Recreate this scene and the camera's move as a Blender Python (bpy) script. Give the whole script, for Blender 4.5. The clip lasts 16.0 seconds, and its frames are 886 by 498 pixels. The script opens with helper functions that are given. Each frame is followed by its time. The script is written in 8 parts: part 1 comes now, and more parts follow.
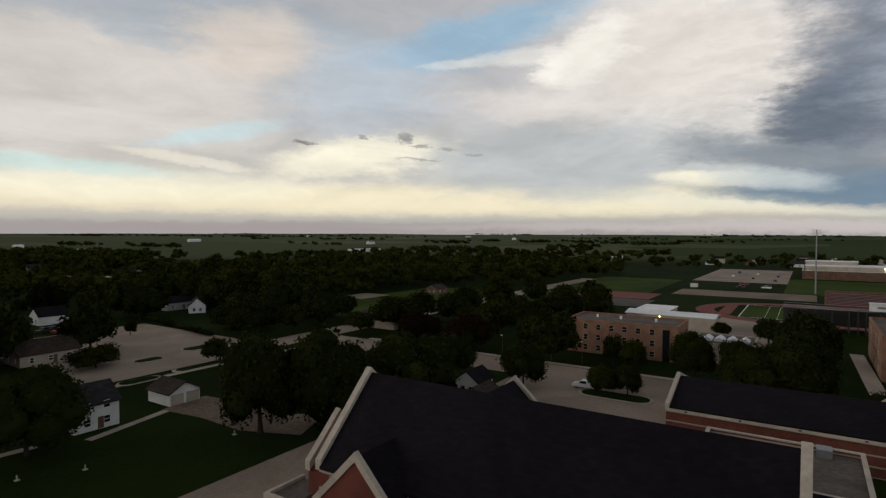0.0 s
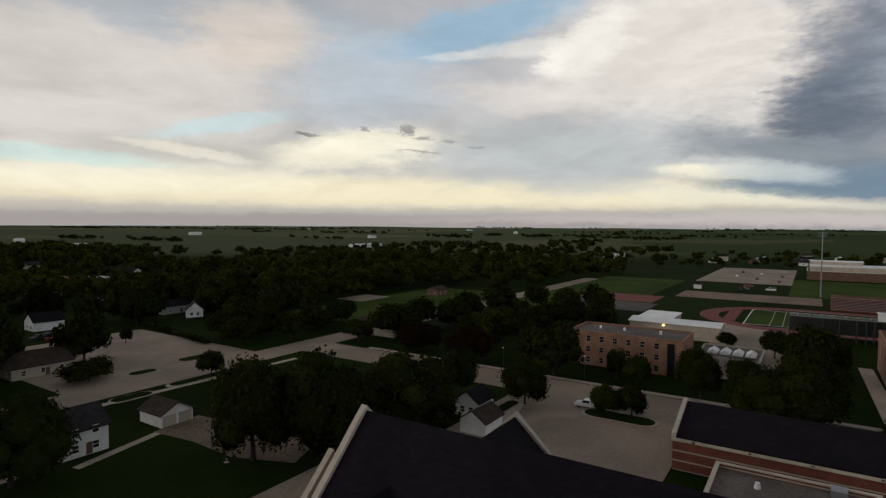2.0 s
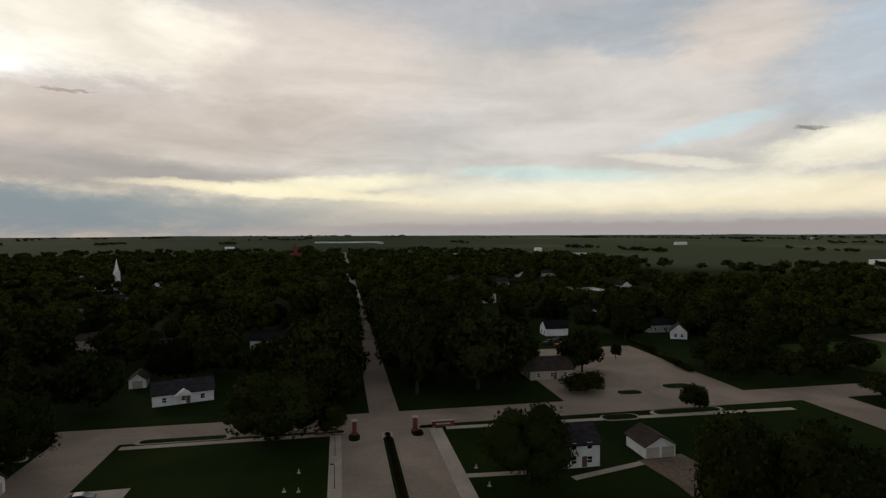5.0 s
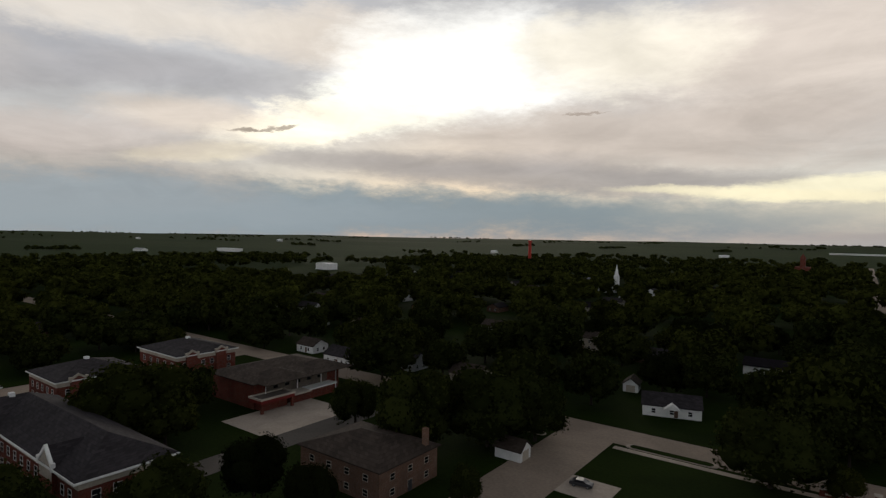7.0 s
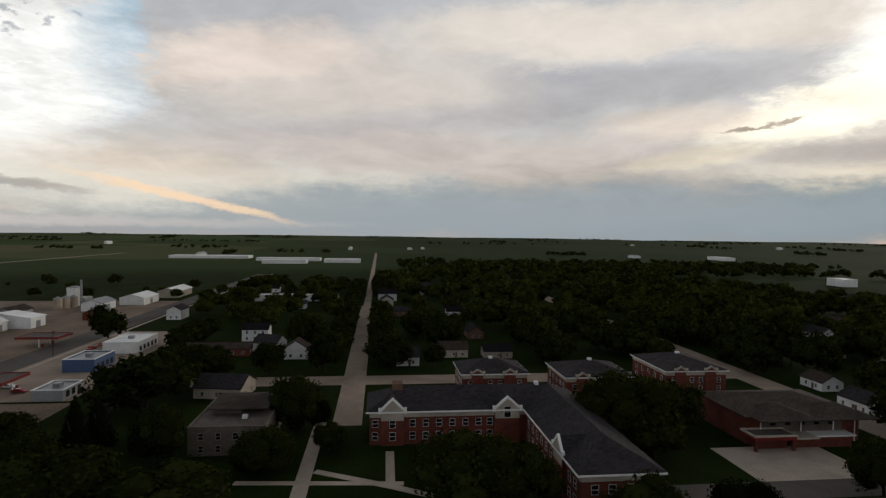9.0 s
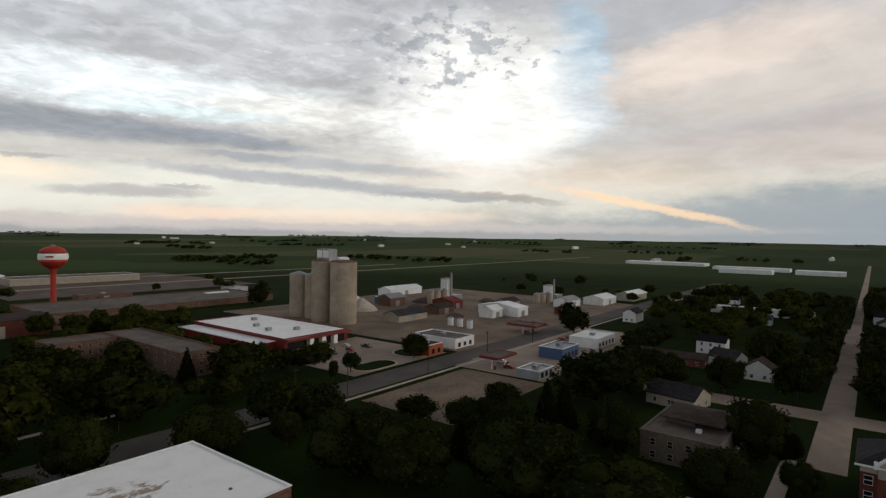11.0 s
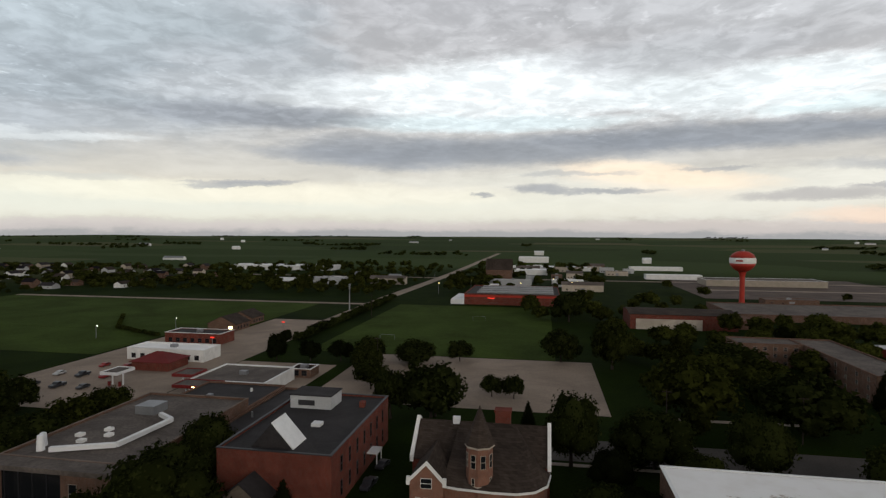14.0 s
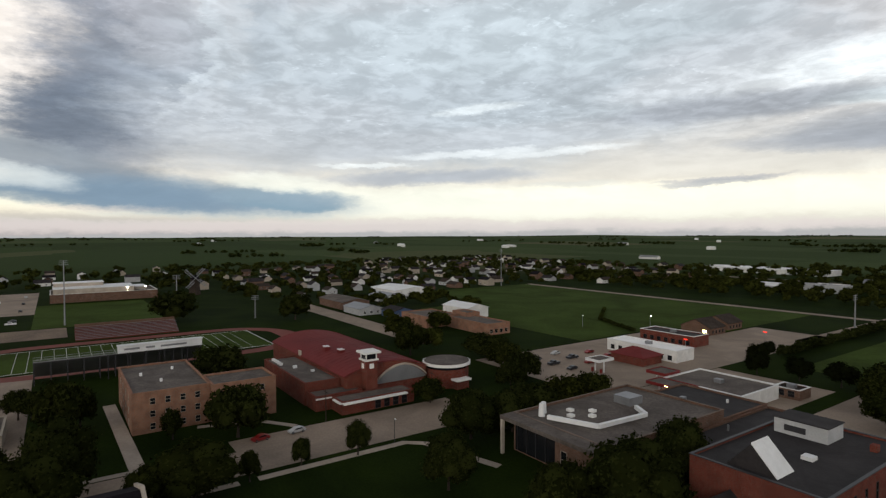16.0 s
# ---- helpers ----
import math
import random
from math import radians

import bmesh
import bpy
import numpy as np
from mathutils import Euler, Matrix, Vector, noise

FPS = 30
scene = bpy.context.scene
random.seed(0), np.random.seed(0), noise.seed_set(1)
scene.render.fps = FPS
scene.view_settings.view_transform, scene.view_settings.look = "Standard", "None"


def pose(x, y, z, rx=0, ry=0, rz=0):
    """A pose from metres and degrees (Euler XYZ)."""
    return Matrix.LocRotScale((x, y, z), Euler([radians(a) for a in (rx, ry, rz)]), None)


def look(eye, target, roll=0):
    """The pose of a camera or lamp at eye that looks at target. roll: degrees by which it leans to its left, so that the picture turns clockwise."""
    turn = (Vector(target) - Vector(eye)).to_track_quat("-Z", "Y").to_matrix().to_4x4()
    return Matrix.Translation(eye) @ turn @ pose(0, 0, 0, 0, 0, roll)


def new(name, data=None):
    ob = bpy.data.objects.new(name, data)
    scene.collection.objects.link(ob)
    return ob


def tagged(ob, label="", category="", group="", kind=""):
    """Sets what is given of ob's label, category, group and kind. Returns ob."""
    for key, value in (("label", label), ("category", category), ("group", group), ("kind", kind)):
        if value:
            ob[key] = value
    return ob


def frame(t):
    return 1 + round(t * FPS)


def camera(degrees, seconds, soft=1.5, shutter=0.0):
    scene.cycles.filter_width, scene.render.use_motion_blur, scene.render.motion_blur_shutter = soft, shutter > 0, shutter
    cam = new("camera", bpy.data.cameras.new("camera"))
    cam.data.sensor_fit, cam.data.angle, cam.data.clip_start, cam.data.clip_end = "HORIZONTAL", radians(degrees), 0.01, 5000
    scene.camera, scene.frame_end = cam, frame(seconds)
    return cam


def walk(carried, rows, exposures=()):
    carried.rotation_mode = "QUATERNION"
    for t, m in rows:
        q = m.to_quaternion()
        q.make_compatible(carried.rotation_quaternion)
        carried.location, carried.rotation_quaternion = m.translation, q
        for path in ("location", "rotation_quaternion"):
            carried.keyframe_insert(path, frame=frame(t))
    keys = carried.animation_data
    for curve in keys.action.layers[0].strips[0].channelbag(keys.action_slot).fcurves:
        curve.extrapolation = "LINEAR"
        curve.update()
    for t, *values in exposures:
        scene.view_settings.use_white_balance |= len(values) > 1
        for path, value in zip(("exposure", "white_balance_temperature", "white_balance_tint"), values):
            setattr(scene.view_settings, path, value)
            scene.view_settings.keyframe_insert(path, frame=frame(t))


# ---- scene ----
EXPOSURES = ((0.0, 0.0), (9.0, 0.02), (12.0, 0.15), (15.0, 0.12), (15.5, 0.2), (16.0, 0.36))
cam = camera(76.19, 16.0, soft=1.3, shutter=0.0)


def view(x, y, z, yaw, pitch, roll):
    """A camera pose from its place, its heading (degrees, to the left of +y), its tilt and its lean."""
    a, b = radians(yaw), radians(pitch)
    way = Vector((-math.sin(a) * math.cos(b), math.cos(a) * math.cos(b), math.sin(b)))
    eye = Vector((x, y, z))
    return look(eye, eye + way * 10, roll)


# seconds, x, y, z, heading, tilt, lean
FLIGHT = (
    (0.0, -0.00, -0.00, 34.77, -57.05, -1.69, 0.18),
    (0.5, 0.73, 0.15, 36.32, -56.98, -1.99, 0.15),
    (1.0, 1.47, 0.49, 37.46, -56.96, -2.16, 0.25),
    (1.5, 2.33, 1.03, 38.58, -56.93, -2.33, 0.31),
    (2.0, 3.28, 1.72, 39.66, -56.89, -2.46, 0.37),
    (2.5, 4.21, 2.44, 40.63, -56.83, -2.52, 0.54),
    (3.0, 4.72, 2.94, 41.56, -54.56, -2.62, 0.48),
    (3.5, 4.69, 3.14, 42.46, -45.54, -2.73, 0.12),
    (4.0, 4.41, 3.26, 43.55, -33.79, -2.71, -0.35),
    (4.2, 4.28, 3.30, 43.96, -29.09, -2.61, -0.43),
    (6.3, 3.45, 2.85, 47.72, 20.34, -1.63, 1.01),
    (6.5, 3.44, 2.75, 48.07, 25.03, -1.53, 1.13),
    (7.0, 3.48, 2.51, 48.94, 36.69, -1.51, 1.03),
    (7.5, 3.46, 2.38, 49.92, 48.36, -1.46, 0.96),
    (8.0, 3.37, 2.33, 50.91, 60.02, -1.51, 0.91),
    (8.5, 3.19, 2.40, 51.68, 71.77, -1.55, 0.87),
    (9.0, 2.82, 2.47, 52.18, 83.58, -1.59, 0.75),
    (9.5, 2.40, 2.42, 52.36, 95.44, -1.59, 0.58),
    (9.7, 2.26, 2.38, 52.38, 100.18, -1.60, 0.57),
    (11.8, 1.37, 1.23, 51.45, 142.78, -1.48, 0.95),
    (12.0, 1.41, 1.18, 51.40, 146.67, -1.47, 0.90),
    (12.5, 1.57, 1.10, 51.29, 156.76, -1.48, 0.66),
    (13.0, 1.72, 1.12, 51.38, 167.49, -1.51, 0.63),
    (13.5, 1.82, 1.18, 51.61, 178.67, -1.57, 0.49),
    (14.0, 1.81, 1.17, 51.81, 189.94, -1.66, 0.29),
    (14.5, 1.94, 1.06, 51.89, 201.21, -1.68, 0.28),
    (15.0, 2.19, 0.90, 51.91, 212.44, -1.66, 0.05),
    (15.5, 2.41, 0.85, 52.12, 223.89, -1.74, 0.00),
    (16.0, 2.55, 0.86, 52.27, 235.43, -1.72, -0.20),
)
walk(cam, [(row[0], view(*row[1:])) for row in FLIGHT], EXPOSURES)

# ---- sky and light ----
world = bpy.data.worlds.new("sky")
scene.world = world
world.use_nodes = True


class Nodes:
    """A short hand for building node trees."""

    def __init__(self, tree):
        self.tree = tree
        tree.nodes.clear()

    def add(self, kind):
        return self.tree.nodes.new(kind)

    def link(self, a, b):
        self.tree.links.new(a, b)

    def put(self, socket, value):
        if isinstance(value, bpy.types.NodeSocket):
            self.link(value, socket)
        else:
            socket.default_value = value

    def math(self, op, a, b=0.0, c=0.0):
        n = self.add("ShaderNodeMath")
        n.operation = op
        for i, v in enumerate((a, b, c)):
            self.put(n.inputs[i], v)
        return n.outputs[0]

    def vec(self, op, a, b=(0, 0, 0)):
        n = self.add("ShaderNodeVectorMath")
        n.operation = op
        self.put(n.inputs[0], a)
        self.put(n.inputs[1], b)
        return n.outputs["Value" if op in ("DOT_PRODUCT", "LENGTH") else "Vector"]

    def mix(self, fac, a, b, blend="MIX"):
        n = self.add("ShaderNodeMix")
        n.data_type, n.blend_type = "RGBA", blend
        self.put(n.inputs[0], fac)
        for socket, v in ((n.inputs[6], a), (n.inputs[7], b)):
            self.put(socket, v if isinstance(v, bpy.types.NodeSocket) else (*v, 1))
        return n.outputs[2]

    def ramp(self, fac, stops, mode="LINEAR"):
        n = self.add("ShaderNodeValToRGB")
        e = n.color_ramp.elements
        n.color_ramp.interpolation = mode
        for i, (p, col) in enumerate(stops):
            el = e[i] if i < 2 else e.new(p)
            el.position = p
            el.color = (*col, 1) if len(col) == 3 else col
        self.put(n.inputs[0], fac)
        return n.outputs[0]

    def noise(self, vector, scale, detail=4.0, rough=0.55, distortion=0.0):
        n = self.add("ShaderNodeTexNoise")
        self.put(n.inputs["Vector"], vector)
        n.inputs["Scale"].default_value = scale
        n.inputs["Detail"].default_value = detail
        n.inputs["Roughness"].default_value = rough
        n.inputs["Distortion"].default_value = distortion
        return n.outputs

    def smooth(self, v, lo, hi, a=0.0, b=1.0):
        n = self.add("ShaderNodeMapRange")
        n.interpolation_type = "SMOOTHSTEP"
        for i, x in enumerate((v, lo, hi, a, b)):
            self.put(n.inputs[i], x)
        return n.outputs[0]


# clouds: heading and height in degrees, half width and half height, lean, colour, cover
SKY_BROAD = (
    (-57.0, 3.2, 47.5, 1.27, 0, (0.94, 0.85, 0.62), 0.85),
    (-57.0, 0.4, 52.7, 0.53, 0, (0.37, 0.33, 0.33), 0.90),
    (46.4, 2.1, 39.5, 2.37, 0, (0.19, 0.26, 0.31), 0.95),
    (70.2, 4.1, 13.7, 2.64, 0, (0.41, 0.38, 0.36), 0.80),
    (77.4, 2.0, 36.9, 2.11, 0, (0.32, 0.37, 0.41), 0.90),
    (117.1, 5.4, 14.8, 2.11, 0, (0.71, 0.62, 0.53), 0.80),
    (156.8, 3.7, 42.2, 2.00, 0, (0.80, 0.80, 0.74), 0.85),
    (156.7, 0.7, 47.5, 0.53, 0, (0.66, 0.60, 0.58), 0.65),
    (-144.0, 2.5, 42.2, 1.37, 0, (0.80, 0.80, 0.71), 0.85),
    (-125.6, 3.1, 42.2, 1.37, 0, (0.79, 0.81, 0.73), 0.85),
    (-115.1, 0.6, 47.5, 0.53, 0, (0.66, 0.61, 0.60), 0.65),
)
SKY_EAST = (
    (-25.6, 13.9, 17.4, 5.80, 0, (0.67, 0.63, 0.60), 0.90),
    (-32.1, 19.3, 15.8, 2.11, 0, (0.40, 0.46, 0.53), 0.80),
    (-48.1, 14.5, 6.9, 4.22, 0, (0.47, 0.54, 0.62), 0.80),
    (-38.8, 17.4, 5.8, 2.64, 0, (0.73, 0.65, 0.59), 0.80),
    (-61.0, 19.6, 10.0, 1.79, -12, (0.32, 0.51, 0.69), 0.85),
    (-79.9, 16.2, 12.1, 6.33, 0, (0.84, 0.79, 0.75), 0.90),
    (-68.9, 7.0, 12.7, 3.16, 0, (0.49, 0.53, 0.56), 0.85),
    (-58.0, 16.4, 2.4, 0.40, -4, (0.92, 0.90, 0.86), 0.40),
    (-65.5, 17.0, 6.0, 0.60, -5, (0.92, 0.90, 0.86), 0.50),
    (-70.2, 16.9, 3.7, 2.11, -20, (0.98, 0.95, 0.89), 0.90),
    (-64.0, 13.0, 5.3, 1.70, 0, (0.84, 0.77, 0.72), 0.45),
)
SKY_EAST_LOW = (
    (-47.5, 7.2, 7.5, 1.70, -8, (1.00, 0.95, 0.76), 0.75),
    (-33.0, 6.6, 5.0, 0.45, 8, (1.00, 0.95, 0.80), 0.55),
    (-26.0, 4.2, 16.0, 1.20, 0, (0.98, 0.95, 0.78), 0.60),
    (-35.5, 9.2, 5.3, 0.69, -12, (0.54, 0.70, 0.75), 0.70),
    (-21.4, 5.7, 8.4, 0.63, 3, (0.61, 0.77, 0.75), 0.75),
    (-43.2, 8.7, 1.4, 0.14, 4, (0.24, 0.24, 0.23), 0.85),
    (-49.3, 9.5, 0.4, 0.21, 0, (0.32, 0.31, 0.30), 0.80),
    (-52.7, 9.4, 0.6, 0.42, -30, (0.27, 0.27, 0.28), 0.85),
    (-54.5, 8.6, 1.2, 0.16, 3, (0.32, 0.31, 0.30), 0.80),
    (-57.8, 8.3, 0.8, 0.18, 0, (0.37, 0.37, 0.37), 0.80),
    (-60.6, 7.7, 0.5, 0.21, 0, (0.38, 0.39, 0.39), 0.80),
    (-54.6, 7.2, 2.1, 0.12, 3, (0.41, 0.38, 0.35), 0.80),
)
SKY_STORM = (
    (-95.3, 13.4, 5.8, 7.91, 0, (0.17, 0.20, 0.26), 0.95),
    (-91.2, 9.8, 4.2, 2.64, 0, (0.11, 0.14, 0.19), 0.90),
    (-97.5, 18.2, 3.2, 3.16, 0, (0.40, 0.41, 0.46), 0.70),
    (-89.5, 6.0, 9.0, 1.79, 12, (0.23, 0.27, 0.32), 0.90),
    (-93.6, 3.4, 10.0, 0.95, 3, (0.19, 0.25, 0.30), 0.95),
    (-82.6, 5.0, 4.7, 0.53, 3, (0.94, 0.89, 0.73), 0.95),
    (-94.2, 2.3, 4.7, 0.26, 0, (0.82, 0.73, 0.62), 0.80),
    (-101.1, 15.5, 0.8, 5.80, 22, (0.57, 0.62, 0.68), 0.80),
    (-106.2, 15.6, 1.4, 5.80, 25, (0.27, 0.31, 0.38), 0.80),
    (-99.2, 3.4, 14.2, 1.42, 3, (0.18, 0.26, 0.35), 0.95),
    (-109.8, 2.6, 4.0, 0.42, 2, (0.14, 0.25, 0.34), 0.90),
)
SKY_NORTH = (
    (3.7, 15.9, 12.7, 4.75, 0, (0.77, 0.68, 0.61), 0.85),
    (47.0, 18.4, 10.5, 2.37, 0, (0.78, 0.70, 0.62), 0.80),
    (34.5, 16.1, 11.1, 4.75, 0, (1.25, 1.25, 1.22), 1.00),
    (41.4, 12.5, 6.9, 2.64, -6, (1.25, 1.25, 1.13), 1.00),
    (48.8, 10.6, 9.0, 1.79, -8, (1.25, 1.17, 0.97), 0.95),
    (19.8, 17.2, 8.4, 3.16, 0, (1.00, 0.94, 0.82), 0.90),
    (66.5, 14.4, 12.0, 1.50, 3, (0.40, 0.40, 0.43), 0.70),
    (75.8, 13.9, 5.8, 2.11, 0, (0.35, 0.37, 0.42), 0.80),
    (60.0, 7.2, 5.5, 0.85, -5, (1.00, 0.89, 0.66), 0.55),
    (61.0, 10.4, 6.3, 1.37, 0, (0.81, 0.69, 0.58), 0.60),
)
SKY_NORTH_LOW = (
    (15.8, 9.7, 19.5, 2.90, 0, (0.58, 0.51, 0.46), 0.85),
    (25.4, 5.7, 22.1, 1.27, 3, (0.36, 0.34, 0.34), 0.85),
    (1.5, 4.6, 9.0, 0.75, -4, (1.00, 0.94, 0.70), 0.92),
    (5.0, 3.9, 12.0, 0.45, 3, (1.00, 0.92, 0.66), 0.90),
    (55.6, 9.5, 1.5, 0.16, -4, (0.31, 0.26, 0.22), 0.85),
    (52.5, 10.1, 1.4, 0.14, -6, (0.35, 0.29, 0.24), 0.80),
    (54.3, 9.9, 0.3, 0.26, 0, (0.31, 0.26, 0.22), 0.70),
    (23.2, 11.9, 1.6, 0.09, 0, (0.39, 0.33, 0.29), 0.80),
    (35.9, 7.1, 15.8, 1.05, 0, (0.42, 0.39, 0.38), 0.60),
)
SKY_WEST = (
    (93.6, 13.8, 16.9, 3.95, 0, (0.63, 0.58, 0.54), 0.85),
    (101.8, 16.1, 10.0, 2.00, -10, (0.78, 0.68, 0.62), 0.80),
    (93.5, 10.2, 14.0, 1.20, -8, (0.50, 0.48, 0.50), 0.60),
    (74.0, 12.4, 12.0, 1.30, -10, (0.46, 0.45, 0.47), 0.50),
    (82.8, 7.7, 22.1, 2.00, 0, (0.57, 0.50, 0.47), 0.70),
    (69.3, 19.0, 15.8, 2.37, 0, (0.78, 0.72, 0.65), 0.80),
    (121.9, 12.7, 6.3, 5.01, 0, (1.00, 0.97, 0.87), 0.95),
    (113.7, 16.1, 2.5, 5.27, -8, (0.42, 0.58, 0.72), 0.85),
    (107.5, 2.9, 7.9, 0.37, 12, (0.98, 0.72, 0.49), 0.80),
    (121.7, 3.8, 5.3, 0.37, 5, (0.39, 0.36, 0.34), 0.80),
    (120.3, 17.2, 1.4, 2.11, 15, (0.30, 0.31, 0.34), 0.80),
)
SKY_SOUTHWEST = (
    (-173.4, 13.9, 17.4, 2.58, 0, (0.90, 0.97, 1.02), 0.90),
    (158.8, 12.6, 15.8, 1.72, 0, (0.87, 0.95, 1.00), 0.85),
    (142.8, 11.5, 7.9, 1.43, 0, (0.95, 0.95, 0.92), 0.70),
    (-173.0, 10.8, 13.2, 0.69, 0, (0.74, 0.88, 0.94), 0.70),
    (151.9, 10.7, 8.4, 0.57, 0, (0.74, 0.88, 0.93), 0.70),
    (122.8, 12.9, 9.5, 6.06, 0, (0.99, 1.00, 1.00), 0.95),
    (167.4, 16.4, 10.0, 1.49, 0, (0.55, 0.58, 0.63), 0.65),
    (146.2, 18.3, 10.0, 3.15, 0, (0.56, 0.58, 0.62), 0.62),
    (158.6, 20.3, 15.8, 2.29, 0, (0.68, 0.71, 0.76), 0.50),
    (-153.1, 18.8, 5.8, 3.44, 0, (0.54, 0.59, 0.66), 0.50),
)
SKY_GLEAM = (
    (168.8, 5.5, 7.9, 0.86, 6, (1.00, 0.85, 0.68), 0.75),
    (170.7, 5.4, 7.4, 1.26, 8, (1.00, 0.85, 0.68), 0.40),
    (151.4, 1.7, 5.8, 0.57, 0, (0.95, 0.72, 0.58), 0.60),
    (138.0, 1.7, 13.2, 0.69, 0, (0.96, 0.78, 0.64), 0.60),
    (-146.1, 3.8, 13.7, 0.92, 0, (0.93, 0.90, 0.76), 0.60),
    (-161.6, 3.7, 13.7, 0.92, 0, (0.92, 0.88, 0.75), 0.50),
)
SKY_BANDS = (
    (-175.8, 8.1, 17.4, 1.26, -1, (0.27, 0.30, 0.35), 0.85),
    (162.5, 8.9, 15.3, 1.09, 1, (0.27, 0.30, 0.35), 0.85),
    (148.2, 8.5, 7.4, 0.52, 4, (0.30, 0.33, 0.38), 0.80),
    (-164.1, 8.3, 7.9, 1.26, 0, (0.32, 0.35, 0.40), 0.70),
    (-152.2, 11.0, 10.0, 0.97, -1, (0.30, 0.33, 0.38), 0.85),
    (-161.4, 7.2, 8.4, 0.80, 3, (0.33, 0.36, 0.41), 0.70),
    (146.0, 7.0, 3.7, 0.34, 2, (0.40, 0.43, 0.48), 0.70),
    (139.1, 6.6, 10.5, 0.46, 3, (0.40, 0.42, 0.46), 0.75),
    (140.6, 4.9, 13.7, 0.57, 4, (0.38, 0.40, 0.44), 0.80),
    (127.4, 3.7, 5.8, 0.29, 2, (0.38, 0.39, 0.42), 0.75),
)
SKY_SOUTH = (
    (-130.1, 15.3, 22.7, 6.59, 0, (0.37, 0.42, 0.47), 0.90),
    (-120.3, 14.3, 21.1, 6.85, 0, (0.41, 0.47, 0.53), 0.85),
    (-133.8, 18.9, 20.0, 3.16, 0, (0.46, 0.53, 0.59), 0.80),
    (-149.5, 16.1, 5.5, 1.10, -2, (0.52, 0.57, 0.63), 0.60),
    (-146.8, 13.2, 5.8, 1.15, -4, (0.55, 0.59, 0.64), 0.60),
    (168.7, 15.9, 6.3, 1.26, 0, (0.55, 0.58, 0.62), 0.60),
)
SKY_SOUTH_LOW = (
    (-123.6, 5.5, 9.2, 0.63, -2, (0.36, 0.40, 0.46), 0.85),
    (-109.2, 9.7, 13.2, 3.44, 0, (0.42, 0.46, 0.51), 0.70),
    (-128.8, 9.1, 16.9, 1.15, -3, (0.46, 0.50, 0.55), 0.60),
    (-109.4, 3.2, 5.3, 0.86, 2, (0.24, 0.33, 0.41), 0.90),
    (-127.2, 7.8, 6.3, 0.34, -3, (0.80, 0.86, 0.90), 0.55),
    (-135.7, 7.8, 5.8, 0.29, -4, (0.80, 0.86, 0.90), 0.50),
    (-116.7, 6.6, 3.7, 0.23, 0, (0.82, 0.88, 0.90), 0.55),
    (-128.1, 12.2, 3.7, 0.46, -4, (0.80, 0.88, 0.93), 0.55),
    (-151.1, 15.3, 6.3, 0.69, 0, (0.48, 0.52, 0.57), 0.60),
    (-108.7, 4.8, 4.7, 0.69, 3, (0.77, 0.80, 0.74), 0.70),
    (-86.6, 4.9, 4.7, 0.84, 8, (0.61, 0.66, 0.67), 0.70),
)
SKY_LOW_SHREDS = (
    (-179.6, 4.4, 2.2, 0.46, 0, (0.36, 0.38, 0.42), 0.80),
    (174.1, 4.1, 4.5, 0.23, 0, (0.34, 0.36, 0.40), 0.75),
    (156.2, 3.4, 5.3, 0.46, -1, (0.42, 0.41, 0.42), 0.75),
    (164.1, 6.0, 3.2, 0.17, 0, (0.45, 0.46, 0.48), 0.70),
    (177.3, 5.8, 4.7, 0.23, 0, (0.46, 0.48, 0.50), 0.60),
    (-174.1, 3.7, 1.2, 0.17, 0, (0.34, 0.36, 0.40), 0.75),
    (152.2, 4.0, 2.4, 0.17, 0, (0.40, 0.40, 0.42), 0.70),
    (-150.8, 4.8, 4.7, 0.17, -2, (0.40, 0.41, 0.44), 0.75),
    (-150.0, 4.5, 3.9, 0.23, -3, (0.38, 0.40, 0.43), 0.80),
    (-137.6, 4.7, 4.2, 0.29, 0, (0.55, 0.57, 0.56), 0.50),
)
SKY = SKY_BROAD + SKY_EAST + SKY_EAST_LOW + SKY_STORM + SKY_NORTH + SKY_NORTH_LOW + SKY_WEST + SKY_SOUTHWEST + SKY_SOUTH + SKY_SOUTH_LOW + SKY_GLEAM + SKY_BANDS + SKY_LOW_SHREDS


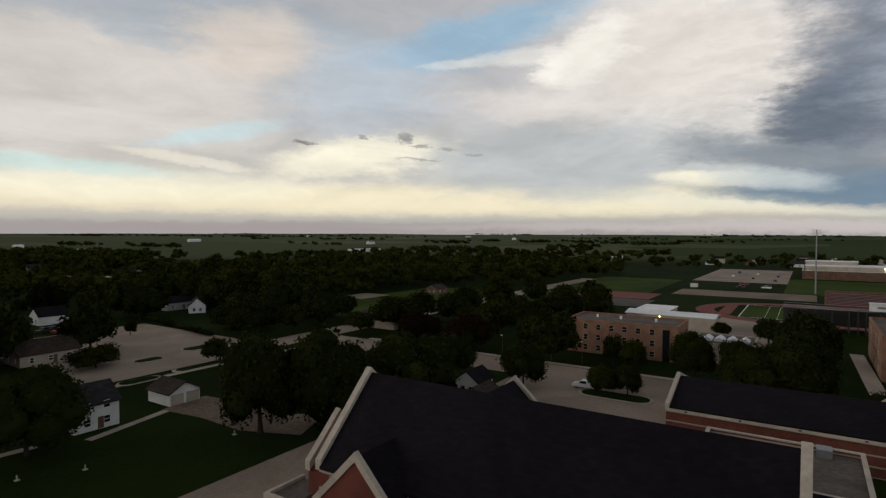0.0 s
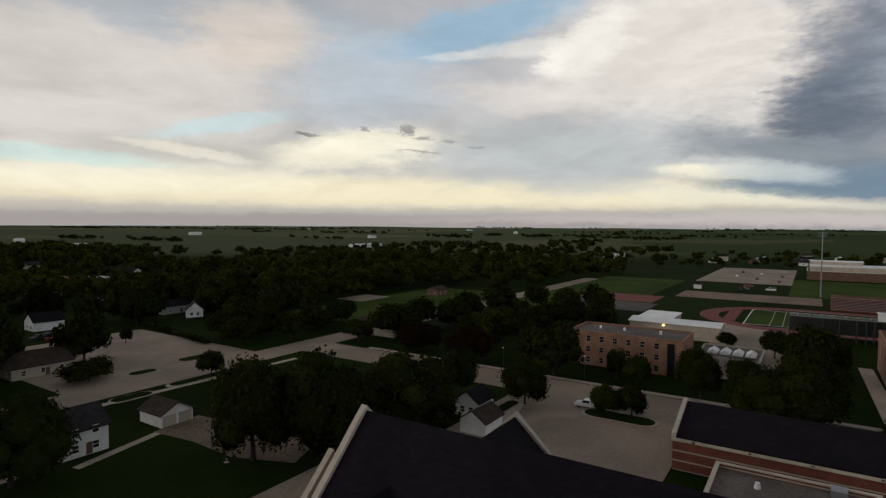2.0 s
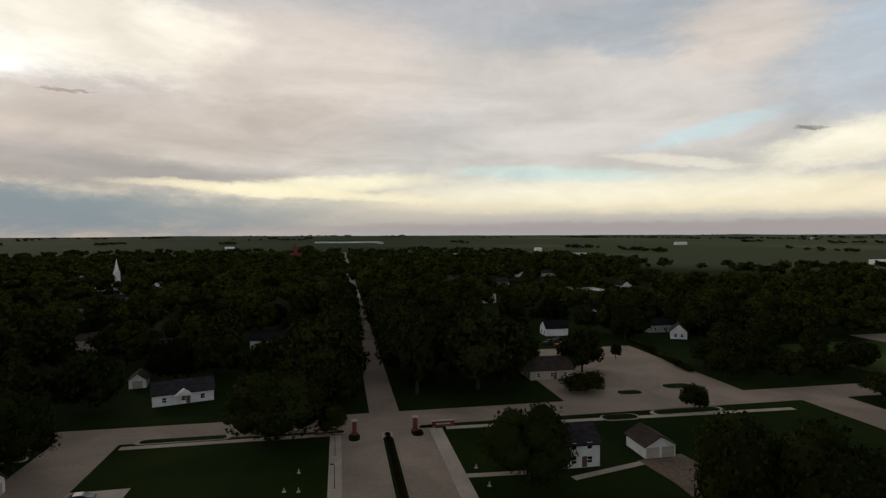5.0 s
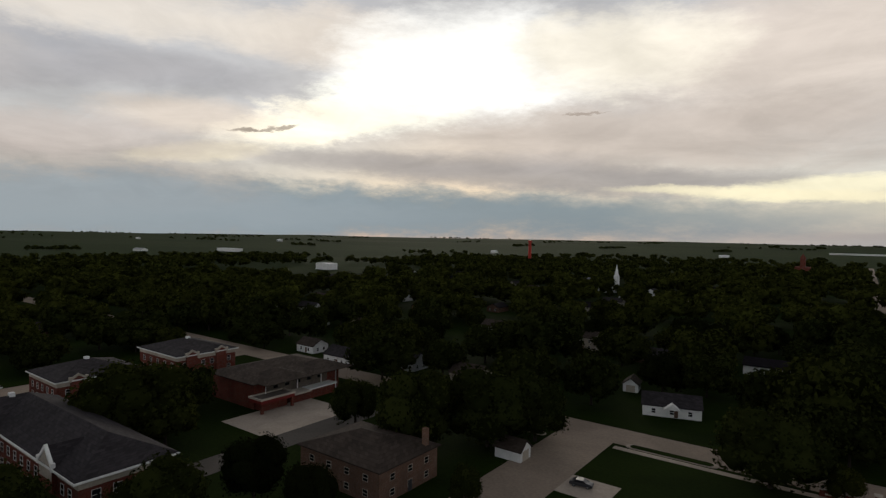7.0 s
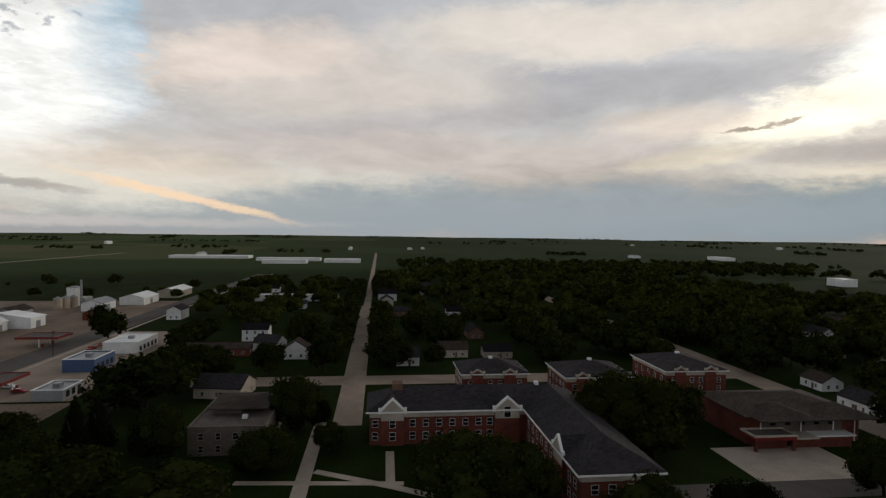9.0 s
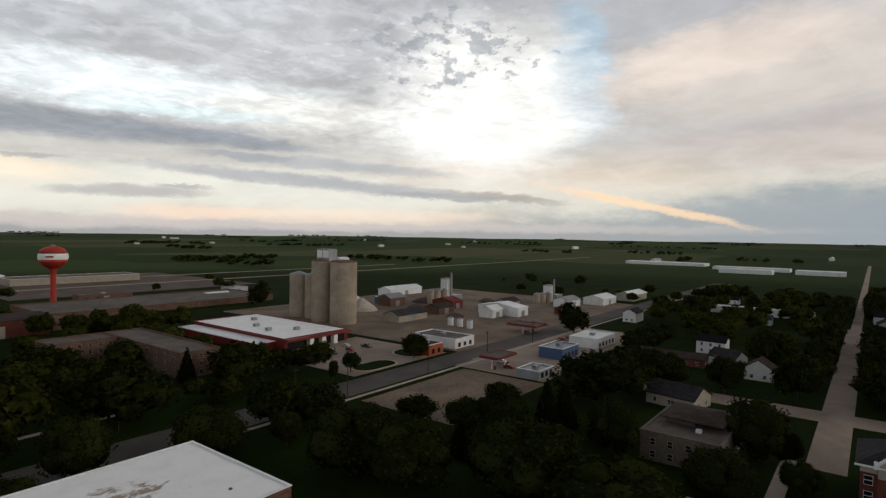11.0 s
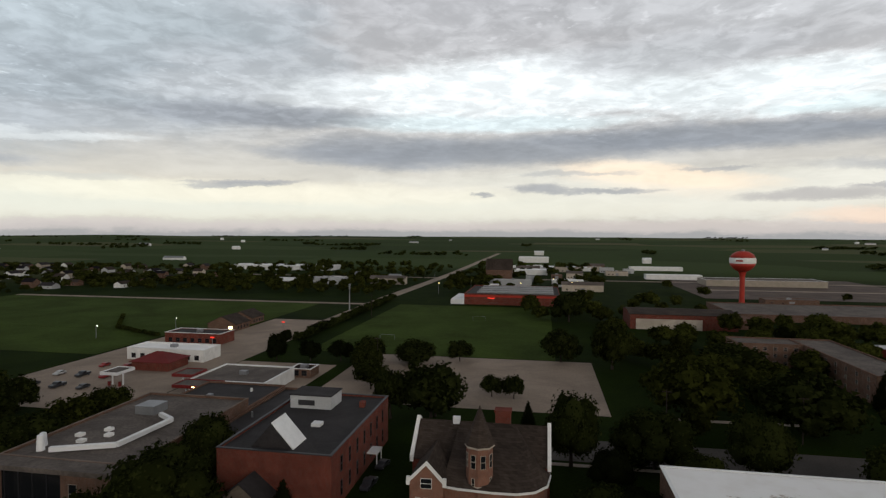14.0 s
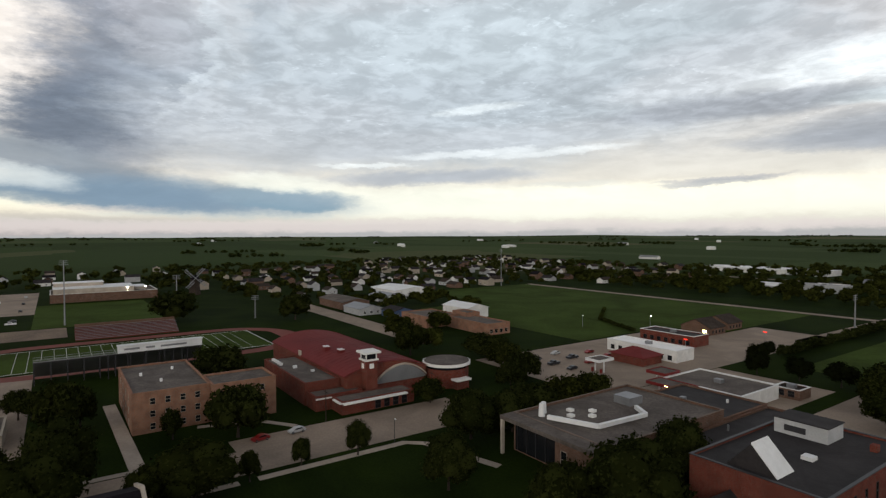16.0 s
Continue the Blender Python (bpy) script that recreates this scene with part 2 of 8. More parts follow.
def build_sky():
    n = Nodes(world.node_tree)
    way = n.add("ShaderNodeTexCoord").outputs["Generated"]
    xyz = n.add("ShaderNodeSeparateXYZ")
    n.link(way, xyz.inputs[0])
    x, y, z = xyz.outputs
    az = n.math("MULTIPLY", n.math("ARCTAN2", n.math("MULTIPLY", x, -1.0), y), 180 / math.pi)
    el = n.math("MULTIPLY", n.math("ARCSINE", z), 180 / math.pi)
    # ragged cloud edges
    flat = n.vec("MULTIPLY", way, (1, 1, 3.0))
    warp = n.vec("SUBTRACT", n.noise(flat, 4.0, 10, 0.70)["Color"], (0.5, 0.5, 0.5))
    here = n.add("ShaderNodeCombineXYZ")
    n.link(az, here.inputs[0]), n.link(el, here.inputs[1])
    here = here.outputs[0]
    ragged = n.vec("ADD", here, n.vec("MULTIPLY", warp, (17, 6.5, 0)))
    wisp = n.vec("SUBTRACT", n.noise(flat, 11.0, 8, 0.72)["Color"], (0.5, 0.5, 0.5))
    torn = n.vec("ADD", here, n.vec("MULTIPLY", wisp, (6.5, 1.7, 0)))
    # clear air: warm at the horizon, blue higher up
    air = n.ramp(n.math("DIVIDE", el, 90.0), (
        (0.0, (0.38, 0.39, 0.41)), (0.008, (0.43, 0.43, 0.43)), (0.028, (0.74, 0.68, 0.58)), (0.06, (0.68, 0.66, 0.62)),
        (0.12, (0.58, 0.58, 0.60)), (0.25, (0.52, 0.53, 0.57)), (1.0, (0.44, 0.46, 0.50))))
    clear = n.add("ShaderNodeTexSky")
    clear.sky_type, clear.sun_disc, clear.sun_elevation, clear.sun_rotation = "NISHITA", False, radians(6), radians(-34)
    sky = n.mix(0.1, air, n.mix(1.0, clear.outputs[0], (0.08, 0.08, 0.08), "MULTIPLY"))
    for a, e, ra, re, lean, colour, amount in SKY:
        c, s = math.cos(radians(lean)), math.sin(radians(lean))
        for turn in (-360, 0, 360):
            if abs(a + turn) > 180 + 1.8 * ra:
                continue
            d = n.vec("SUBTRACT", ragged if re > 1.6 else torn, (a + turn, e, 0))
            p = n.vec("DOT_PRODUCT", d, (-c / ra, -s / ra, 0))
            q = n.vec("DOT_PRODUCT", d, (-s / re, c / re, 0))
            d2 = n.math("MULTIPLY_ADD", p, p, n.math("MULTIPLY", q, q))
            sky = n.mix(n.smooth(d2, 0.1, 2.3, amount, 0.0), sky, colour)
    # a broken flock of small dark puffs before the brightest cloud
    near = n.vec("LENGTH", n.vec("MULTIPLY", n.vec("SUBTRACT", here, (127.5, 18.0, 0)), (1 / 15.0, 1 / 6.5, 0)))
    puffs = n.math("SUBTRACT", n.noise(n.vec("MULTIPLY", way, (1, 1, 1.7)), 29.0, 6, 0.58)["Fac"], n.smooth(near, 0.3, 1.15, 0.0, 0.3))
    sky = n.mix(n.smooth(puffs, 0.48, 0.57, 0.0, 0.72), sky, (0.36, 0.39, 0.44))
    # lumps in a level layer, smaller towards the horizon
    high = n.math("ADD", n.math("MAXIMUM", z, 0.0), 0.10)
    layer = n.add("ShaderNodeCombineXYZ")
    n.link(n.math("DIVIDE", x, high), layer.inputs[0]), n.link(n.math("DIVIDE", y, high), layer.inputs[1])
    broad = n.smooth(n.noise(layer.outputs[0], 0.9, 5, 0.55, 0.8)["Fac"], 0.3, 0.7, 0.90, 1.10)
    cells = n.smooth(n.noise(layer.outputs[0], 7.0, 4, 0.6, 0.4)["Fac"], 0.36, 0.66, 0.88, 1.15)
    south = n.smooth(n.math("ADD", y, n.math("MULTIPLY", x, -0.25)), 0.1, -0.5)
    mottled = n.math("MULTIPLY", south, n.smooth(el, 5.5, 12.0, 0.0, 0.9))
    flecks = n.smooth(n.noise(layer.outputs[0], 15.0, 3, 0.55, 0.3)["Fac"], 0.56, 0.72, 0.0, 0.30)
    cells = n.math("ADD", cells, n.math("MULTIPLY", flecks, n.smooth(n.noise(layer.outputs[0], 1.6, 3, 0.5)["Fac"], 0.45, 0.62)))
    lumps = n.math("MULTIPLY", broad, n.math("MULTIPLY_ADD", n.math("SUBTRACT", cells, 1.0), mottled, 1.0))
    sky = n.mix(n.smooth(el, 2.0, 8.0), sky, n.mix(1.0, sky, n.vec("MULTIPLY", (1, 1, 1), lumps), "MULTIPLY"))
    # long thin fibres drawn out along the sky
    fibre = n.smooth(n.noise(n.vec("MULTIPLY", way, (1, 1, 2.6)), 11.0, 8, 0.64, 0.9)["Fac"], 0.28, 0.72, 0.955, 1.045)
    sky = n.mix(n.smooth(el, 1.0, 4.0), sky, n.mix(1.0, sky, n.vec("MULTIPLY", (1, 1, 1), fibre), "MULTIPLY"))
    # the sky overhead, out of view, gets an invented dimming that darkens the ground
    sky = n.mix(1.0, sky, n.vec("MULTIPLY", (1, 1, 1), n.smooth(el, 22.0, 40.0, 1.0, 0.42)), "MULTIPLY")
    sky = n.mix(1.0, sky, (1.0, 0.99, 0.965), "MULTIPLY")
    back = n.add("ShaderNodeBackground")
    n.link(sky, back.inputs[0])
    back.inputs[1].default_value = SKY_STRENGTH
    out = n.add("ShaderNodeOutputWorld")
    n.link(back.outputs[0], out.inputs[0])


SKY_STRENGTH = 1.0
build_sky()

# the low sun behind thin cloud
sun = new("sun", bpy.data.lights.new("sun", "SUN"))
sun.data.energy, sun.data.angle, sun.data.color = 0.6, radians(30), (1.0, 0.90, 0.76)
sun.matrix_basis = look((0, 0, 0), (math.sin(radians(34)), -math.cos(radians(34)), -math.tan(radians(16))))

# ---- materials ----
def surface(name, colour, rough=0.85, grain=0.0, scale=1.0, stain=0.0, stain_scale=0.08, metal=0.0, bump=0.0, vary=0.0, island=0.0, spec=0.3):
    """A node material: a base colour with fine grain, broad stains, a fine relief and, if wanted, a shift from object to object."""
    m = bpy.data.materials.new(name)
    m.use_nodes = True
    n = Nodes(m.node_tree)
    at = n.add("ShaderNodeTexCoord").outputs["Object"]
    if vary:
        at = n.vec("ADD", at, n.vec("MULTIPLY", (97, 53, 31), n.add("ShaderNodeObjectInfo").outputs["Random"]))
    col = n.mix(0.0, colour, colour)
    fine = n.noise(at, scale, 5, 0.6)["Fac"]
    if grain:
        col = n.mix(1.0, col, n.vec("MULTIPLY", (1, 1, 1), n.smooth(fine, 0.25, 0.75, 1 - grain, 1 + grain)), "MULTIPLY")
    if stain:
        broad = n.noise(at, stain_scale, 6, 0.6, 0.6)["Fac"]
        col = n.mix(1.0, col, n.vec("MULTIPLY", (1, 1, 1), n.smooth(broad, 0.3, 0.7, 1 - stain, 1 + stain)), "MULTIPLY")
    if vary:
        r = n.add("ShaderNodeObjectInfo").outputs["Random"]
        col = n.mix(1.0, col, n.vec("MULTIPLY", (1, 1, 1), n.math("MULTIPLY_ADD", r, 2 * vary, 1 - vary)), "MULTIPLY")
    if island:
        r = n.add("ShaderNodeNewGeometry").outputs["Random Per Island"]
        col = n.mix(1.0, col, n.vec("MULTIPLY", (1, 1, 1), n.math("MULTIPLY_ADD", r, 2 * island, 1 - island)), "MULTIPLY")
    b = n.add("ShaderNodeBsdfPrincipled")
    n.link(col, b.inputs["Base Color"])
    b.inputs["Roughness"].default_value = rough
    b.inputs["Metallic"].default_value = metal
    b.inputs["Specular IOR Level"].default_value = spec
    if bump:
        h = n.add("ShaderNodeBump")
        h.inputs["Strength"].default_value = bump
        h.inputs["Distance"].default_value = 0.03
        n.link(fine, h.inputs["Height"])
        n.link(h.outputs[0], b.inputs["Normal"])
    n.link(b.outputs[0], n.add("ShaderNodeOutputMaterial").inputs[0])
    return m


def masonry(name, colour, other, mortar, size=(0.3, 0.09), bands=0.0):
    """Brickwork in real courses, seen from afar; bands: every so many metres a pale course of stone."""
    m = surface(name, colour)
    n = Nodes(m.node_tree)
    at = n.add("ShaderNodeTexCoord").outputs["Object"]
    s = n.add("ShaderNodeSeparateXYZ")
    n.link(at, s.inputs[0])
    c = n.add("ShaderNodeCombineXYZ")
    n.link(n.math("ADD", s.outputs[0], s.outputs[1]), c.inputs[0])
    n.link(s.outputs[2], c.inputs[1])
    t = n.add("ShaderNodeTexBrick")
    n.link(c.outputs[0], t.inputs["Vector"])
    for key, v in (("Color1", colour), ("Color2", other), ("Mortar", mortar)):
        t.inputs[key].default_value = (*v, 1)
    for key, v in (("Scale", 1.0), ("Mortar Size", 0.010), ("Brick Width", size[0]), ("Row Height", size[1])):
        t.inputs[key].default_value = v
    broad = n.noise(at, 0.35, 6, 0.65)["Fac"]
    col = n.mix(1.0, t.outputs[0], n.vec("MULTIPLY", (1, 1, 1), n.smooth(broad, 0.3, 0.7, 0.78, 1.2)), "MULTIPLY")
    if bands:
        row = n.math("PINGPONG", s.outputs[2], bands / 2)
        col = n.mix(n.math("LESS_THAN", row, 0.12), col, (0.34, 0.29, 0.24))
    b = n.add("ShaderNodeBsdfPrincipled")
    n.link(col, b.inputs["Base Color"])
    b.inputs["Roughness"].default_value = 0.9
    b.inputs["Specular IOR Level"].default_value = 0.2
    h = n.add("ShaderNodeBump")
    h.inputs["Strength"].default_value, h.inputs["Distance"].default_value = 0.4, 0.01
    n.link(t.outputs["Fac"], h.inputs["Height"])
    n.link(h.outputs[0], b.inputs["Normal"])
    n.link(b.outputs[0], n.add("ShaderNodeOutputMaterial").inputs[0])
    return m


def leaves(name, dark, light, vary=0.35):
    """Foliage: each clump has its own shade, each tree its own tint."""
    m = surface(name, dark)
    n = Nodes(m.node_tree)
    g = n.add("ShaderNodeNewGeometry").outputs["Random Per Island"]
    r = n.add("ShaderNodeObjectInfo").outputs["Random"]
    col = n.mix(g, dark, light)
    tint = n.ramp(r, ((0.0, (0.75, 0.78, 0.8)), (0.5, (1.0, 1.0, 1.0)), (0.85, (1.15, 1.1, 0.95)), (1.0, (1.5, 1.35, 0.9))))
    col = n.mix(vary * 2, col, n.mix(1.0, col, tint, "MULTIPLY"))
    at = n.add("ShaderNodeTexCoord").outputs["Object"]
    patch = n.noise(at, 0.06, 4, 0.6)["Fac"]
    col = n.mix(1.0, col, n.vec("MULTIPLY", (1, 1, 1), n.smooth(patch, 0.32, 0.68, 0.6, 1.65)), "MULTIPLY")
    lit = n.add("ShaderNodeBsdfDiffuse")
    through_leaf = n.add("ShaderNodeBsdfTranslucent")
    n.link(col, lit.inputs[0])
    n.link(col, through_leaf.inputs[0])
    b = n.add("ShaderNodeMixShader")
    b.inputs[0].default_value = 0.4
    n.link(lit.outputs[0], b.inputs[1])
    n.link(through_leaf.outputs[0], b.inputs[2])
    n.link(b.outputs[0], n.add("ShaderNodeOutputMaterial").inputs[0])
    return m


def land_material():
    """The ground sheet: mown grass in town, crops and stubble in large plots farther out."""
    m = surface("grass", (0.05, 0.08, 0.02))
    n = Nodes(m.node_tree)
    at = n.add("ShaderNodeTexCoord").outputs["Object"]
    fine = n.noise(at, 1.4, 6, 0.7)["Fac"]
    broad = n.noise(at, 0.03, 6, 0.6, 0.5)["Fac"]
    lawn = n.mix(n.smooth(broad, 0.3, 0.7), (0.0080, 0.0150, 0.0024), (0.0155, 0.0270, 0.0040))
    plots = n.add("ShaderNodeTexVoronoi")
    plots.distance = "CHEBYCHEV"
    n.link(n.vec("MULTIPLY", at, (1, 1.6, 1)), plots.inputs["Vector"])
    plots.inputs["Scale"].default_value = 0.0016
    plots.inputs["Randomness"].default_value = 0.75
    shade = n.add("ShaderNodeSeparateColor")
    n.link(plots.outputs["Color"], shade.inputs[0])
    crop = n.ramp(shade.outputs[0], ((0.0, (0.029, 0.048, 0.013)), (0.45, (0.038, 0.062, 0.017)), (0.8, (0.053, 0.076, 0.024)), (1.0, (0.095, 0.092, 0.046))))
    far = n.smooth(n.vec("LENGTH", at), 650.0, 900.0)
    # haze over the north-east distance is painted in as a paler crop colour
    haze_mask = n.smooth(n.vec("DOT_PRODUCT", n.vec("NORMALIZE", at), (0.66, 0.75, 0.0)), 0.80, 0.95)
    crop = n.mix(haze_mask, crop, n.mix(0.35, crop, (0.115, 0.115, 0.075)))
    # crop colour goes darker towards the north-west
    north_west = n.smooth(n.vec("DOT_PRODUCT", n.vec("NORMALIZE", at), (-0.62, 0.78, 0.0)), 0.35, 0.8)
    crop = n.mix(n.math("MULTIPLY", north_west, 0.8), crop, (0.021, 0.033, 0.012))
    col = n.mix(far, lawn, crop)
    col = n.mix(1.0, col, n.vec("MULTIPLY", (1, 1, 1), n.smooth(fine, 0.25, 0.75, 0.72, 1.28)), "MULTIPLY")
    b = n.add("ShaderNodeBsdfPrincipled")
    n.link(col, b.inputs["Base Color"])
    b.inputs["Roughness"].default_value = 0.95
    b.inputs["Specular IOR Level"].default_value = 0.02
    n.link(b.outputs[0], n.add("ShaderNodeOutputMaterial").inputs[0])
    return m


def shingle(name, colour, size=(0.9, 0.28), spread=0.25):
    """Roof shingles in rows down the slope."""
    m = surface(name, colour)
    n = Nodes(m.node_tree)
    at = n.add("ShaderNodeTexCoord").outputs["Object"]
    s = n.add("ShaderNodeSeparateXYZ")
    n.link(at, s.inputs[0])
    c = n.add("ShaderNodeCombineXYZ")
    n.link(n.math("ADD", s.outputs[0], s.outputs[1]), c.inputs[0])
    n.link(s.outputs[2], c.inputs[1])
    t = n.add("ShaderNodeTexBrick")
    n.link(c.outputs[0], t.inputs["Vector"])
    lo, hi = [v * (1 - spread) for v in colour], [v * (1 + spread) for v in colour]
    for key, v in (("Color1", lo), ("Color2", hi), ("Mortar", [v * 0.6 for v in colour])):
        t.inputs[key].default_value = (*v, 1)
    for key, v in (("Scale", 1.0), ("Mortar Size", 0.012), ("Brick Width", size[0]), ("Row Height", size[1])):
        t.inputs[key].default_value = v
    broad = n.noise(n.vec("MULTIPLY", at, (1, 1, 0.4)), 0.12, 6, 0.65, 0.5)["Fac"]
    col = n.mix(1.0, t.outputs[0], n.vec("MULTIPLY", (1, 1, 1), n.smooth(broad, 0.3, 0.7, 0.75, 1.25)), "MULTIPLY")
    b = n.add("ShaderNodeBsdfPrincipled")
    n.link(col, b.inputs["Base Color"])
    b.inputs["Roughness"].default_value = 0.9
    b.inputs["Specular IOR Level"].default_value = 0.12
    n.link(b.outputs[0], n.add("ShaderNodeOutputMaterial").inputs[0])
    return m


def glow(name, colour, power):
    m = surface(name, colour)
    n = Nodes(m.node_tree)
    e = n.add("ShaderNodeEmission")
    e.inputs[0].default_value = (*colour, 1)
    e.inputs[1].default_value = power
    n.link(e.outputs[0], n.add("ShaderNodeOutputMaterial").inputs[0])
    return m


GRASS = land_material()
TURF = surface("sports_turf", (0.041, 0.064, 0.013), 0.95, 0.15, 0.6, 0.25, 0.03, spec=0.02)
ASPHALT = surface("asphalt", (0.072, 0.063, 0.056), 0.9, 0.2, 2.5, 0.25, 0.05, bump=0.3)
CONCRETE = surface("road_concrete", (0.260, 0.204, 0.159), 0.9, 0.12, 1.5, 0.2, 0.05, bump=0.2)
PAVING = surface("pale_concrete", (0.370, 0.310, 0.257), 0.9, 0.1, 1.5, 0.15, 0.1)
GRAVEL = surface("gravel", (0.167, 0.121, 0.087), 0.95, 0.35, 1.2, 0.3, 0.04, bump=0.5)
DIRT = surface("bare_dirt", (0.087, 0.062, 0.050), 0.95, 0.3, 1.0, 0.3, 0.05, bump=0.4)
TRACK = surface("red_track", (0.165, 0.046, 0.036), 0.9, 0.1, 1.0, 0.15, 0.05)
PAINT = surface("white_paint", (0.78, 0.78, 0.76), 0.6, 0.05, 2.0, 0.06, 0.2)
CREAM = surface("cream_stone", (0.425, 0.374, 0.315), 0.85, 0.1, 2.0, 0.18, 0.15)
SIDING = surface("white_siding", (0.68, 0.68, 0.67), 0.7, 0.05, 3.0, 0.1, 0.3)
GREY_SIDING = surface("grey_siding", (0.36, 0.37, 0.38), 0.75, 0.08, 3.0, 0.1, 0.3, vary=0.25)
TAN_SIDING = surface("tan_siding", (0.38, 0.33, 0.27), 0.8, 0.08, 3.0, 0.1, 0.3, vary=0.25)
BRICK_RED = masonry("red_brick", (0.157, 0.031, 0.019), (0.123, 0.025, 0.016), (0.135, 0.083, 0.064))
BRICK_BANDED = masonry("banded_red_brick", (0.162, 0.036, 0.023), (0.132, 0.031, 0.020), (0.150, 0.098, 0.075), bands=1.6)
BRICK_TAN = masonry("tan_brick", (0.281, 0.140, 0.089), (0.238, 0.115, 0.072), (0.225, 0.165, 0.128))
BRICK_BROWN = masonry("brown_brick", (0.140, 0.073, 0.049), (0.112, 0.059, 0.038), (0.165, 0.128, 0.105))
STONE = masonry("grey_stone_block", (0.120, 0.098, 0.078), (0.145, 0.120, 0.098), (0.15, 0.13, 0.11), (0.6, 0.2))
BRICK_SALMON = masonry("salmon_brick", (0.235, 0.105, 0.070), (0.20, 0.088, 0.058), (0.20, 0.14, 0.11))
FASCIA_RED = surface("red_fascia", (0.16, 0.015, 0.013), 0.5, 0.06, 1.0, 0.15, 0.1)
SHINGLE_DARK = shingle("dark_shingle", (0.009, 0.007, 0.010))
SHINGLE_GREY = shingle("grey_shingle", (0.032, 0.028, 0.031))
SHINGLE_BROWN = shingle("brown_shingle", (0.045, 0.034, 0.028))
METAL_RED = surface("red_metal_roof", (0.15, 0.026, 0.026), 0.7, 0.08, 1.0, 0.15, 0.05, spec=0.12)
METAL_WHITE = surface("white_metal", (0.70, 0.71, 0.72), 0.45, 0.04, 1.0, 0.12, 0.08, spec=0.5)
METAL_GREY = surface("grey_metal", (0.240, 0.247, 0.262), 0.45, 0.06, 2.0, 0.15, 0.1, metal=0.5)
METAL_DARK = surface("dark_metal", (0.05, 0.05, 0.055), 0.5, 0.1, 3.0, metal=0.4)
ROOF_GRAVEL = surface("flat_roof_gravel", (0.105, 0.088, 0.078), 0.95, 0.25, 1.5, 0.3, 0.12)
ROOF_DARK = surface("flat_roof_dark", (0.027, 0.024, 0.025), 0.9, 0.15, 1.5, 0.3, 0.15)
ROOF_WHITE = surface("white_roof_sheet", (0.88, 0.88, 0.88), 0.6, 0.03, 0.5, 0.06, 0.15)


def stained_roof():
    """White roof sheeting with brown dirt gathered in drifts near its middle."""
    m = surface("stained_white_roof", (0.88, 0.88, 0.88))
    n = Nodes(m.node_tree)
    at = n.add("ShaderNodeTexCoord").outputs["Object"]
    fine = n.noise(n.vec("MULTIPLY", at, (1.0, 1.5, 1)), 0.34, 9, 0.7, 0.8)["Fac"]
    near = n.vec("LENGTH", n.vec("MULTIPLY", n.vec("SUBTRACT", at, (1.0, -1.5, 9.0)), (0.075, 0.11, 0)))
    dirt = n.math("SUBTRACT", fine, n.smooth(near, 0.15, 1.0, -0.03, 0.2))
    pale = n.noise(at, 0.2, 6, 0.6)["Fac"]
    col = n.mix(n.smooth(pale, 0.4, 0.75, 0.0, 0.25), (0.88, 0.88, 0.88), (0.62, 0.58, 0.52))
    col = n.mix(n.smooth(dirt, 0.45, 0.56, 0.0, 0.9), col, (0.24, 0.155, 0.075))
    b = n.add("ShaderNodeBsdfPrincipled")
    n.link(col, b.inputs["Base Color"])
    b.inputs["Roughness"].default_value = 0.6
    n.link(b.outputs[0], n.add("ShaderNodeOutputMaterial").inputs[0])
    return m


ROOF_STAINED = stained_roof()
SILO = surface("silo_concrete", (0.33, 0.275, 0.212), 0.9, 0.08, 1.0, 0.2, 0.12)
RED_PAINT = surface("red_paint", (0.36, 0.030, 0.017), 0.5, 0.05, 1.0, 0.12, 0.1)
ORANGE_PAINT = surface("orange_paint", (0.315, 0.070, 0.017), 0.6, 0.08, 1.0, 0.12, 0.2)
BLUE_PAINT = surface("blue_paint", (0.06, 0.10, 0.2), 0.6, 0.08, 1.0)
GLASS = surface("window_glass", (0.012, 0.013, 0.016), 0.15, spec=0.45)
RUBBER = surface("tyre_rubber", (0.02, 0.02, 0.02), 0.9)
BARK = surface("bark", (0.033, 0.025, 0.020), 0.95, 0.3, 3.0, bump=0.6, vary=0.2)
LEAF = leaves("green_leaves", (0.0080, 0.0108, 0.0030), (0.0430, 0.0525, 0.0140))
LEAF_BRIGHT = leaves("bright_green_leaves", (0.018, 0.025, 0.006), (0.030, 0.040, 0.010))
LEAF_DARK = leaves("dark_needles", (0.007, 0.009, 0.0035), (0.014, 0.018, 0.006))
LEAF_RED = leaves("dark_red_leaves", (0.014, 0.009, 0.006), (0.028, 0.016, 0.010))
LAMP_WHITE = glow("lit_lamp_white", (1.0, 0.95, 0.75), 18.0)
LAMP_WARM = glow("lit_lamp_warm", (1.0, 0.72, 0.25), 12.0)
LAMP_RED = glow("lit_red_sign", (1.0, 0.05, 0.03), 1.2)

# ---- builders ----
def thing(name, x, y, z=0.0, rz=0.0, label="", category="", group="", kind=""):
    """An Empty at a thing's base, which parents its parts."""
    ob = new(name)
    ob.empty_display_size = 0.5
    ob.matrix_basis = pose(x, y, z, 0, 0, rz)
    return tagged(ob, label, category, group, kind)


def mesh_of(bm, name):
    bmesh.ops.recalc_face_normals(bm, faces=bm.faces)
    me = bpy.data.meshes.new(name)
    bm.to_mesh(me)
    bm.free()
    return me


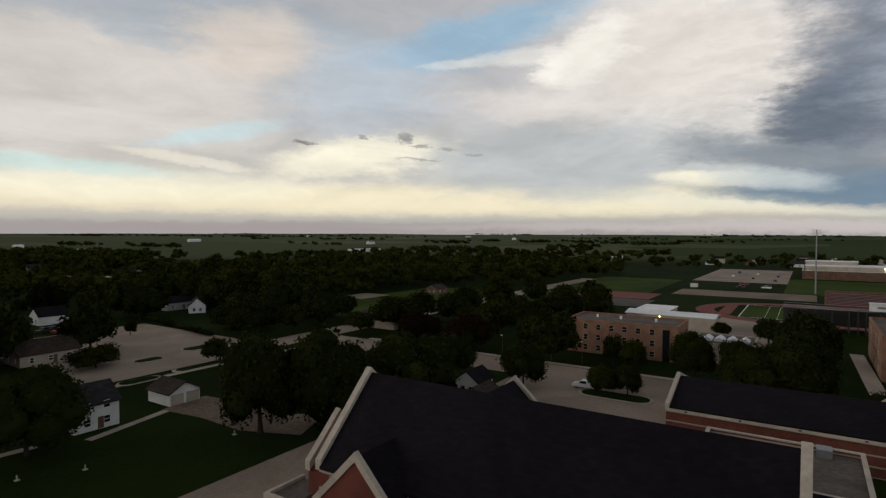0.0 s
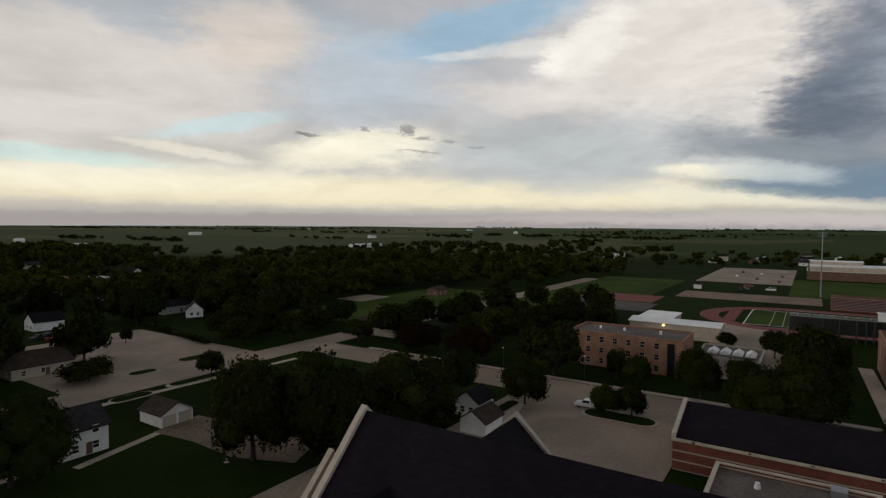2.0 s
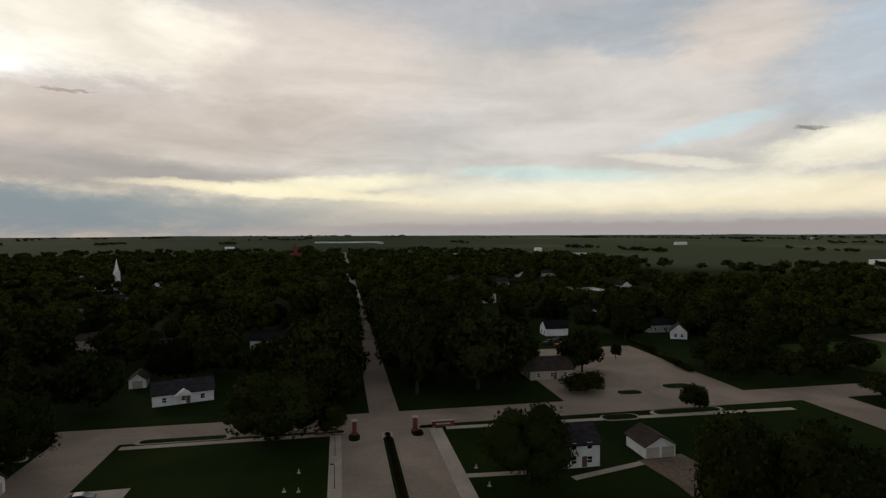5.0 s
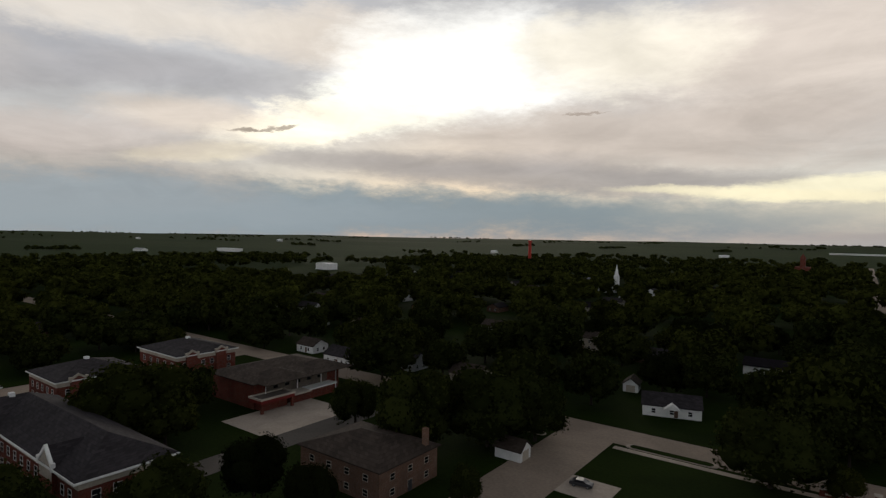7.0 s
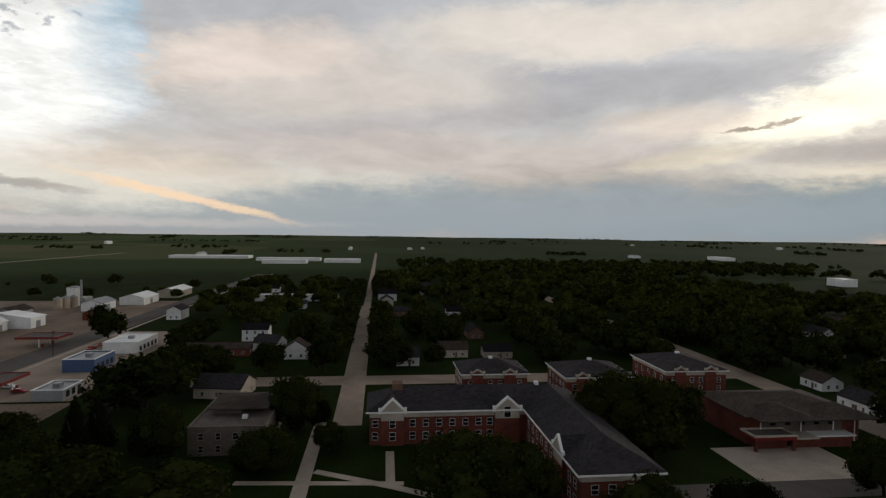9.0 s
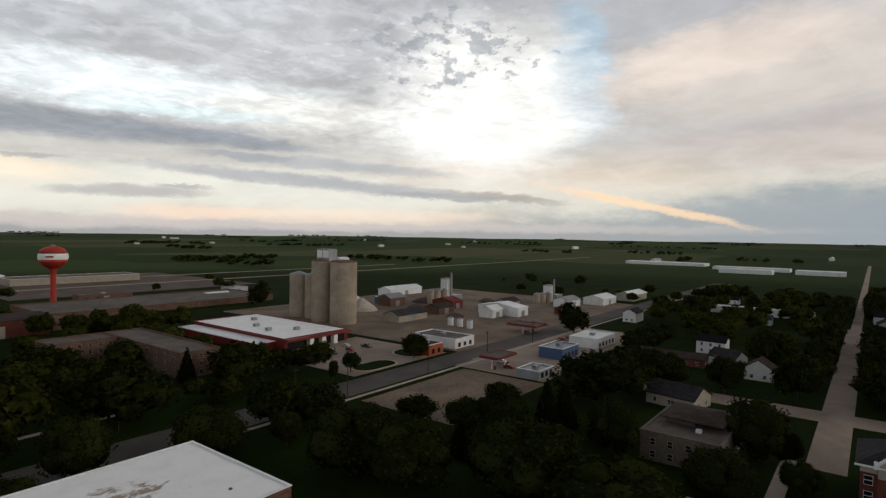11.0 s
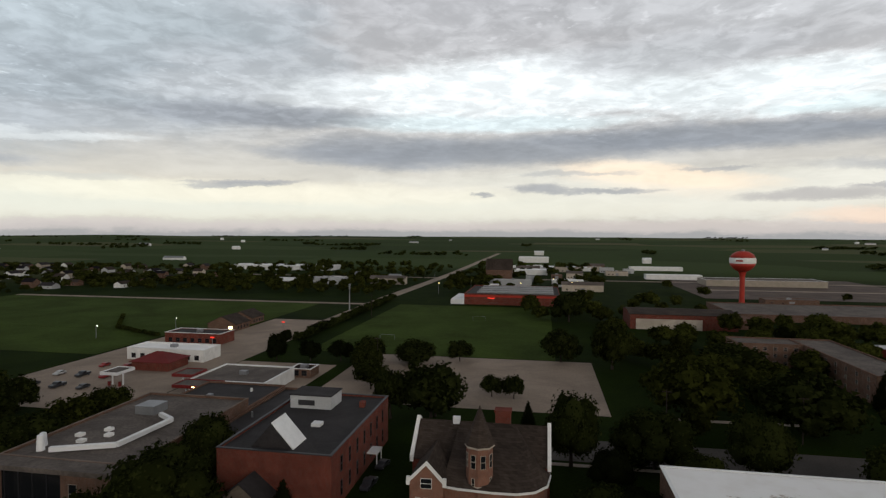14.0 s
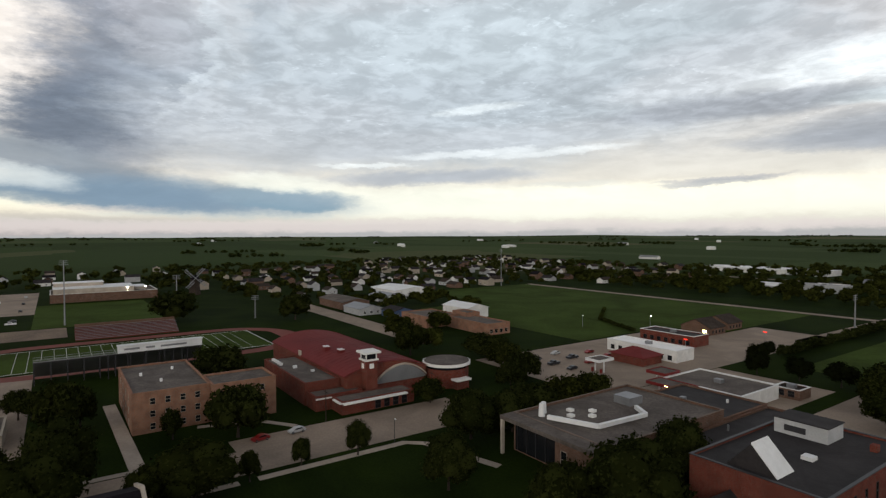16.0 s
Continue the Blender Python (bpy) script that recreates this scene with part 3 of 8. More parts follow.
def part(name, bm, material, parent, label="", smooth=False):
    """Links a bmesh (or a finished mesh) as one mesh object under a thing or a part."""
    me = bm if isinstance(bm, bpy.types.Mesh) else mesh_of(bm, name)
    if not me.materials:
        me.materials.append(material)
    if smooth:
        me.polygons.foreach_set("use_smooth", [True] * len(me.polygons))
    ob = new(name, me)
    ob.parent = parent
    return tagged(ob, label)


def placed(ob, m):
    ob.matrix_basis = m
    return ob


def alone(name, bm, material, label, category, kind="", at=(0, 0, 0), group=""):
    me = mesh_of(bm, name)
    me.materials.append(material)
    ob = new(name, me)
    ob.location = at
    return tagged(ob, label, category, group, kind)


def box(bm, x0, x1, y0, y1, z0, z1):
    v = [bm.verts.new((x, y, z)) for z in (z0, z1) for x, y in ((x0, y0), (x1, y0), (x1, y1), (x0, y1))]
    for f in ((3, 2, 1, 0), (4, 5, 6, 7), (0, 1, 5, 4), (1, 2, 6, 5), (2, 3, 7, 6), (3, 0, 4, 7)):
        bm.faces.new([v[i] for i in f])
    return bm


def boxes(*list_of):
    bm = bmesh.new()
    for b in list_of:
        box(bm, *b)
    return bm


def prism(bm, points, way, d0, d1):
    """A flat outline of (u, z) pushed along 'x' or 'y' from d0 to d1."""
    def at(u, z, d):
        return (d, u, z) if way == "x" else (u, d, z)
    a = [bm.verts.new(at(u, z, d0)) for u, z in points]
    b = [bm.verts.new(at(u, z, d1)) for u, z in points]
    bm.faces.new(a), bm.faces.new(b[::-1])
    for i in range(len(a)):
        j = (i + 1) % len(a)
        bm.faces.new((a[j], a[i], b[i], b[j]))
    return bm


def plate(bm, outline, z0, z1):
    """A level slab with the outline of (x, y)."""
    a = [bm.verts.new((x, y, z0)) for x, y in outline]
    b = [bm.verts.new((x, y, z1)) for x, y in outline]
    bm.faces.new(a[::-1]), bm.faces.new(b)
    for i in range(len(a)):
        j = (i + 1) % len(a)
        bm.faces.new((a[i], a[j], b[j], b[i]))
    return bm


def tube(bm, x, y, z0, z1, r0, r1=None, sides=16, cap=True):
    r1 = r0 if r1 is None else r1
    ring = [(math.cos(2 * math.pi * i / sides), math.sin(2 * math.pi * i / sides)) for i in range(sides)]
    a = [bm.verts.new((x + c * r0, y + s * r0, z0)) for c, s in ring]
    b = [bm.verts.new((x + c * max(r1, 0.001), y + s * max(r1, 0.001), z1)) for c, s in ring]
    for i in range(sides):
        j = (i + 1) % sides
        bm.faces.new((a[i], a[j], b[j], b[i]))
    if cap:
        bm.faces.new(a[::-1]), bm.faces.new(b)
    return bm


def lathe(bm, profile, x=0.0, y=0.0, sides=24):
    rings = []
    for r, z in profile:
        rings.append([bm.verts.new((x + max(r, 0.002) * math.cos(2 * math.pi * i / sides), y + max(r, 0.002) * math.sin(2 * math.pi * i / sides), z)) for i in range(sides)])
    for a, b in zip(rings, rings[1:]):
        for i in range(sides):
            j = (i + 1) % sides
            bm.faces.new((a[i], a[j], b[j], b[i]))
    bm.faces.new(rings[0][::-1]), bm.faces.new(rings[-1])
    return bm


def beam(bm, a, b, w):
    """A square bar from a to b."""
    a, b = Vector(a), Vector(b)
    q = (b - a).to_track_quat("Z", "Y")
    n = (b - a).length
    v = [bm.verts.new(a + q @ Vector((x * w / 2, y * w / 2, z))) for z in (0, n) for x, y in ((-1, -1), (1, -1), (1, 1), (-1, 1))]
    for f in ((3, 2, 1, 0), (4, 5, 6, 7), (0, 1, 5, 4), (1, 2, 6, 5), (2, 3, 7, 6), (3, 0, 4, 7)):
        bm.faces.new([v[i] for i in f])
    return bm


SHARED = {}


def shared(key, make, material):
    if key not in SHARED:
        me = mesh_of(make(), str(key[0]))
        me.materials.append(material)
        SHARED[key] = me
    return SHARED[key]


def window(parent, x, y, z, w, h, face, frame_material=None, name="window"):
    """A window whose frame stands a little proud of the wall and holds a pane; face: the way it looks, -x, x, -y or y."""
    fm = frame_material or PAINT
    t = 0.06 if w < 2 else 0.10

    def frame_mesh():
        xs = (-w / 2 - t, -w / 2, w / 2, w / 2 + t)
        zs = (-t, 0, h / 2 - 0.04, h / 2 + 0.04, h, h + t)
        bm = bmesh.new()
        for i in range(3):
            for k in range(5):
                if i != 1 or k not in (1, 3):
                    box(bm, xs[i], xs[i + 1], -0.07, 0.05, zs[k], zs[k + 1])
        bmesh.ops.remove_doubles(bm, verts=bm.verts, dist=0.001)
        return bm

    def pane_mesh():
        return boxes((-w / 2, w / 2, -0.02, 0.02, 0, h))
    turn = {"-y": 0, "x": 90, "y": 180, "-x": 270}[face] if isinstance(face, str) else face
    f = part(name, shared(("window_frame", w, h, fm.name), frame_mesh, fm), fm, parent)
    f.matrix_basis = pose(x, y, z, 0, 0, turn)
    part("pane", shared(("pane", w, h), pane_mesh, GLASS), GLASS, f)
    return f


def window_rows(parent, face, at, span, n, sills, w=1.1, h=1.5, fm=None, skip=()):
    """Rows of windows on one face: at is where the wall stands, span its two ends."""
    for k, z in enumerate(sills):
        for i in range(n):
            if (i, k) in skip:
                continue
            u = span[0] + (span[1] - span[0]) * (i + 0.5) / n
            x, y = (at, u) if face in ("x", "-x") else (u, at)
            window(parent, x, y, z, w, h, face, fm)


def ring(a, b, thick, z0, z1):
    """A rectangular ring of half sizes a, b, as walls or a coping need it."""
    bm = bmesh.new()
    loops = []
    for x, y, z in ((a, b, z0), (a, b, z1), (a - thick, b - thick, z1), (a - thick, b - thick, z0)):
        loops.append([bm.verts.new(q) for q in ((-x, -y, z), (x, -y, z), (x, y, z), (-x, y, z))])
    for k in range(4):
        p, q = loops[k], loops[(k + 1) % 4]
        for i in range(4):
            j = (i + 1) % 4
            bm.faces.new((p[i], p[j], q[j], q[i]))
    return bm


def flat_block(name, x0, x1, y0, y1, h, wall, label, category="building", roof=None, coping=None, parapet=0.5, group="", z0=0.0):
    """A flat-roofed building with a parapet and its coping. Returns the thing and half its sizes."""
    cx, cy, a, b = (x0 + x1) / 2, (y0 + y1) / 2, (x1 - x0) / 2, (y1 - y0) / 2
    t = thing(name, cx, cy, z0, 0, label, category, group)
    part("wall", ring(a, b, 0.35, 0, h + parapet), wall, t)
    part("roof", boxes((-a + 0.35, a - 0.35, -b + 0.35, b - 0.35, h - 0.3, h)), roof or ROOF_GRAVEL, t)
    z, e, i = h + parapet, 0.12, 0.45
    part("coping", ring(a + e, b + e, e + i, z, z + 0.18), coping or wall, t)
    return t, a, b


def gable_roof(bm, a, b, z0, z1, axis, over=0.4, thick=0.25):
    """Two roof slopes with thickness; the ridge runs along axis, a and b are half sizes in x and y."""
    half, run = (b, a) if axis == "x" else (a, b)
    s = (z1 - z0) / half
    e = half + over
    ze = z0 - s * over
    prism(bm, [(-e, ze), (0, z1), (e, ze), (e, ze + thick), (0, z1 + thick), (-e, ze + thick)][::-1], axis, -run - over, run + over)
    return bm


def gable_block(name, x0, x1, y0, y1, eave, ridge, axis, wall, roof, label, category="building", group="", over=0.5, rz=0.0, coping=None, stand=0.0):
    """A building with a gable roof; with coping, the gable walls rise above the roof and carry a stone coping."""
    cx, cy, a, b = (x0 + x1) / 2, (y0 + y1) / 2, (x1 - x0) / 2, (y1 - y0) / 2
    t = thing(name, cx, cy, stand, rz, label, category, group)
    half, run = (b, a) if axis == "x" else (a, b)
    bm = bmesh.new()
    up = 0.0
    prism(bm, [(-half, 0), (half, 0), (half, eave - 0.02), (0, ridge - 0.02), (-half, eave - 0.02)], axis, -run, run)
    part("wall", bm, wall, t)
    bm = bmesh.new()
    if coping:
        s = (ridge - eave) / half
        e = half + over
        prism(bm, [(-e, eave - s * over), (0, ridge), (e, eave - s * over), (e, eave - s * over + 0.25), (0, ridge + 0.25), (-e, eave - s * over + 0.25)][::-1], axis, -run + 0.3, run - 0.3)
    else:
        gable_roof(bm, a, b, eave, ridge, axis, over)
    part("roof", bm, roof, t)
    if coping:
        s = (ridge - eave) / half
        e = half + over + 0.1
        for d in (-run, run - 0.55):
            bm = bmesh.new()
            lo = eave - s * (e - half)
            prism(bm, [(-e, lo - 0.3), (-e, lo + 0.8), (0, ridge + 0.85), (e, lo + 0.8), (e, lo - 0.3), (0, ridge - 0.25)], axis, d - 0.05, d + 0.6)
            part("coping", bm, coping, t)
    return t, a, b


def hip_mesh(a, b, z0, z1, over=0.6, thick=0.22, flat=0.0):
    """A hip roof over half sizes a, b; flat: half length of the ridge's level top across."""
    A, B = a + over, b + over
    r = max(A - B, 0.0), max(B - A, 0.0)
    bm = bmesh.new()
    lo = [bm.verts.new(p) for p in ((-A, -B, z0), (A, -B, z0), (A, B, z0), (-A, B, z0))]
    mid = [bm.verts.new((v.co.x, v.co.y, z0 + thick)) for v in lo]
    bm.faces.new(lo[::-1])
    for i in range(4):
        j = (i + 1) % 4
        bm.faces.new((lo[i], lo[j], mid[j], mid[i]))
    if r[0] > r[1]:
        p, q = bm.verts.new((-r[0], 0, z1)), bm.verts.new((r[0], 0, z1))
        bm.faces.new((mid[0], mid[1], q, p)), bm.faces.new((mid[2], mid[3], p, q))
        bm.faces.new((mid[3], mid[0], p)), bm.faces.new((mid[1], mid[2], q))
    else:
        p, q = bm.verts.new((0, -r[1] - 0.01, z1)), bm.verts.new((0, r[1] + 0.01, z1))
        bm.faces.new((mid[1], mid[2], q, p)), bm.faces.new((mid[3], mid[0], p, q))
        bm.faces.new((mid[0], mid[1], p)), bm.faces.new((mid[2], mid[3], q))
    return bm


def hip_block(name, x0, x1, y0, y1, eave, ridge, wall, roof, label, category="building", group="", over=0.7, trim=None):
    cx, cy, a, b = (x0 + x1) / 2, (y0 + y1) / 2, (x1 - x0) / 2, (y1 - y0) / 2
    t = thing(name, cx, cy, 0, 0, label, category, group)
    part("wall", boxes((-a, a, -b, b, 0, eave)), wall, t)
    part("roof", hip_mesh(a, b, eave, ridge, over), roof, t)
    if trim:
        o = over + 0.05
        part("gutter", ring(a + o, b + o, 0.2, eave - 0.15, eave + 0.2), trim, t)
    return t, a, b

# ---- ground, roads, lawns ----
def ground():
    """One sheet out to the horizon, level in town and gently rolling far off."""
    radii = [0, 150, 400, 700, 1000, 1400, 1900, 2400, 2900, 3400, 3900, 4300, 4600, 4850]
    sides = 180
    verts, faces = [(0, 0, 0)], []
    for r in radii[1:]:
        for i in range(sides):
            a = 2 * math.pi * i / sides
            x, y = r * math.cos(a), r * math.sin(a)
            k = min(max((r - 1500) / 3000, 0), 1)
            k = k * k * (3 - 2 * k)
            h = 17 + 9 * noise.noise(Vector((x / 900, y / 900, 3))) + 4 * noise.noise(Vector((x / 350, y / 350, 8)))
            verts.append((x, y, k * h))
    for i in range(sides):
        faces.append((0, 1 + i, 1 + (i + 1) % sides))
    for k in range(len(radii) - 2):
        a, b = 1 + k * sides, 1 + (k + 1) * sides
        for i in range(sides):
            j = (i + 1) % sides
            faces.append((a + i, b + i, b + j, a + j))
    me = bpy.data.meshes.new("ground")
    me.from_pydata(verts, [], faces)
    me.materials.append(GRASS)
    me.polygons.foreach_set("use_smooth", [True] * len(faces))
    tagged(new("ground", me), "dark green lawns and level crop fields to the horizon", "ground", kind="structure")


ground()


def slab(name, x0, x1, y0, y1, z, material, label, category="road"):
    bm = bmesh.new()
    plate(bm, [(x0, y0), (x1, y0), (x1, y1), (x0, y1)], -0.2, z)
    return alone(name, bm, material, label, category, "structure")


def strip(name, points, width, z, material, label, category="pavement"):
    """A path of even width along points."""
    bm = bmesh.new()
    left, right = [], []
    p = [Vector(q) for q in points]
    for i, q in enumerate(p):
        d = (p[min(i + 1, len(p) - 1)] - p[max(i - 1, 0)]).normalized()
        s = Vector((-d.y, d.x)) * width / 2
        left.append(tuple(q + s)), right.append(tuple(q - s))
    for i in range(len(p) - 1):
        plate(bm, [right[i], right[i + 1], left[i + 1], left[i]], -0.2, z)
    return alone(name, bm, material, label, category, "structure")


# streets
slab("road", 4, 24, 55, 137, 0.05, CONCRETE, "pale concrete boulevard with a planted median")
slab("road", -700, 420, 134, 145, 0.06, CONCRETE, "concrete side street between lawns")
slab("road", 11, 18.5, 145, 1300, 0.05, CONCRETE, "long concrete street under large trees")
slab("road", 126, 140, -110, 134, 0.04, CONCRETE, "concrete campus street")
slab("road", 120, 139, -312, -110, 0.05, CONCRETE, "wide concrete highway out of town")
slab("road", 118.5, 128, -430, -290, 0.05, CONCRETE, "concrete highway beside the playing field")
slab("road", -700, 400, -640, -632, 0.05, CONCRETE, "pale straight road between the fields")
slab("road", -2200, -150, -560, -551, 0.05, CONCRETE, "pale runway edge road beyond the water tower")
slab("road", -400, -150, -9.8, -1.8, 0.05, CONCRETE, "straight concrete street between trees")
slab("road", -1500, -400, -8.4, -3.2, 0.048, CONCRETE, "straight concrete street running to the fields")
slab("road", -203, -191, -130, 134, 0.06, CONCRETE, "concrete cross street")
slab("road", -700, 30, -143, -129, 0.055, ASPHALT, "asphalt main street past shops")
slab("road", 140, 148, -100, -34, 0.045, CONCRETE, "concrete parking strip beside the street")
slab("road", 225, 420, -152, -138, 0.05, CONCRETE, "concrete street beside the stadium")
strip("road", [(123.2, -426), (118, -560), (114, -700), (100, -2600)], 10.0, 0.052, CONCRETE, "straight concrete highway across the fields", "road")
# parking lots and drives
slab("pavement", 24, 72, 52, 68.5, 0.06, CONCRETE, "concrete drive beside the chapel", "pavement")
slab("pavement", 84, 126.4, 20, 60, 0.05, CONCRETE, "tan concrete parking lot", "pavement")
slab("pavement", 63, 117, 145, 210, 0.05, CONCRETE, "large concrete parking lot", "pavement")
slab("pavement", -57, -43, 60, 134, 0.05, CONCRETE, "concrete driveway between lawns", "pavement")
slab("pavement", -43, -33, 102, 111, 0.07, PAVING, "pale concrete parking pad", "pavement")
slab("pavement", -176, -121, -123, -88, 0.05, GRAVEL, "brown gravel parking lot", "pavement")
slab("pavement", -18, 74, -230, -163, 0.05, CONCRETE, "large concrete parking lot", "pavement")
slab("pavement", 80, 119.5, -207, -143, 0.045, CONCRETE, "worn concrete yard beside the shops", "pavement")
slab("pavement", 139, 184, -262, -140, 0.04, CONCRETE, "concrete forecourt of shops", "pavement")
slab("pavement", 139, 158, -312, -262, 0.042, CONCRETE, "concrete yard beside the inn", "pavement")
slab("road", 128, 420, -394, -387, 0.05, CONCRETE, "pale straight road along a green", "road")
slab("pavement", -195, -140, -202, -146, 0.045, CONCRETE, "concrete store parking lot", "pavement")
slab("pavement", -430, -200, -330, -143, 0.04, GRAVEL, "bare gravel yard of a grain depot", "pavement")
slab("pavement", -300, -178, -129, -90, 0.05, CONCRETE, "concrete filling station yard", "pavement")
slab("pavement", -127, -108, 84, 112, 0.05, PAVING, "pale concrete dormitory court", "pavement")
slab("pavement", -108, -100, 55, 116, 0.045, ASPHALT, "dark asphalt lane", "pavement")
slab("pavement", 450, 610, 12, 72, 0.05, CONCRETE, "large concrete parking lot with few cars", "pavement")
slab("pavement", 165, 260, 8, 30, 0.05, CONCRETE, "concrete service court", "pavement")

# ---- campus buildings ----
KEEP_CLEAR = []


def keep(x0, x1, y0, y1):
    """Ground on which no scattered tree or house may stand."""
    KEEP_CLEAR.append((x0, x1, y0, y1))


def pediment(parent, face, u, at, w, z0, eave, apex, wall, trim, back=3.0, roof=None, name="gable"):
    """A small gable wall standing proud of a facade, with stone copings and a roof that runs back into the main roof."""
    turn = {"-y": 0, "x": 90, "y": 180, "-x": 270}[face]
    x, y = (at, u) if face in ("x", "-x") else (u, at)
    m = pose(x, y, 0, 0, 0, turn)
    h = w / 2
    bm = bmesh.new()
    prism(bm, [(-h, z0), (h, z0), (h, eave), (0, apex), (-h, eave)], "y", -0.7, back)
    g = placed(part(name, bm, wall, parent), m)
    bm = bmesh.new()
    e, s = h + 0.25, (apex - eave) / h
    prism(bm, [(-e, eave - 0.25 * s), (-e, eave + 0.45), (0, apex + 0.55), (e, eave + 0.45), (e, eave - 0.25 * s), (0, apex - 0.1)], "y", -0.95, -0.45)
    part("coping", bm, trim, g)
    if roof:
        bm = bmesh.new()
        prism(bm, [(-h - 0.2, eave), (-h - 0.2, eave + 0.2), (0, apex + 0.25), (h + 0.2, eave + 0.2), (h + 0.2, eave), (0, apex + 0.02)], "y", -0.45, back)
        part("gable_roof", bm, roof, g)
    for sgn in (-1, 1):
        part("finial", boxes((sgn * e - 0.3, sgn * e + 0.3, -1.0, -0.4, eave - 0.5, eave + 0.9)), trim, g)
    return g


def chapel():
    t = thing("chapel", 56, 24, 0, 0, "red brick chapel with steep dark shingle roofs and cream stone copings", "chapel")
    bm = bmesh.new()
    prism(bm, [(-8.7, 0), (8.7, 0), (8.7, 7.7), (0, 16.3), (-8.7, 7.7)], "y", -24.5, 23.9)
    part("wall", bm, BRICK_RED, t)
    bm = bmesh.new()
    prism(bm, [(-9.3, 7.2), (0, 16.35), (9.3, 7.2), (9.3, 7.5), (0, 16.65), (-9.3, 7.5)][::-1], "y", -24.0, 23.3)
    part("roof", bm, SHINGLE_DARK, t)
    for d in (-24.6, 23.2):
        bm = bmesh.new()
        prism(bm, [(-9.2, 7.0), (-9.2, 8.2), (0, 17.3), (9.2, 8.2), (9.2, 7.0), (0, 16.1)], "y", d, d + 0.85)
        part("coping", bm, CREAM, t)
    # lower porch gable beyond the north end
    bm = bmesh.new()
    prism(bm, [(-8.6, 0), (8.6, 0), (8.6, 6.2), (0, 13.2), (-8.6, 6.2)], "y", 23.9, 25.8)
    part("porch_wall", bm, BRICK_RED, t)
    for sgn in (-1, 1):
        bm = bmesh.new()
        prism(bm, [(sgn * 8.9, 6.4), (sgn * 8.9, 7.5), (sgn * 3.6, 12.5), (sgn * 3.2, 11.6)], "y", 25.3, 26.1)
        part("porch_coping", bm, CREAM, t)
    # stone bands round the west wall
    part("stone_band", boxes((-8.95, -8.7, -24.3, 23.7, 6.7, 7.3)), CREAM, t)
    part("stone_band", boxes((-8.95, -8.7, -24.3, 23.7, 4.6, 4.9)), CREAM, t)
    # front gables towards the court, with roofs that die into the main roof
    for u, w, apex, eave, front in ((15.2, 11.6, 11.1, 5.2, -12.2), (3.5, 9.0, 8.2, 4.4, -12.4), (-14.0, 9.0, 8.2, 4.4, -12.4)):
        bm = bmesh.new()
        prism(bm, [(u - w / 2, 0), (u + w / 2, 0), (u + w / 2, eave), (u, apex), (u - w / 2, eave)], "x", front, -4.5)
        part("transept", bm, BRICK_RED, t)
        bm = bmesh.new()
        h, s = w / 2 + 0.3, (apex - eave) / (w / 2)
        prism(bm, [(u - h, eave - 0.3 * s), (u - h, eave - 0.3 * s + 0.25), (u, apex + 0.27), (u + h, eave - 0.3 * s + 0.25), (u + h, eave - 0.3 * s), (u, apex + 0.02)], "x", front + 0.4, -3.2)
        part("transept_roof", bm, SHINGLE_DARK, t)
        bm = bmesh.new()
        prism(bm, [(u - h - 0.1, eave - 0.6), (u - h - 0.1, eave + 0.4), (u, apex + 0.85), (u + h + 0.1, eave + 0.4), (u + h + 0.1, eave - 0.6), (u, apex - 0.2)], "x", front - 0.15, front + 0.5)
        part("coping", bm, CREAM, t)
    # gable towards the parking lot
    bm = bmesh.new()
    prism(bm, [(4.5, 0), (15.0, 0), (15.0, 9.4), (9.7, 14.2), (4.5, 9.4)], "x", 3.0, 14.4)
    part("transept", bm, BRICK_RED, t)
    bm = bmesh.new()
    prism(bm, [(4.0, 9.0), (4.0, 9.25), (9.7, 14.5), (15.4, 9.25), (15.4, 9.0), (9.7, 14.2)], "x", 2.0, 14.0)
    part("transept_roof", bm, SHINGLE_DARK, t)
    bm = bmesh.new()
    prism(bm, [(3.9, 8.5), (3.9, 9.6), (9.7, 15.1), (15.5, 9.6), (15.5, 8.5), (9.7, 14.0)], "x", 13.9, 14.6)
    part("coping", bm, CREAM, t)
    # flat-roofed porch with its own parapet
    part("porch", boxes((-12.2, -6.4, 24.6, 29.2, 0, 3.6)), BRICK_RED, t)
    part("porch_roof", boxes((-11.9, -6.4, 24.9, 28.9, 3.6, 3.7)), ROOF_GRAVEL, t)
    part("porch_parapet", boxes((-12.4, -6.2, 28.9, 29.4, 3.5, 4.1), (-12.4, -11.9, 24.4, 28.9, 3.5, 4.1)), CREAM, t)
    window(t, -8.72, 20.6, 2.2, 1.5, 2.2, "-x", CREAM)
    window(t, -8.72, 21.6, 5.2, 1.2, 1.2, "-x", CREAM)
    window_rows(t, "-x", -8.72, (-8, 0), 3, (1.5,), 1.4, 3.6, CREAM)
    window_rows(t, "-x", -8.72, (-23, -19), 2, (1.5,), 1.4, 3.6, CREAM)
    keep(40, 72, -6, 56)


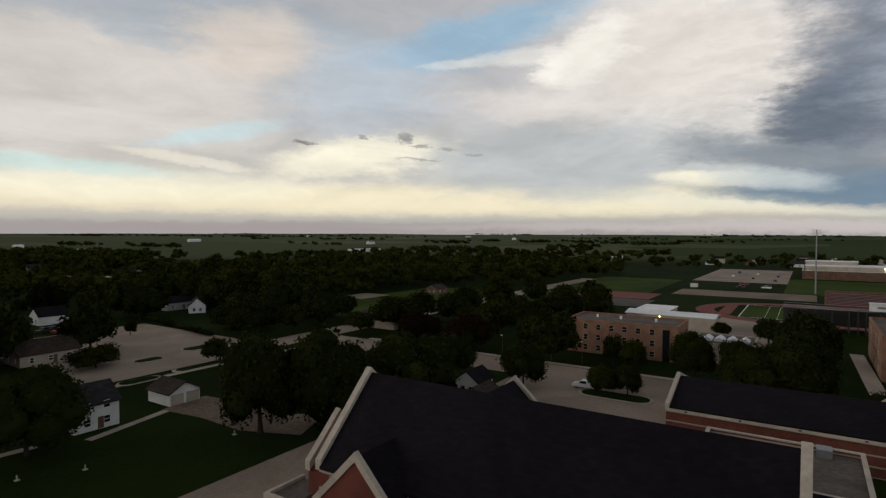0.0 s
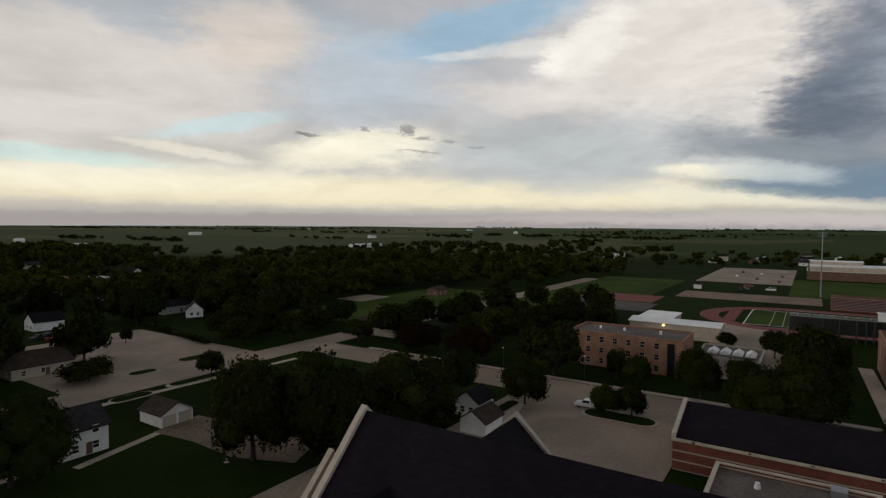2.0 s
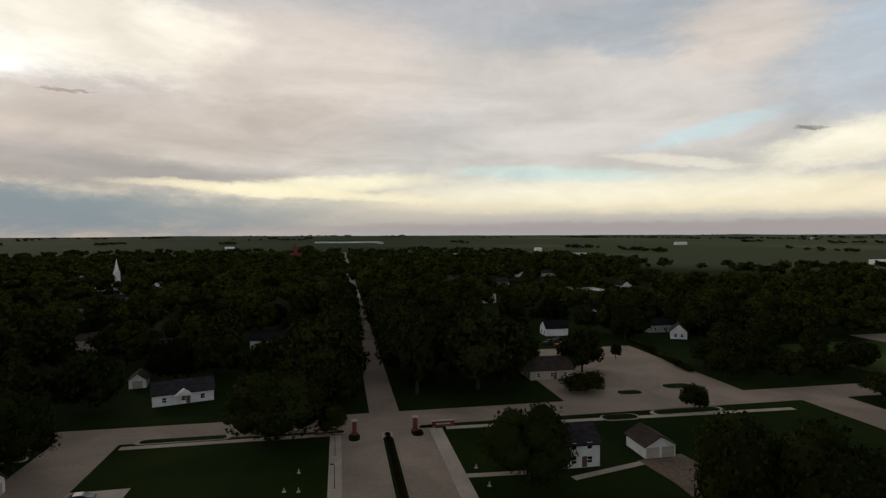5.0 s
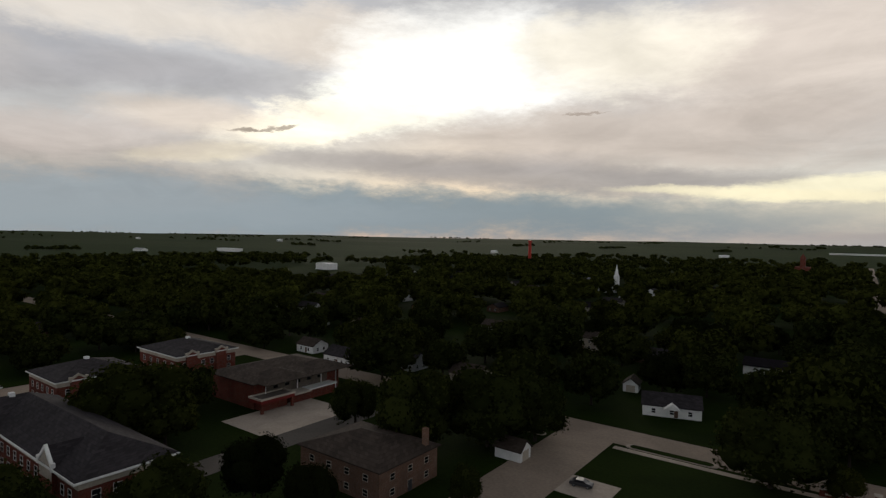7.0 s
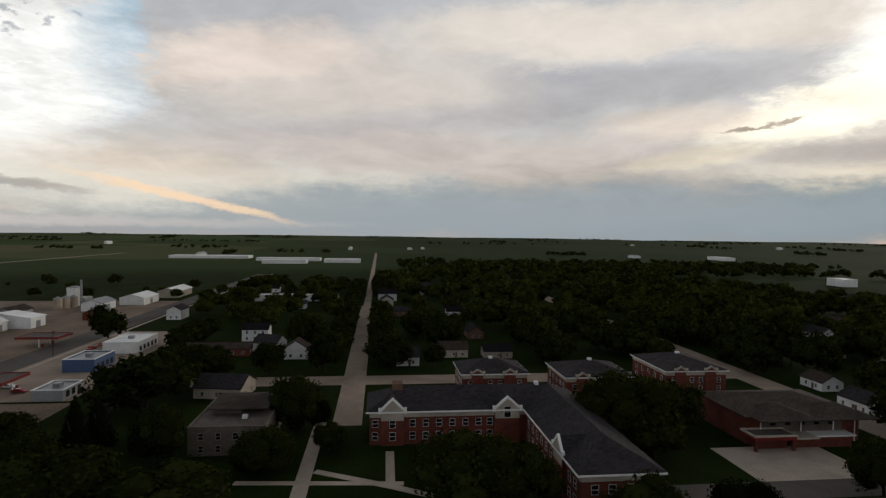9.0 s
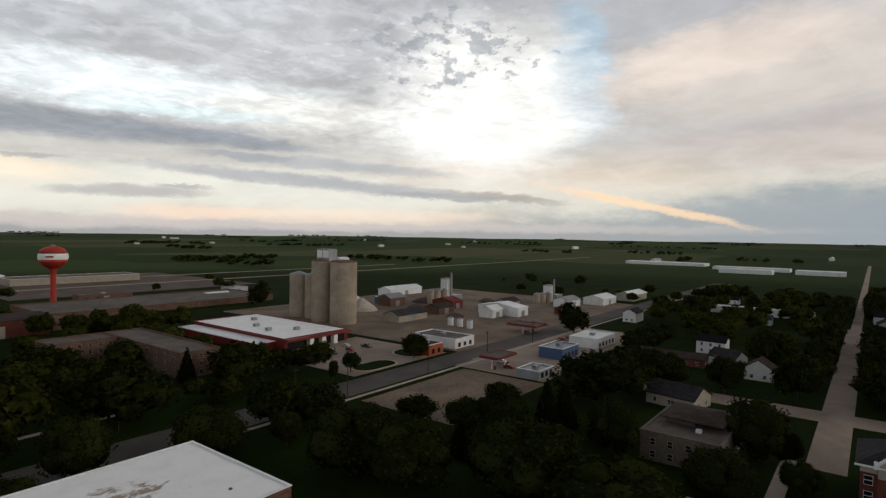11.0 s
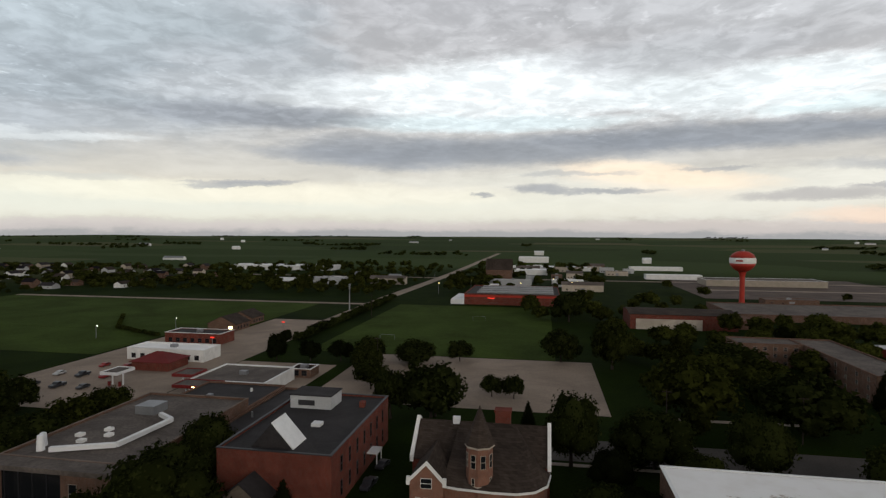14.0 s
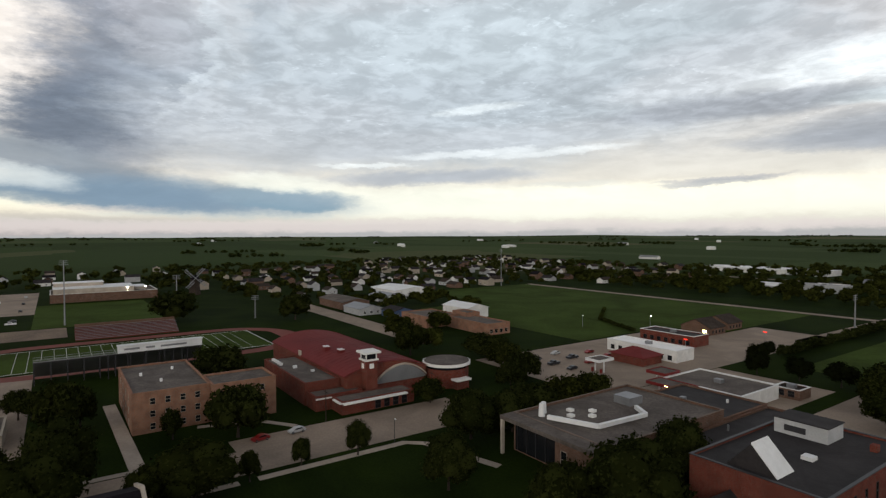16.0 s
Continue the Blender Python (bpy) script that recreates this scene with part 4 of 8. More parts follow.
def east_hall():
    t, a, b = gable_block("hall", 100, 119, -11, 19.8, 5.6, 8.6, "y", BRICK_BANDED, SHINGLE_DARK, "banded red brick hall with a dark shingle gable roof", "hall", coping=CREAM)
    part("cornice", boxes((-a - 0.45, -a, -b, b, 4.9, 5.5)), CREAM, t)
    for k in range(4):
        part("wall_lamp", boxes((-a - 0.62, -a - 0.45, -12 + 8 * k, -11.6 + 8 * k, 5.1, 5.3)), METAL_DARK, t)
    t, a, b = flat_block("hall_annex", 76, 93.4, -6.7, 12.4, 4.6, BRICK_BANDED, "low flat-roofed brick annex with cream coping", "annex", coping=CREAM, parapet=0.6)
    for x, y in ((-2, -3), (4, 4)):
        part("roof_vent", tube(bmesh.new(), x, y, 4.6, 5.4, 0.45, 0.3, 10), METAL_WHITE, t)
    part("roof_unit", boxes((6, 8.2, -6, -4.2, 4.6, 5.7)), METAL_GREY, t)
    part("roof_hatch", boxes((-6, -4.6, 5, 6.6, 4.6, 5.1)), METAL_WHITE, t)
    t, a, b = gable_block("chapel_wing", 62, 76, -22, -1.2, 4.2, 7.8, "y", BRICK_RED, SHINGLE_DARK, "low brick wing with a dark shingle roof", "building")
    keep(60, 122, -25, 22)


def dormitories():
    t, a, b = flat_block("dormitory", 160, 176, 29, 60, 9.2, BRICK_TAN, "three-storey tan brick dormitory with small dark windows", "dormitory", parapet=0.3)
    window_rows(t, "-x", -a, (-b + 1, b - 4), 7, (0.9, 3.9, 6.9), 1.2, 1.5, CREAM)
    part("stair_bay", boxes((-a - 0.25, -a, -b + 2.0, -b + 3.8, 0.0, 8.6)), GLASS, t, "tall dark stair window")
    for y in (-8, 2, 9):
        part("roof_vent", tube(bmesh.new(), 1, y, 9.2, 10.1, 0.35, 0.35, 8), METAL_WHITE, t)
    keep(155, 182, 24, 64)
    t, a, b = flat_block("dormitory", 166.5, 202, -34, -14.8, 10.4, BRICK_TAN, "three-storey tan brick dormitory wing with a flat roof", "dormitory", parapet=0.35)
    window_rows(t, "-x", -a, (-b + 1.5, b - 3), 4, (0.9, 4.2, 7.5), 1.2, 1.6, CREAM)
    window_rows(t, "y", b, (-a + 4, a - 4), 4, (0.9, 4.2, 7.5), 1.2, 1.6, CREAM)
    for x, y in ((-6, 1), (4, 5), (8, -4)):
        part("roof_vent", tube(bmesh.new(), x, y, 10.4, 11.3, 0.4, 0.4, 8), METAL_WHITE, t)
    t, a, b = flat_block("dormitory", 164, 177, -51.4, -34.05, 10.4, BRICK_TAN, "tan brick dormitory end with large stair windows", "dormitory", parapet=0.35)
    window_rows(t, "-x", -a, (-b + 2, b), 4, (0.9, 4.2, 7.5), 1.2, 1.6, CREAM, skip=((0, 0),))
    window_rows(t, "-y", -b, (-a + 3, a - 3), 2, (1.5, 6.0), 2.6, 2.4, CREAM)
    keep(160, 206, -55, -10)
    # workshop with a row of skylights
    t, a, b = flat_block("workshop", 172, 190, 12, 28, 3.8, TAN_SIDING, "low workshop with a row of white skylights", "workshop", parapet=0.2)
    for k in range(4):
        bm = bmesh.new()
        prism(bm, [(-1.3, 3.8), (1.3, 3.8), (1.3, 4.2), (0, 5.0), (-1.3, 4.2)], "x", -3.2, 2.2)
        placed(part("skylight", bm, METAL_WHITE, t), pose(0, -5.2 + 3.2 * k, 0))
    keep(168, 192, 8, 30)
    t, a, b = gable_block("storage_shed", 214.5, 226, 27, 57, 5.0, 5.8, "y", TAN_SIDING, METAL_WHITE, "long shed with a pale metal roof", "shed")
    part("wing", boxes((a, a + 20, b - 12, b, 0, 4.6)), TAN_SIDING, t)
    part("wing_roof", boxes((a + 0.5, a + 20.4, b - 12.4, b + 0.4, 4.6, 4.85)), METAL_WHITE, t)
    for y in (3,):
        part("wall_lamp", boxes((-a - 0.3, -a - 0.02, y, y + 0.35, 4.2, 4.5)), LAMP_WARM, t, "lit warm lamp")
    keep(206, 250, 22, 62)


def library():
    t, a, b = flat_block("library", 75.6, 103.6, -131.8, -89.3, 8.6, BRICK_BROWN, "brown brick library with a glazed recess and flat roof", "library", parapet=0.4)
    part("front_block", boxes((-a, -3.0, b, b + 3.6, 0, 8.2)), BRICK_BROWN, t)
    part("roof_edge", boxes((-a - 0.3, a + 0.3, b - 0.5, b + 4.2, 8.2, 9.1)), ROOF_GRAVEL, t)
    part("column", boxes((a - 0.5, a + 0.2, b + 3.4, b + 4.1, 0, 8.2)), CREAM, t)
    part("glass_front", boxes((-3.0, a - 0.6, b, b + 0.06, 0.3, 8.1)), GLASS, t, "tall dark glass front")
    for k in range(6):
        x = -2.8 + k * 3.1
        part("mullion", boxes((x - 0.06, x + 0.06, b + 0.06, b + 0.2, 0.3, 8.1)), METAL_DARK, t)
    window(t, -5.5, b + 3.6, 3.0, 1.6, 3.4, "y", CREAM)
    # ducts and plant on the roof
    bm = bmesh.new()
    for p, q in (((6, 18, 9.4), (-5, 13.5, 9.4)), ((-5, 13.5, 9.4), (-6, -2, 9.4)), ((-6, -2, 9.4), (-1, -5, 9.4))):
        beam(bm, p, q, 0.9)
    part("duct", bm, METAL_WHITE, t, "white roof duct")
    part("cooling_unit", boxes((1.5, 6.5, -11, -6, 8.6, 10.6)), METAL_GREY, t)
    part("exhaust_fan", tube(bmesh.new(), 9, 17, 8.6, 11.6, 0.8, 0.6, 12), METAL_WHITE, t)
    part("exhaust_fan", tube(bmesh.new(), 10.6, 14.8, 8.6, 11.2, 0.8, 0.6, 12), METAL_WHITE, t)
    for x, y in ((7, 8), (4, 11), (1, 7), (3.5, 4)):
        part("roof_hatch", boxes((x, x + 1.4, y, y + 1.4, 8.6, 9.2)), PAINT, t)
    keep(74, 110, -138, -84)
    t, a, b = flat_block("library_link", 62.6, 75.2, -152, -110, 6.0, BRICK_BROWN, "flat-roofed brick link behind the library", "building", parapet=0.35, roof=ROOF_DARK)
    part("roof_vent", tube(bmesh.new(), 3, 4, 6, 7.4, 0.25, 0.25, 8), METAL_GREY, t)
    t, a, b = flat_block("library_wing", 75.6, 100, -153, -132.2, 6.4, BRICK_BROWN, "low brown brick wing with a dark flat roof", "building", parapet=0.3, roof=ROOF_DARK)
    part("roof_hatch", boxes((3, 4.4, 2, 3.4, 6.4, 7.1)), METAL_GREY, t)
    part("roof_vent", tube(bmesh.new(), -5, -4, 6.4, 7.3, 0.35, 0.35, 8), METAL_WHITE, t)
    keep(60, 104, -156, -130)
    t, a, b = flat_block("lecture_hall", 39.2, 62, -134, -95.5, 10.6, BRICK_RED, "red brick lecture hall with a dark flat roof", "building", roof=ROOF_DARK, parapet=0.4, coping=METAL_DARK)
    for i in range(7):
        for z in (1.5, 6.2):
            window(t, -a, -b + 5 + i * 4.7, z, 0.9, 2.9, "-x", METAL_DARK)
    bm = bmesh.new()
    prism(bm, [(-2.6, 10.6), (5.8, 10.6), (1.6, 15.3)], "y", 11.0, 16.6)
    s = part("skylight", bm, ROOF_DARK, t, "tall wedge skylight")
    bm = bmesh.new()
    prism(bm, [(-2.7, 10.66), (1.58, 15.35), (1.52, 15.6), (-3.0, 10.7)], "y", 10.9, 16.7)
    part("skylight_panel", bm, METAL_WHITE, s, "white sloping panel")
    part("penthouse", boxes((-1, 9, -14.5, -7.5, 10.6, 13.6)), GREY_SIDING, t)
    part("penthouse_roof", boxes((-1.2, 9.2, -14.7, -7.3, 13.6, 13.8)), ROOF_DARK, t)
    part("louvre", boxes((3, 7, -7.5, -7.38, 11.4, 12.6)), METAL_DARK, t)
    part("roof_hatch", boxes((-3, -1, 2, 4, 10.6, 11.3)), METAL_WHITE, t)
    part("roof_vent", boxes((-8, -6.8, -12, -10.5, 10.6, 11.9)), BRICK_RED, t)
    part("door_canopy", boxes((-a - 2.4, -a, -6, -2, 3.2, 3.5)), METAL_WHITE, t)
    for y in (-5.7, -2.3):
        part("canopy_post", boxes((-a - 2.3, -a - 2.1, y, y + 0.2, 0, 3.2)), METAL_WHITE, t)
    t2, a, b = gable_block("entrance_pavilion", 50, 58.6, -95.2, -90, 3.6, 7.0, "y", STONE, ROOF_DARK, "tan stone gabled entrance pavilion", "building", over=0.3)
    part("doorway", boxes((-2.6, 2.6, b, b + 0.1, 0, 2.8)), GLASS, t2)
    keep(34, 66, -138, -86)


def theatre():
    t, a, b = flat_block("theatre", -58, -20, -107, -75.3, 9.0, BRICK_BROWN, "dark brick theatre under a stained white sheet roof", "theatre", roof=ROOF_STAINED, coping=METAL_WHITE, parapet=0.05)
    for k in range(4):
        part("stone_band", boxes((-a - 0.06, a + 0.06, b, b + 0.08, 5.2 + k, 5.45 + k)), BRICK_BANDED, t)
    for x, y in ((-12, 9), (0, 11), (12, 2)):
        part("roof_drain", tube(bmesh.new(), x, y, 9.0, 9.15, 0.35, 0.3, 10), METAL_DARK, t)
    keep(-62, -16, -111, -70)


def old_hall():
    t = thing("old_hall", 13, -106, 0, 0, "old red brick hall with a round turret and white copings", "hall")
    bm = bmesh.new()
    prism(bm, [(-14, 0), (2, 0), (2, 8.7), (-4, 13.7), (-14, 7.2)], "x", -13, 13)
    part("wall", bm, BRICK_RED, t)
    bm = bmesh.new()
    prism(bm, [(2.5, 8.4), (-4, 13.9), (-14.4, 7.1), (-14.4, 7.35), (-4, 14.15), (2.5, 8.65)], "x", -12.7, 12.7)
    part("roof", bm, SHINGLE_BROWN, t)
    for d in (-13.3, 12.7):
        bm = bmesh.new()
        prism(bm, [(2.6, 7.9), (2.6, 9.2), (-4, 14.8), (-14.5, 8.0), (-14.5, 7.0), (-4, 13.6)], "x", d, d + 0.7)
        part("coping", bm, PAINT, t)
    # rounded front block under one sweeping roof
    rim = [(5.6, 2), (5.6, 9.4), (3, 10.0), (-3, 10.4), (-7, 10.2), (-10, 9.0), (-12, 6.4), (-12.6, 2)]
    bm = bmesh.new()
    plate(bm, rim, 0, 7.0)
    part("front_wall", bm, BRICK_SALMON, t)
    bm = bmesh.new()
    e = [bm.verts.new((x * 1.04, 2 + (y - 2) * 1.07, 7.0)) for x, y in rim]
    e2 = [bm.verts.new((v.co.x, v.co.y, 7.25)) for v in e]
    top = [bm.verts.new((4.6, -3.4, 14.0)), bm.verts.new((-6.5, -3.4, 14.0))]
    bm.faces.new(e[::-1])
    for i in range(len(e) - 1):
        bm.faces.new((e[i], e[i + 1], e2[i + 1], e2[i]))
    bm.faces.new((e2[0], e2[1], top[0]))
    bm.faces.new((e2[1], e2[2], top[0]))
    bm.faces.new((e2[2], e2[3], top[1], top[0]))
    for i in range(3, len(e) - 1):
        bm.faces.new((e2[i], e2[i + 1], top[1]))
    part("front_roof", bm, SHINGLE_BROWN, t)
    bm = bmesh.new()
    for p, q in zip(rim, rim[1:]):
        beam(bm, (p[0] * 1.045, 2 + (p[1] - 2) * 1.075, 7.0), (q[0] * 1.045, 2 + (q[1] - 2) * 1.075, 7.0), 0.35)
    part("cornice", bm, PAINT, t)
    g = pediment(t, "y", 8.4, 10.6, 6.0, 0, 8.0, 11.2, BRICK_SALMON, PAINT, back=14, roof=SHINGLE_BROWN)
    placed(window(t, 8.4, 11.35, 7.2, 1.9, 1.7, "y", PAINT), pose(8.4, 11.36, 7.0, 0, 0, 180))
    window_rows(t, "y", 11.36, (6.2, 10.6), 3, (3.4,), 0.9, 1.8, PAINT)
    # turret
    tw = part("turret", tube(bmesh.new(), -0.6, 8.0, 0, 14.4, 2.5, 2.35, 8), BRICK_SALMON, t)
    part("spire", tube(bmesh.new(), -0.6, 8.0, 14.4, 21.2, 2.75, 0.02, 8), SHINGLE_BROWN, tw, "pointed shingle spire")
    for z, r in ((14.25, 2.68), (7.4, 2.62)):
        part("stone_ring", tube(bmesh.new(), -0.6, 8.0, z - 0.2, z + 0.1, r, r, 8), CREAM, tw)
    for k in range(8):
        an = radians(45 * k + 22.5)
        x, y = -0.6 + 2.26 * math.cos(an), 8.0 + 2.26 * math.sin(an)
        window(t, x, y, 10.6, 0.85, 2.3, math.degrees(an) + 90, CREAM)
        if k % 2:
            window(t, x, y, 6.9, 0.5, 1.9, math.degrees(an) + 90, CREAM)
    ch = part("chimney", boxes((-5.4, -2.4, -6.4, -4.2, 11, 16.2)), BRICK_RED, t)
    part("chimney_cap", boxes((-5.6, -2.2, -6.6, -4.0, 16.2, 16.6)), BRICK_RED, ch)
    window(t, -13, -1.5, 4.5, 1.2, 2.2, "-x", PAINT)
    window_rows(t, "y", 12.0, (-5, 3), 4, (3.2,), 1.0, 2.0, PAINT)
    part("vent_box", boxes((4.6, 6.0, -4.4, -3.4, 13.4, 15.0)), METAL_WHITE, t)
    keep(-4, 30, -124, -90)


def gable_face(w):
    """The pale stone face of a gable, above the brick."""
    bm = bmesh.new()
    h = w / 2 - 0.1
    prism(bm, [(-h, 6.0), (h, 6.0), (h, 8.2), (0, 10.8), (-h, 8.2)], "y", -0.78, -0.7)
    return bm


def west_hall():
    t = thing("west_hall", -135.3, 0.5, 0, 0, "long red brick hall with cream gables and a grey hip roof", "hall")
    t.matrix_basis = t.matrix_basis @ Matrix.Scale(1.03, 4)
    # local x runs from the front wall backwards
    part("wall", boxes((-15, 0, 0, 53, 0, 6.6)), BRICK_RED, t)
    part("upper_wall", boxes((-15, 0, 0, 53, 6.6, 8.0)), CREAM, t, "cream upper wall band")
    part("wing_wall", boxes((0, 38, 38, 53, 0, 6.6)), BRICK_RED, t)
    part("wing_upper_wall", boxes((0, 38, 38, 53, 6.6, 8.0)), CREAM, t, "cream upper wall band")
    placed(part("roof", hip_mesh(7.5, 26.5, 8, 12.2, 0.8), SHINGLE_GREY, t), pose(-7.5, 26.5, 0))
    placed(part("wing_roof", hip_mesh(26.5, 7.5, 8, 12.2, 0.8), SHINGLE_GREY, t), pose(11.5, 45.5, 0.02))
    part("gutter", boxes((0.75, 0.95, -0.9, 38, 7.85, 8.2)), PAINT, t)
    part("wing_gutter", boxes((1, 38.9, 37.05, 37.25, 7.85, 8.2), (38.75, 38.95, 37.25, 53.8, 7.85, 8.2)), PAINT, t)
    for u, w in ((5.4, 5.6), (33.2, 6.2)):
        pediment(t, "x", u, 0, w, 0, 8.2, 11.0, BRICK_RED, PAINT, back=5, roof=SHINGLE_GREY)
        placed(part("gable_face", gable_face(w), CREAM, t), pose(0, u, 0, 0, 0, 90))
    pediment(t, "-y", 27.0, 38, 5.6, 0, 8.2, 11.0, BRICK_RED, PAINT, back=5, roof=SHINGLE_GREY)
    placed(part("gable_face", gable_face(5.6), CREAM, t), pose(27.0, 38, 0))
    for z in (1.3, 4.3):
        for y in (1.3, 10.2, 13.4, 16.6, 19.8, 23.0, 26.2, 29.0):
            window(t, 0, y, z, 1.3, 1.7, "x")
        window(t, 0.7, 5.4, z, 1.4, 1.9, "x")
        for x in (3, 6.5, 10, 13.5, 17, 20.5, 32, 35):
            window(t, x, 38, z, 1.3, 1.7, "-y")
    window(t, 0.8, 33.2, 6.3, 1.6, 2.6, "x")
    window_rows(t, "x", 38, (39, 52), 4, (1.3, 4.3), 1.3, 1.7)
    part("chimney", boxes((-9.5, -6.0, 5.5, 8.0, 9, 13.0)), BRICK_BROWN, t)
    part("roof_vent", boxes((-8.1, -6.9, 42, 43, 11.5, 12.7)), METAL_WHITE, t)
    keep(-155, -91, -4, 59)


def west_dormitories():
    for x0, x1, y0, y1, say in ((-190, -173, 29, 50, "beside the cross street"), (-187, -167, 61, 83, "behind trees"), (-198, -173, 97, 118, "near the commons")):
        t, a, b = hip_block("residence", x0, x1, y0, y1, 7.6, 11.0, BRICK_RED, SHINGLE_GREY, "red brick residence with a grey hip roof " + say, "residence", "red brick residences", trim=PAINT)
        part("upper_wall", boxes((-a - 0.04, a + 0.04, -b - 0.04, b + 0.04, 6.2, 7.5)), CREAM, t)
        window_rows(t, "x", a + 0.02, (-b + 1, b - 1), 6, (1.0, 3.8), 1.2, 1.6)
        window_rows(t, "-y", -b - 0.02, (-a + 1, a - 1), 5, (1.0, 3.8), 1.2, 1.6)
        for u in (-b * 0.55, b * 0.45):
            pediment(t, "x", u, a, 3.6, 0, 7.8, 9.0, BRICK_RED, CREAM, back=4, roof=SHINGLE_GREY, name="dormer")
        part("cupola", boxes((-0.6, 0.6, -0.6, 0.6, 10.2, 11.5)), METAL_WHITE, t)
        keep(x0 - 4, x1 + 6, y0 - 4, y1 + 4)
    t, a, b = hip_block("commons", -150, -129, 95, 126, 7.0, 10.2, BRICK_RED, SHINGLE_BROWN, "red brick commons with low hip roofs and a porch", "commons", trim=None, over=1.2)
    placed(part("bay_roof", hip_mesh(6, 7, 7.0, 9.6, 1.0), SHINGLE_BROWN, t), pose(a - 2, -7, 0.03))
    placed(part("bay_roof", hip_mesh(6, 7, 7.0, 9.6, 1.0), SHINGLE_BROWN, t), pose(a - 2, 9, 0.05))
    part("stone_wall", boxes((a, a + 0.15, -b + 4, b - 5, 0.2, 6.8)), STONE, t)
    for y in (-12, -1, 8, 14):
        part("downpipe", boxes((a + 0.15, a + 0.35, y, y + 0.25, 0, 6.9)), PAINT, t)
    p = part("porch", boxes((a, a + 5.5, -17, -6, 2.7, 3.6)), FASCIA_RED, t)
    part("porch_top", ring(2.9, 5.7, 0.35, 3.6, 4.1), CREAM, p).location = (a + 2.75, -11.5, 0)
    part("porch_roof", boxes((a, a + 5.2, -16.7, -6.3, 3.6, 3.7)), ROOF_GRAVEL, p)
    for y in (-16.8, -6.9):
        part("porch_pier", boxes((a + 4.7, a + 5.4, y, y + 0.7, 0, 2.7)), BRICK_RED, p)
    part("porch_wall", boxes((a, a + 3.5, -15, -7, 0, 2.7)), BRICK_RED, p)
    q = part("entry_canopy", boxes((a, a + 5, -5.5, 0.5, 2.6, 2.9)), CREAM, t)
    part("canopy_wall", boxes((a, a + 3.5, -5.0, 10.5, 0, 2.6)), BRICK_RED, q)
    part("long_canopy", boxes((a, a + 3.8, 0.6, 11.5, 2.6, 2.95)), PAINT, t)
    window_rows(t, "x", a + 0.15, (-b + 5, b - 6), 5, (4.6,), 1.4, 1.6, METAL_DARK)
    keep(-158, -112, 84, 130)
    t, a, b = hip_block("apartment_house", -86, -64.5, 76, 93, 6.2, 9.2, BRICK_BROWN, SHINGLE_BROWN, "brown brick apartment house with white windows", "apartment house", over=0.6)
    window_rows(t, "x", a, (-b + 1, b - 1), 3, (1.0, 3.8), 1.2, 1.2, CREAM)
    window_rows(t, "-y", -b, (-a + 1, a - 1), 4, (1.0, 3.8), 1.2, 1.2, CREAM)
    part("door", boxes((a, a + 0.08, -0.6, 0.6, 0, 2.1)), METAL_DARK, t)
    part("chimney", boxes((a - 1.6, a - 0.6, b - 3, b - 2, 6, 10.2)), BRICK_BROWN, t)
    keep(-90, -60, 72, 97)
    t, a, b = flat_block("parish_house", -156, -131.5, -41, -23.5, 6.6, STONE, "brown stone house with a flat gravel roof", "house", roof=ROOF_GRAVEL, parapet=0.1)
    part("upper_floor", boxes((-9, 2, -6, 1, 6.6, 7.4)), STONE, t)
    placed(part("upper_roof", hip_mesh(6.5, 6.5, 8.4, 9.8, 0.7), SHINGLE_BROWN, t), pose(-2.5, 0.5, 0))
    window_rows(t, "x", a, (-b + 1, b - 1), 4, (0.9, 3.8), 1.1, 1.5, CREAM)
    part("roof_hatch", boxes((5, 6.2, 2, 3.2, 6.6, 7.4)), METAL_WHITE, t)
    keep(-160, -126, -46, -18)


def vault(y0, y1, eave, rise, lift=0.0, steps=18):
    """The outline of a shallow barrel vault across y, from one eave to the other."""
    return [(y0 + (y1 - y0) * k / steps, eave + lift + rise * math.sin(math.pi * k / steps) ** 0.8) for k in range(steps + 1)]


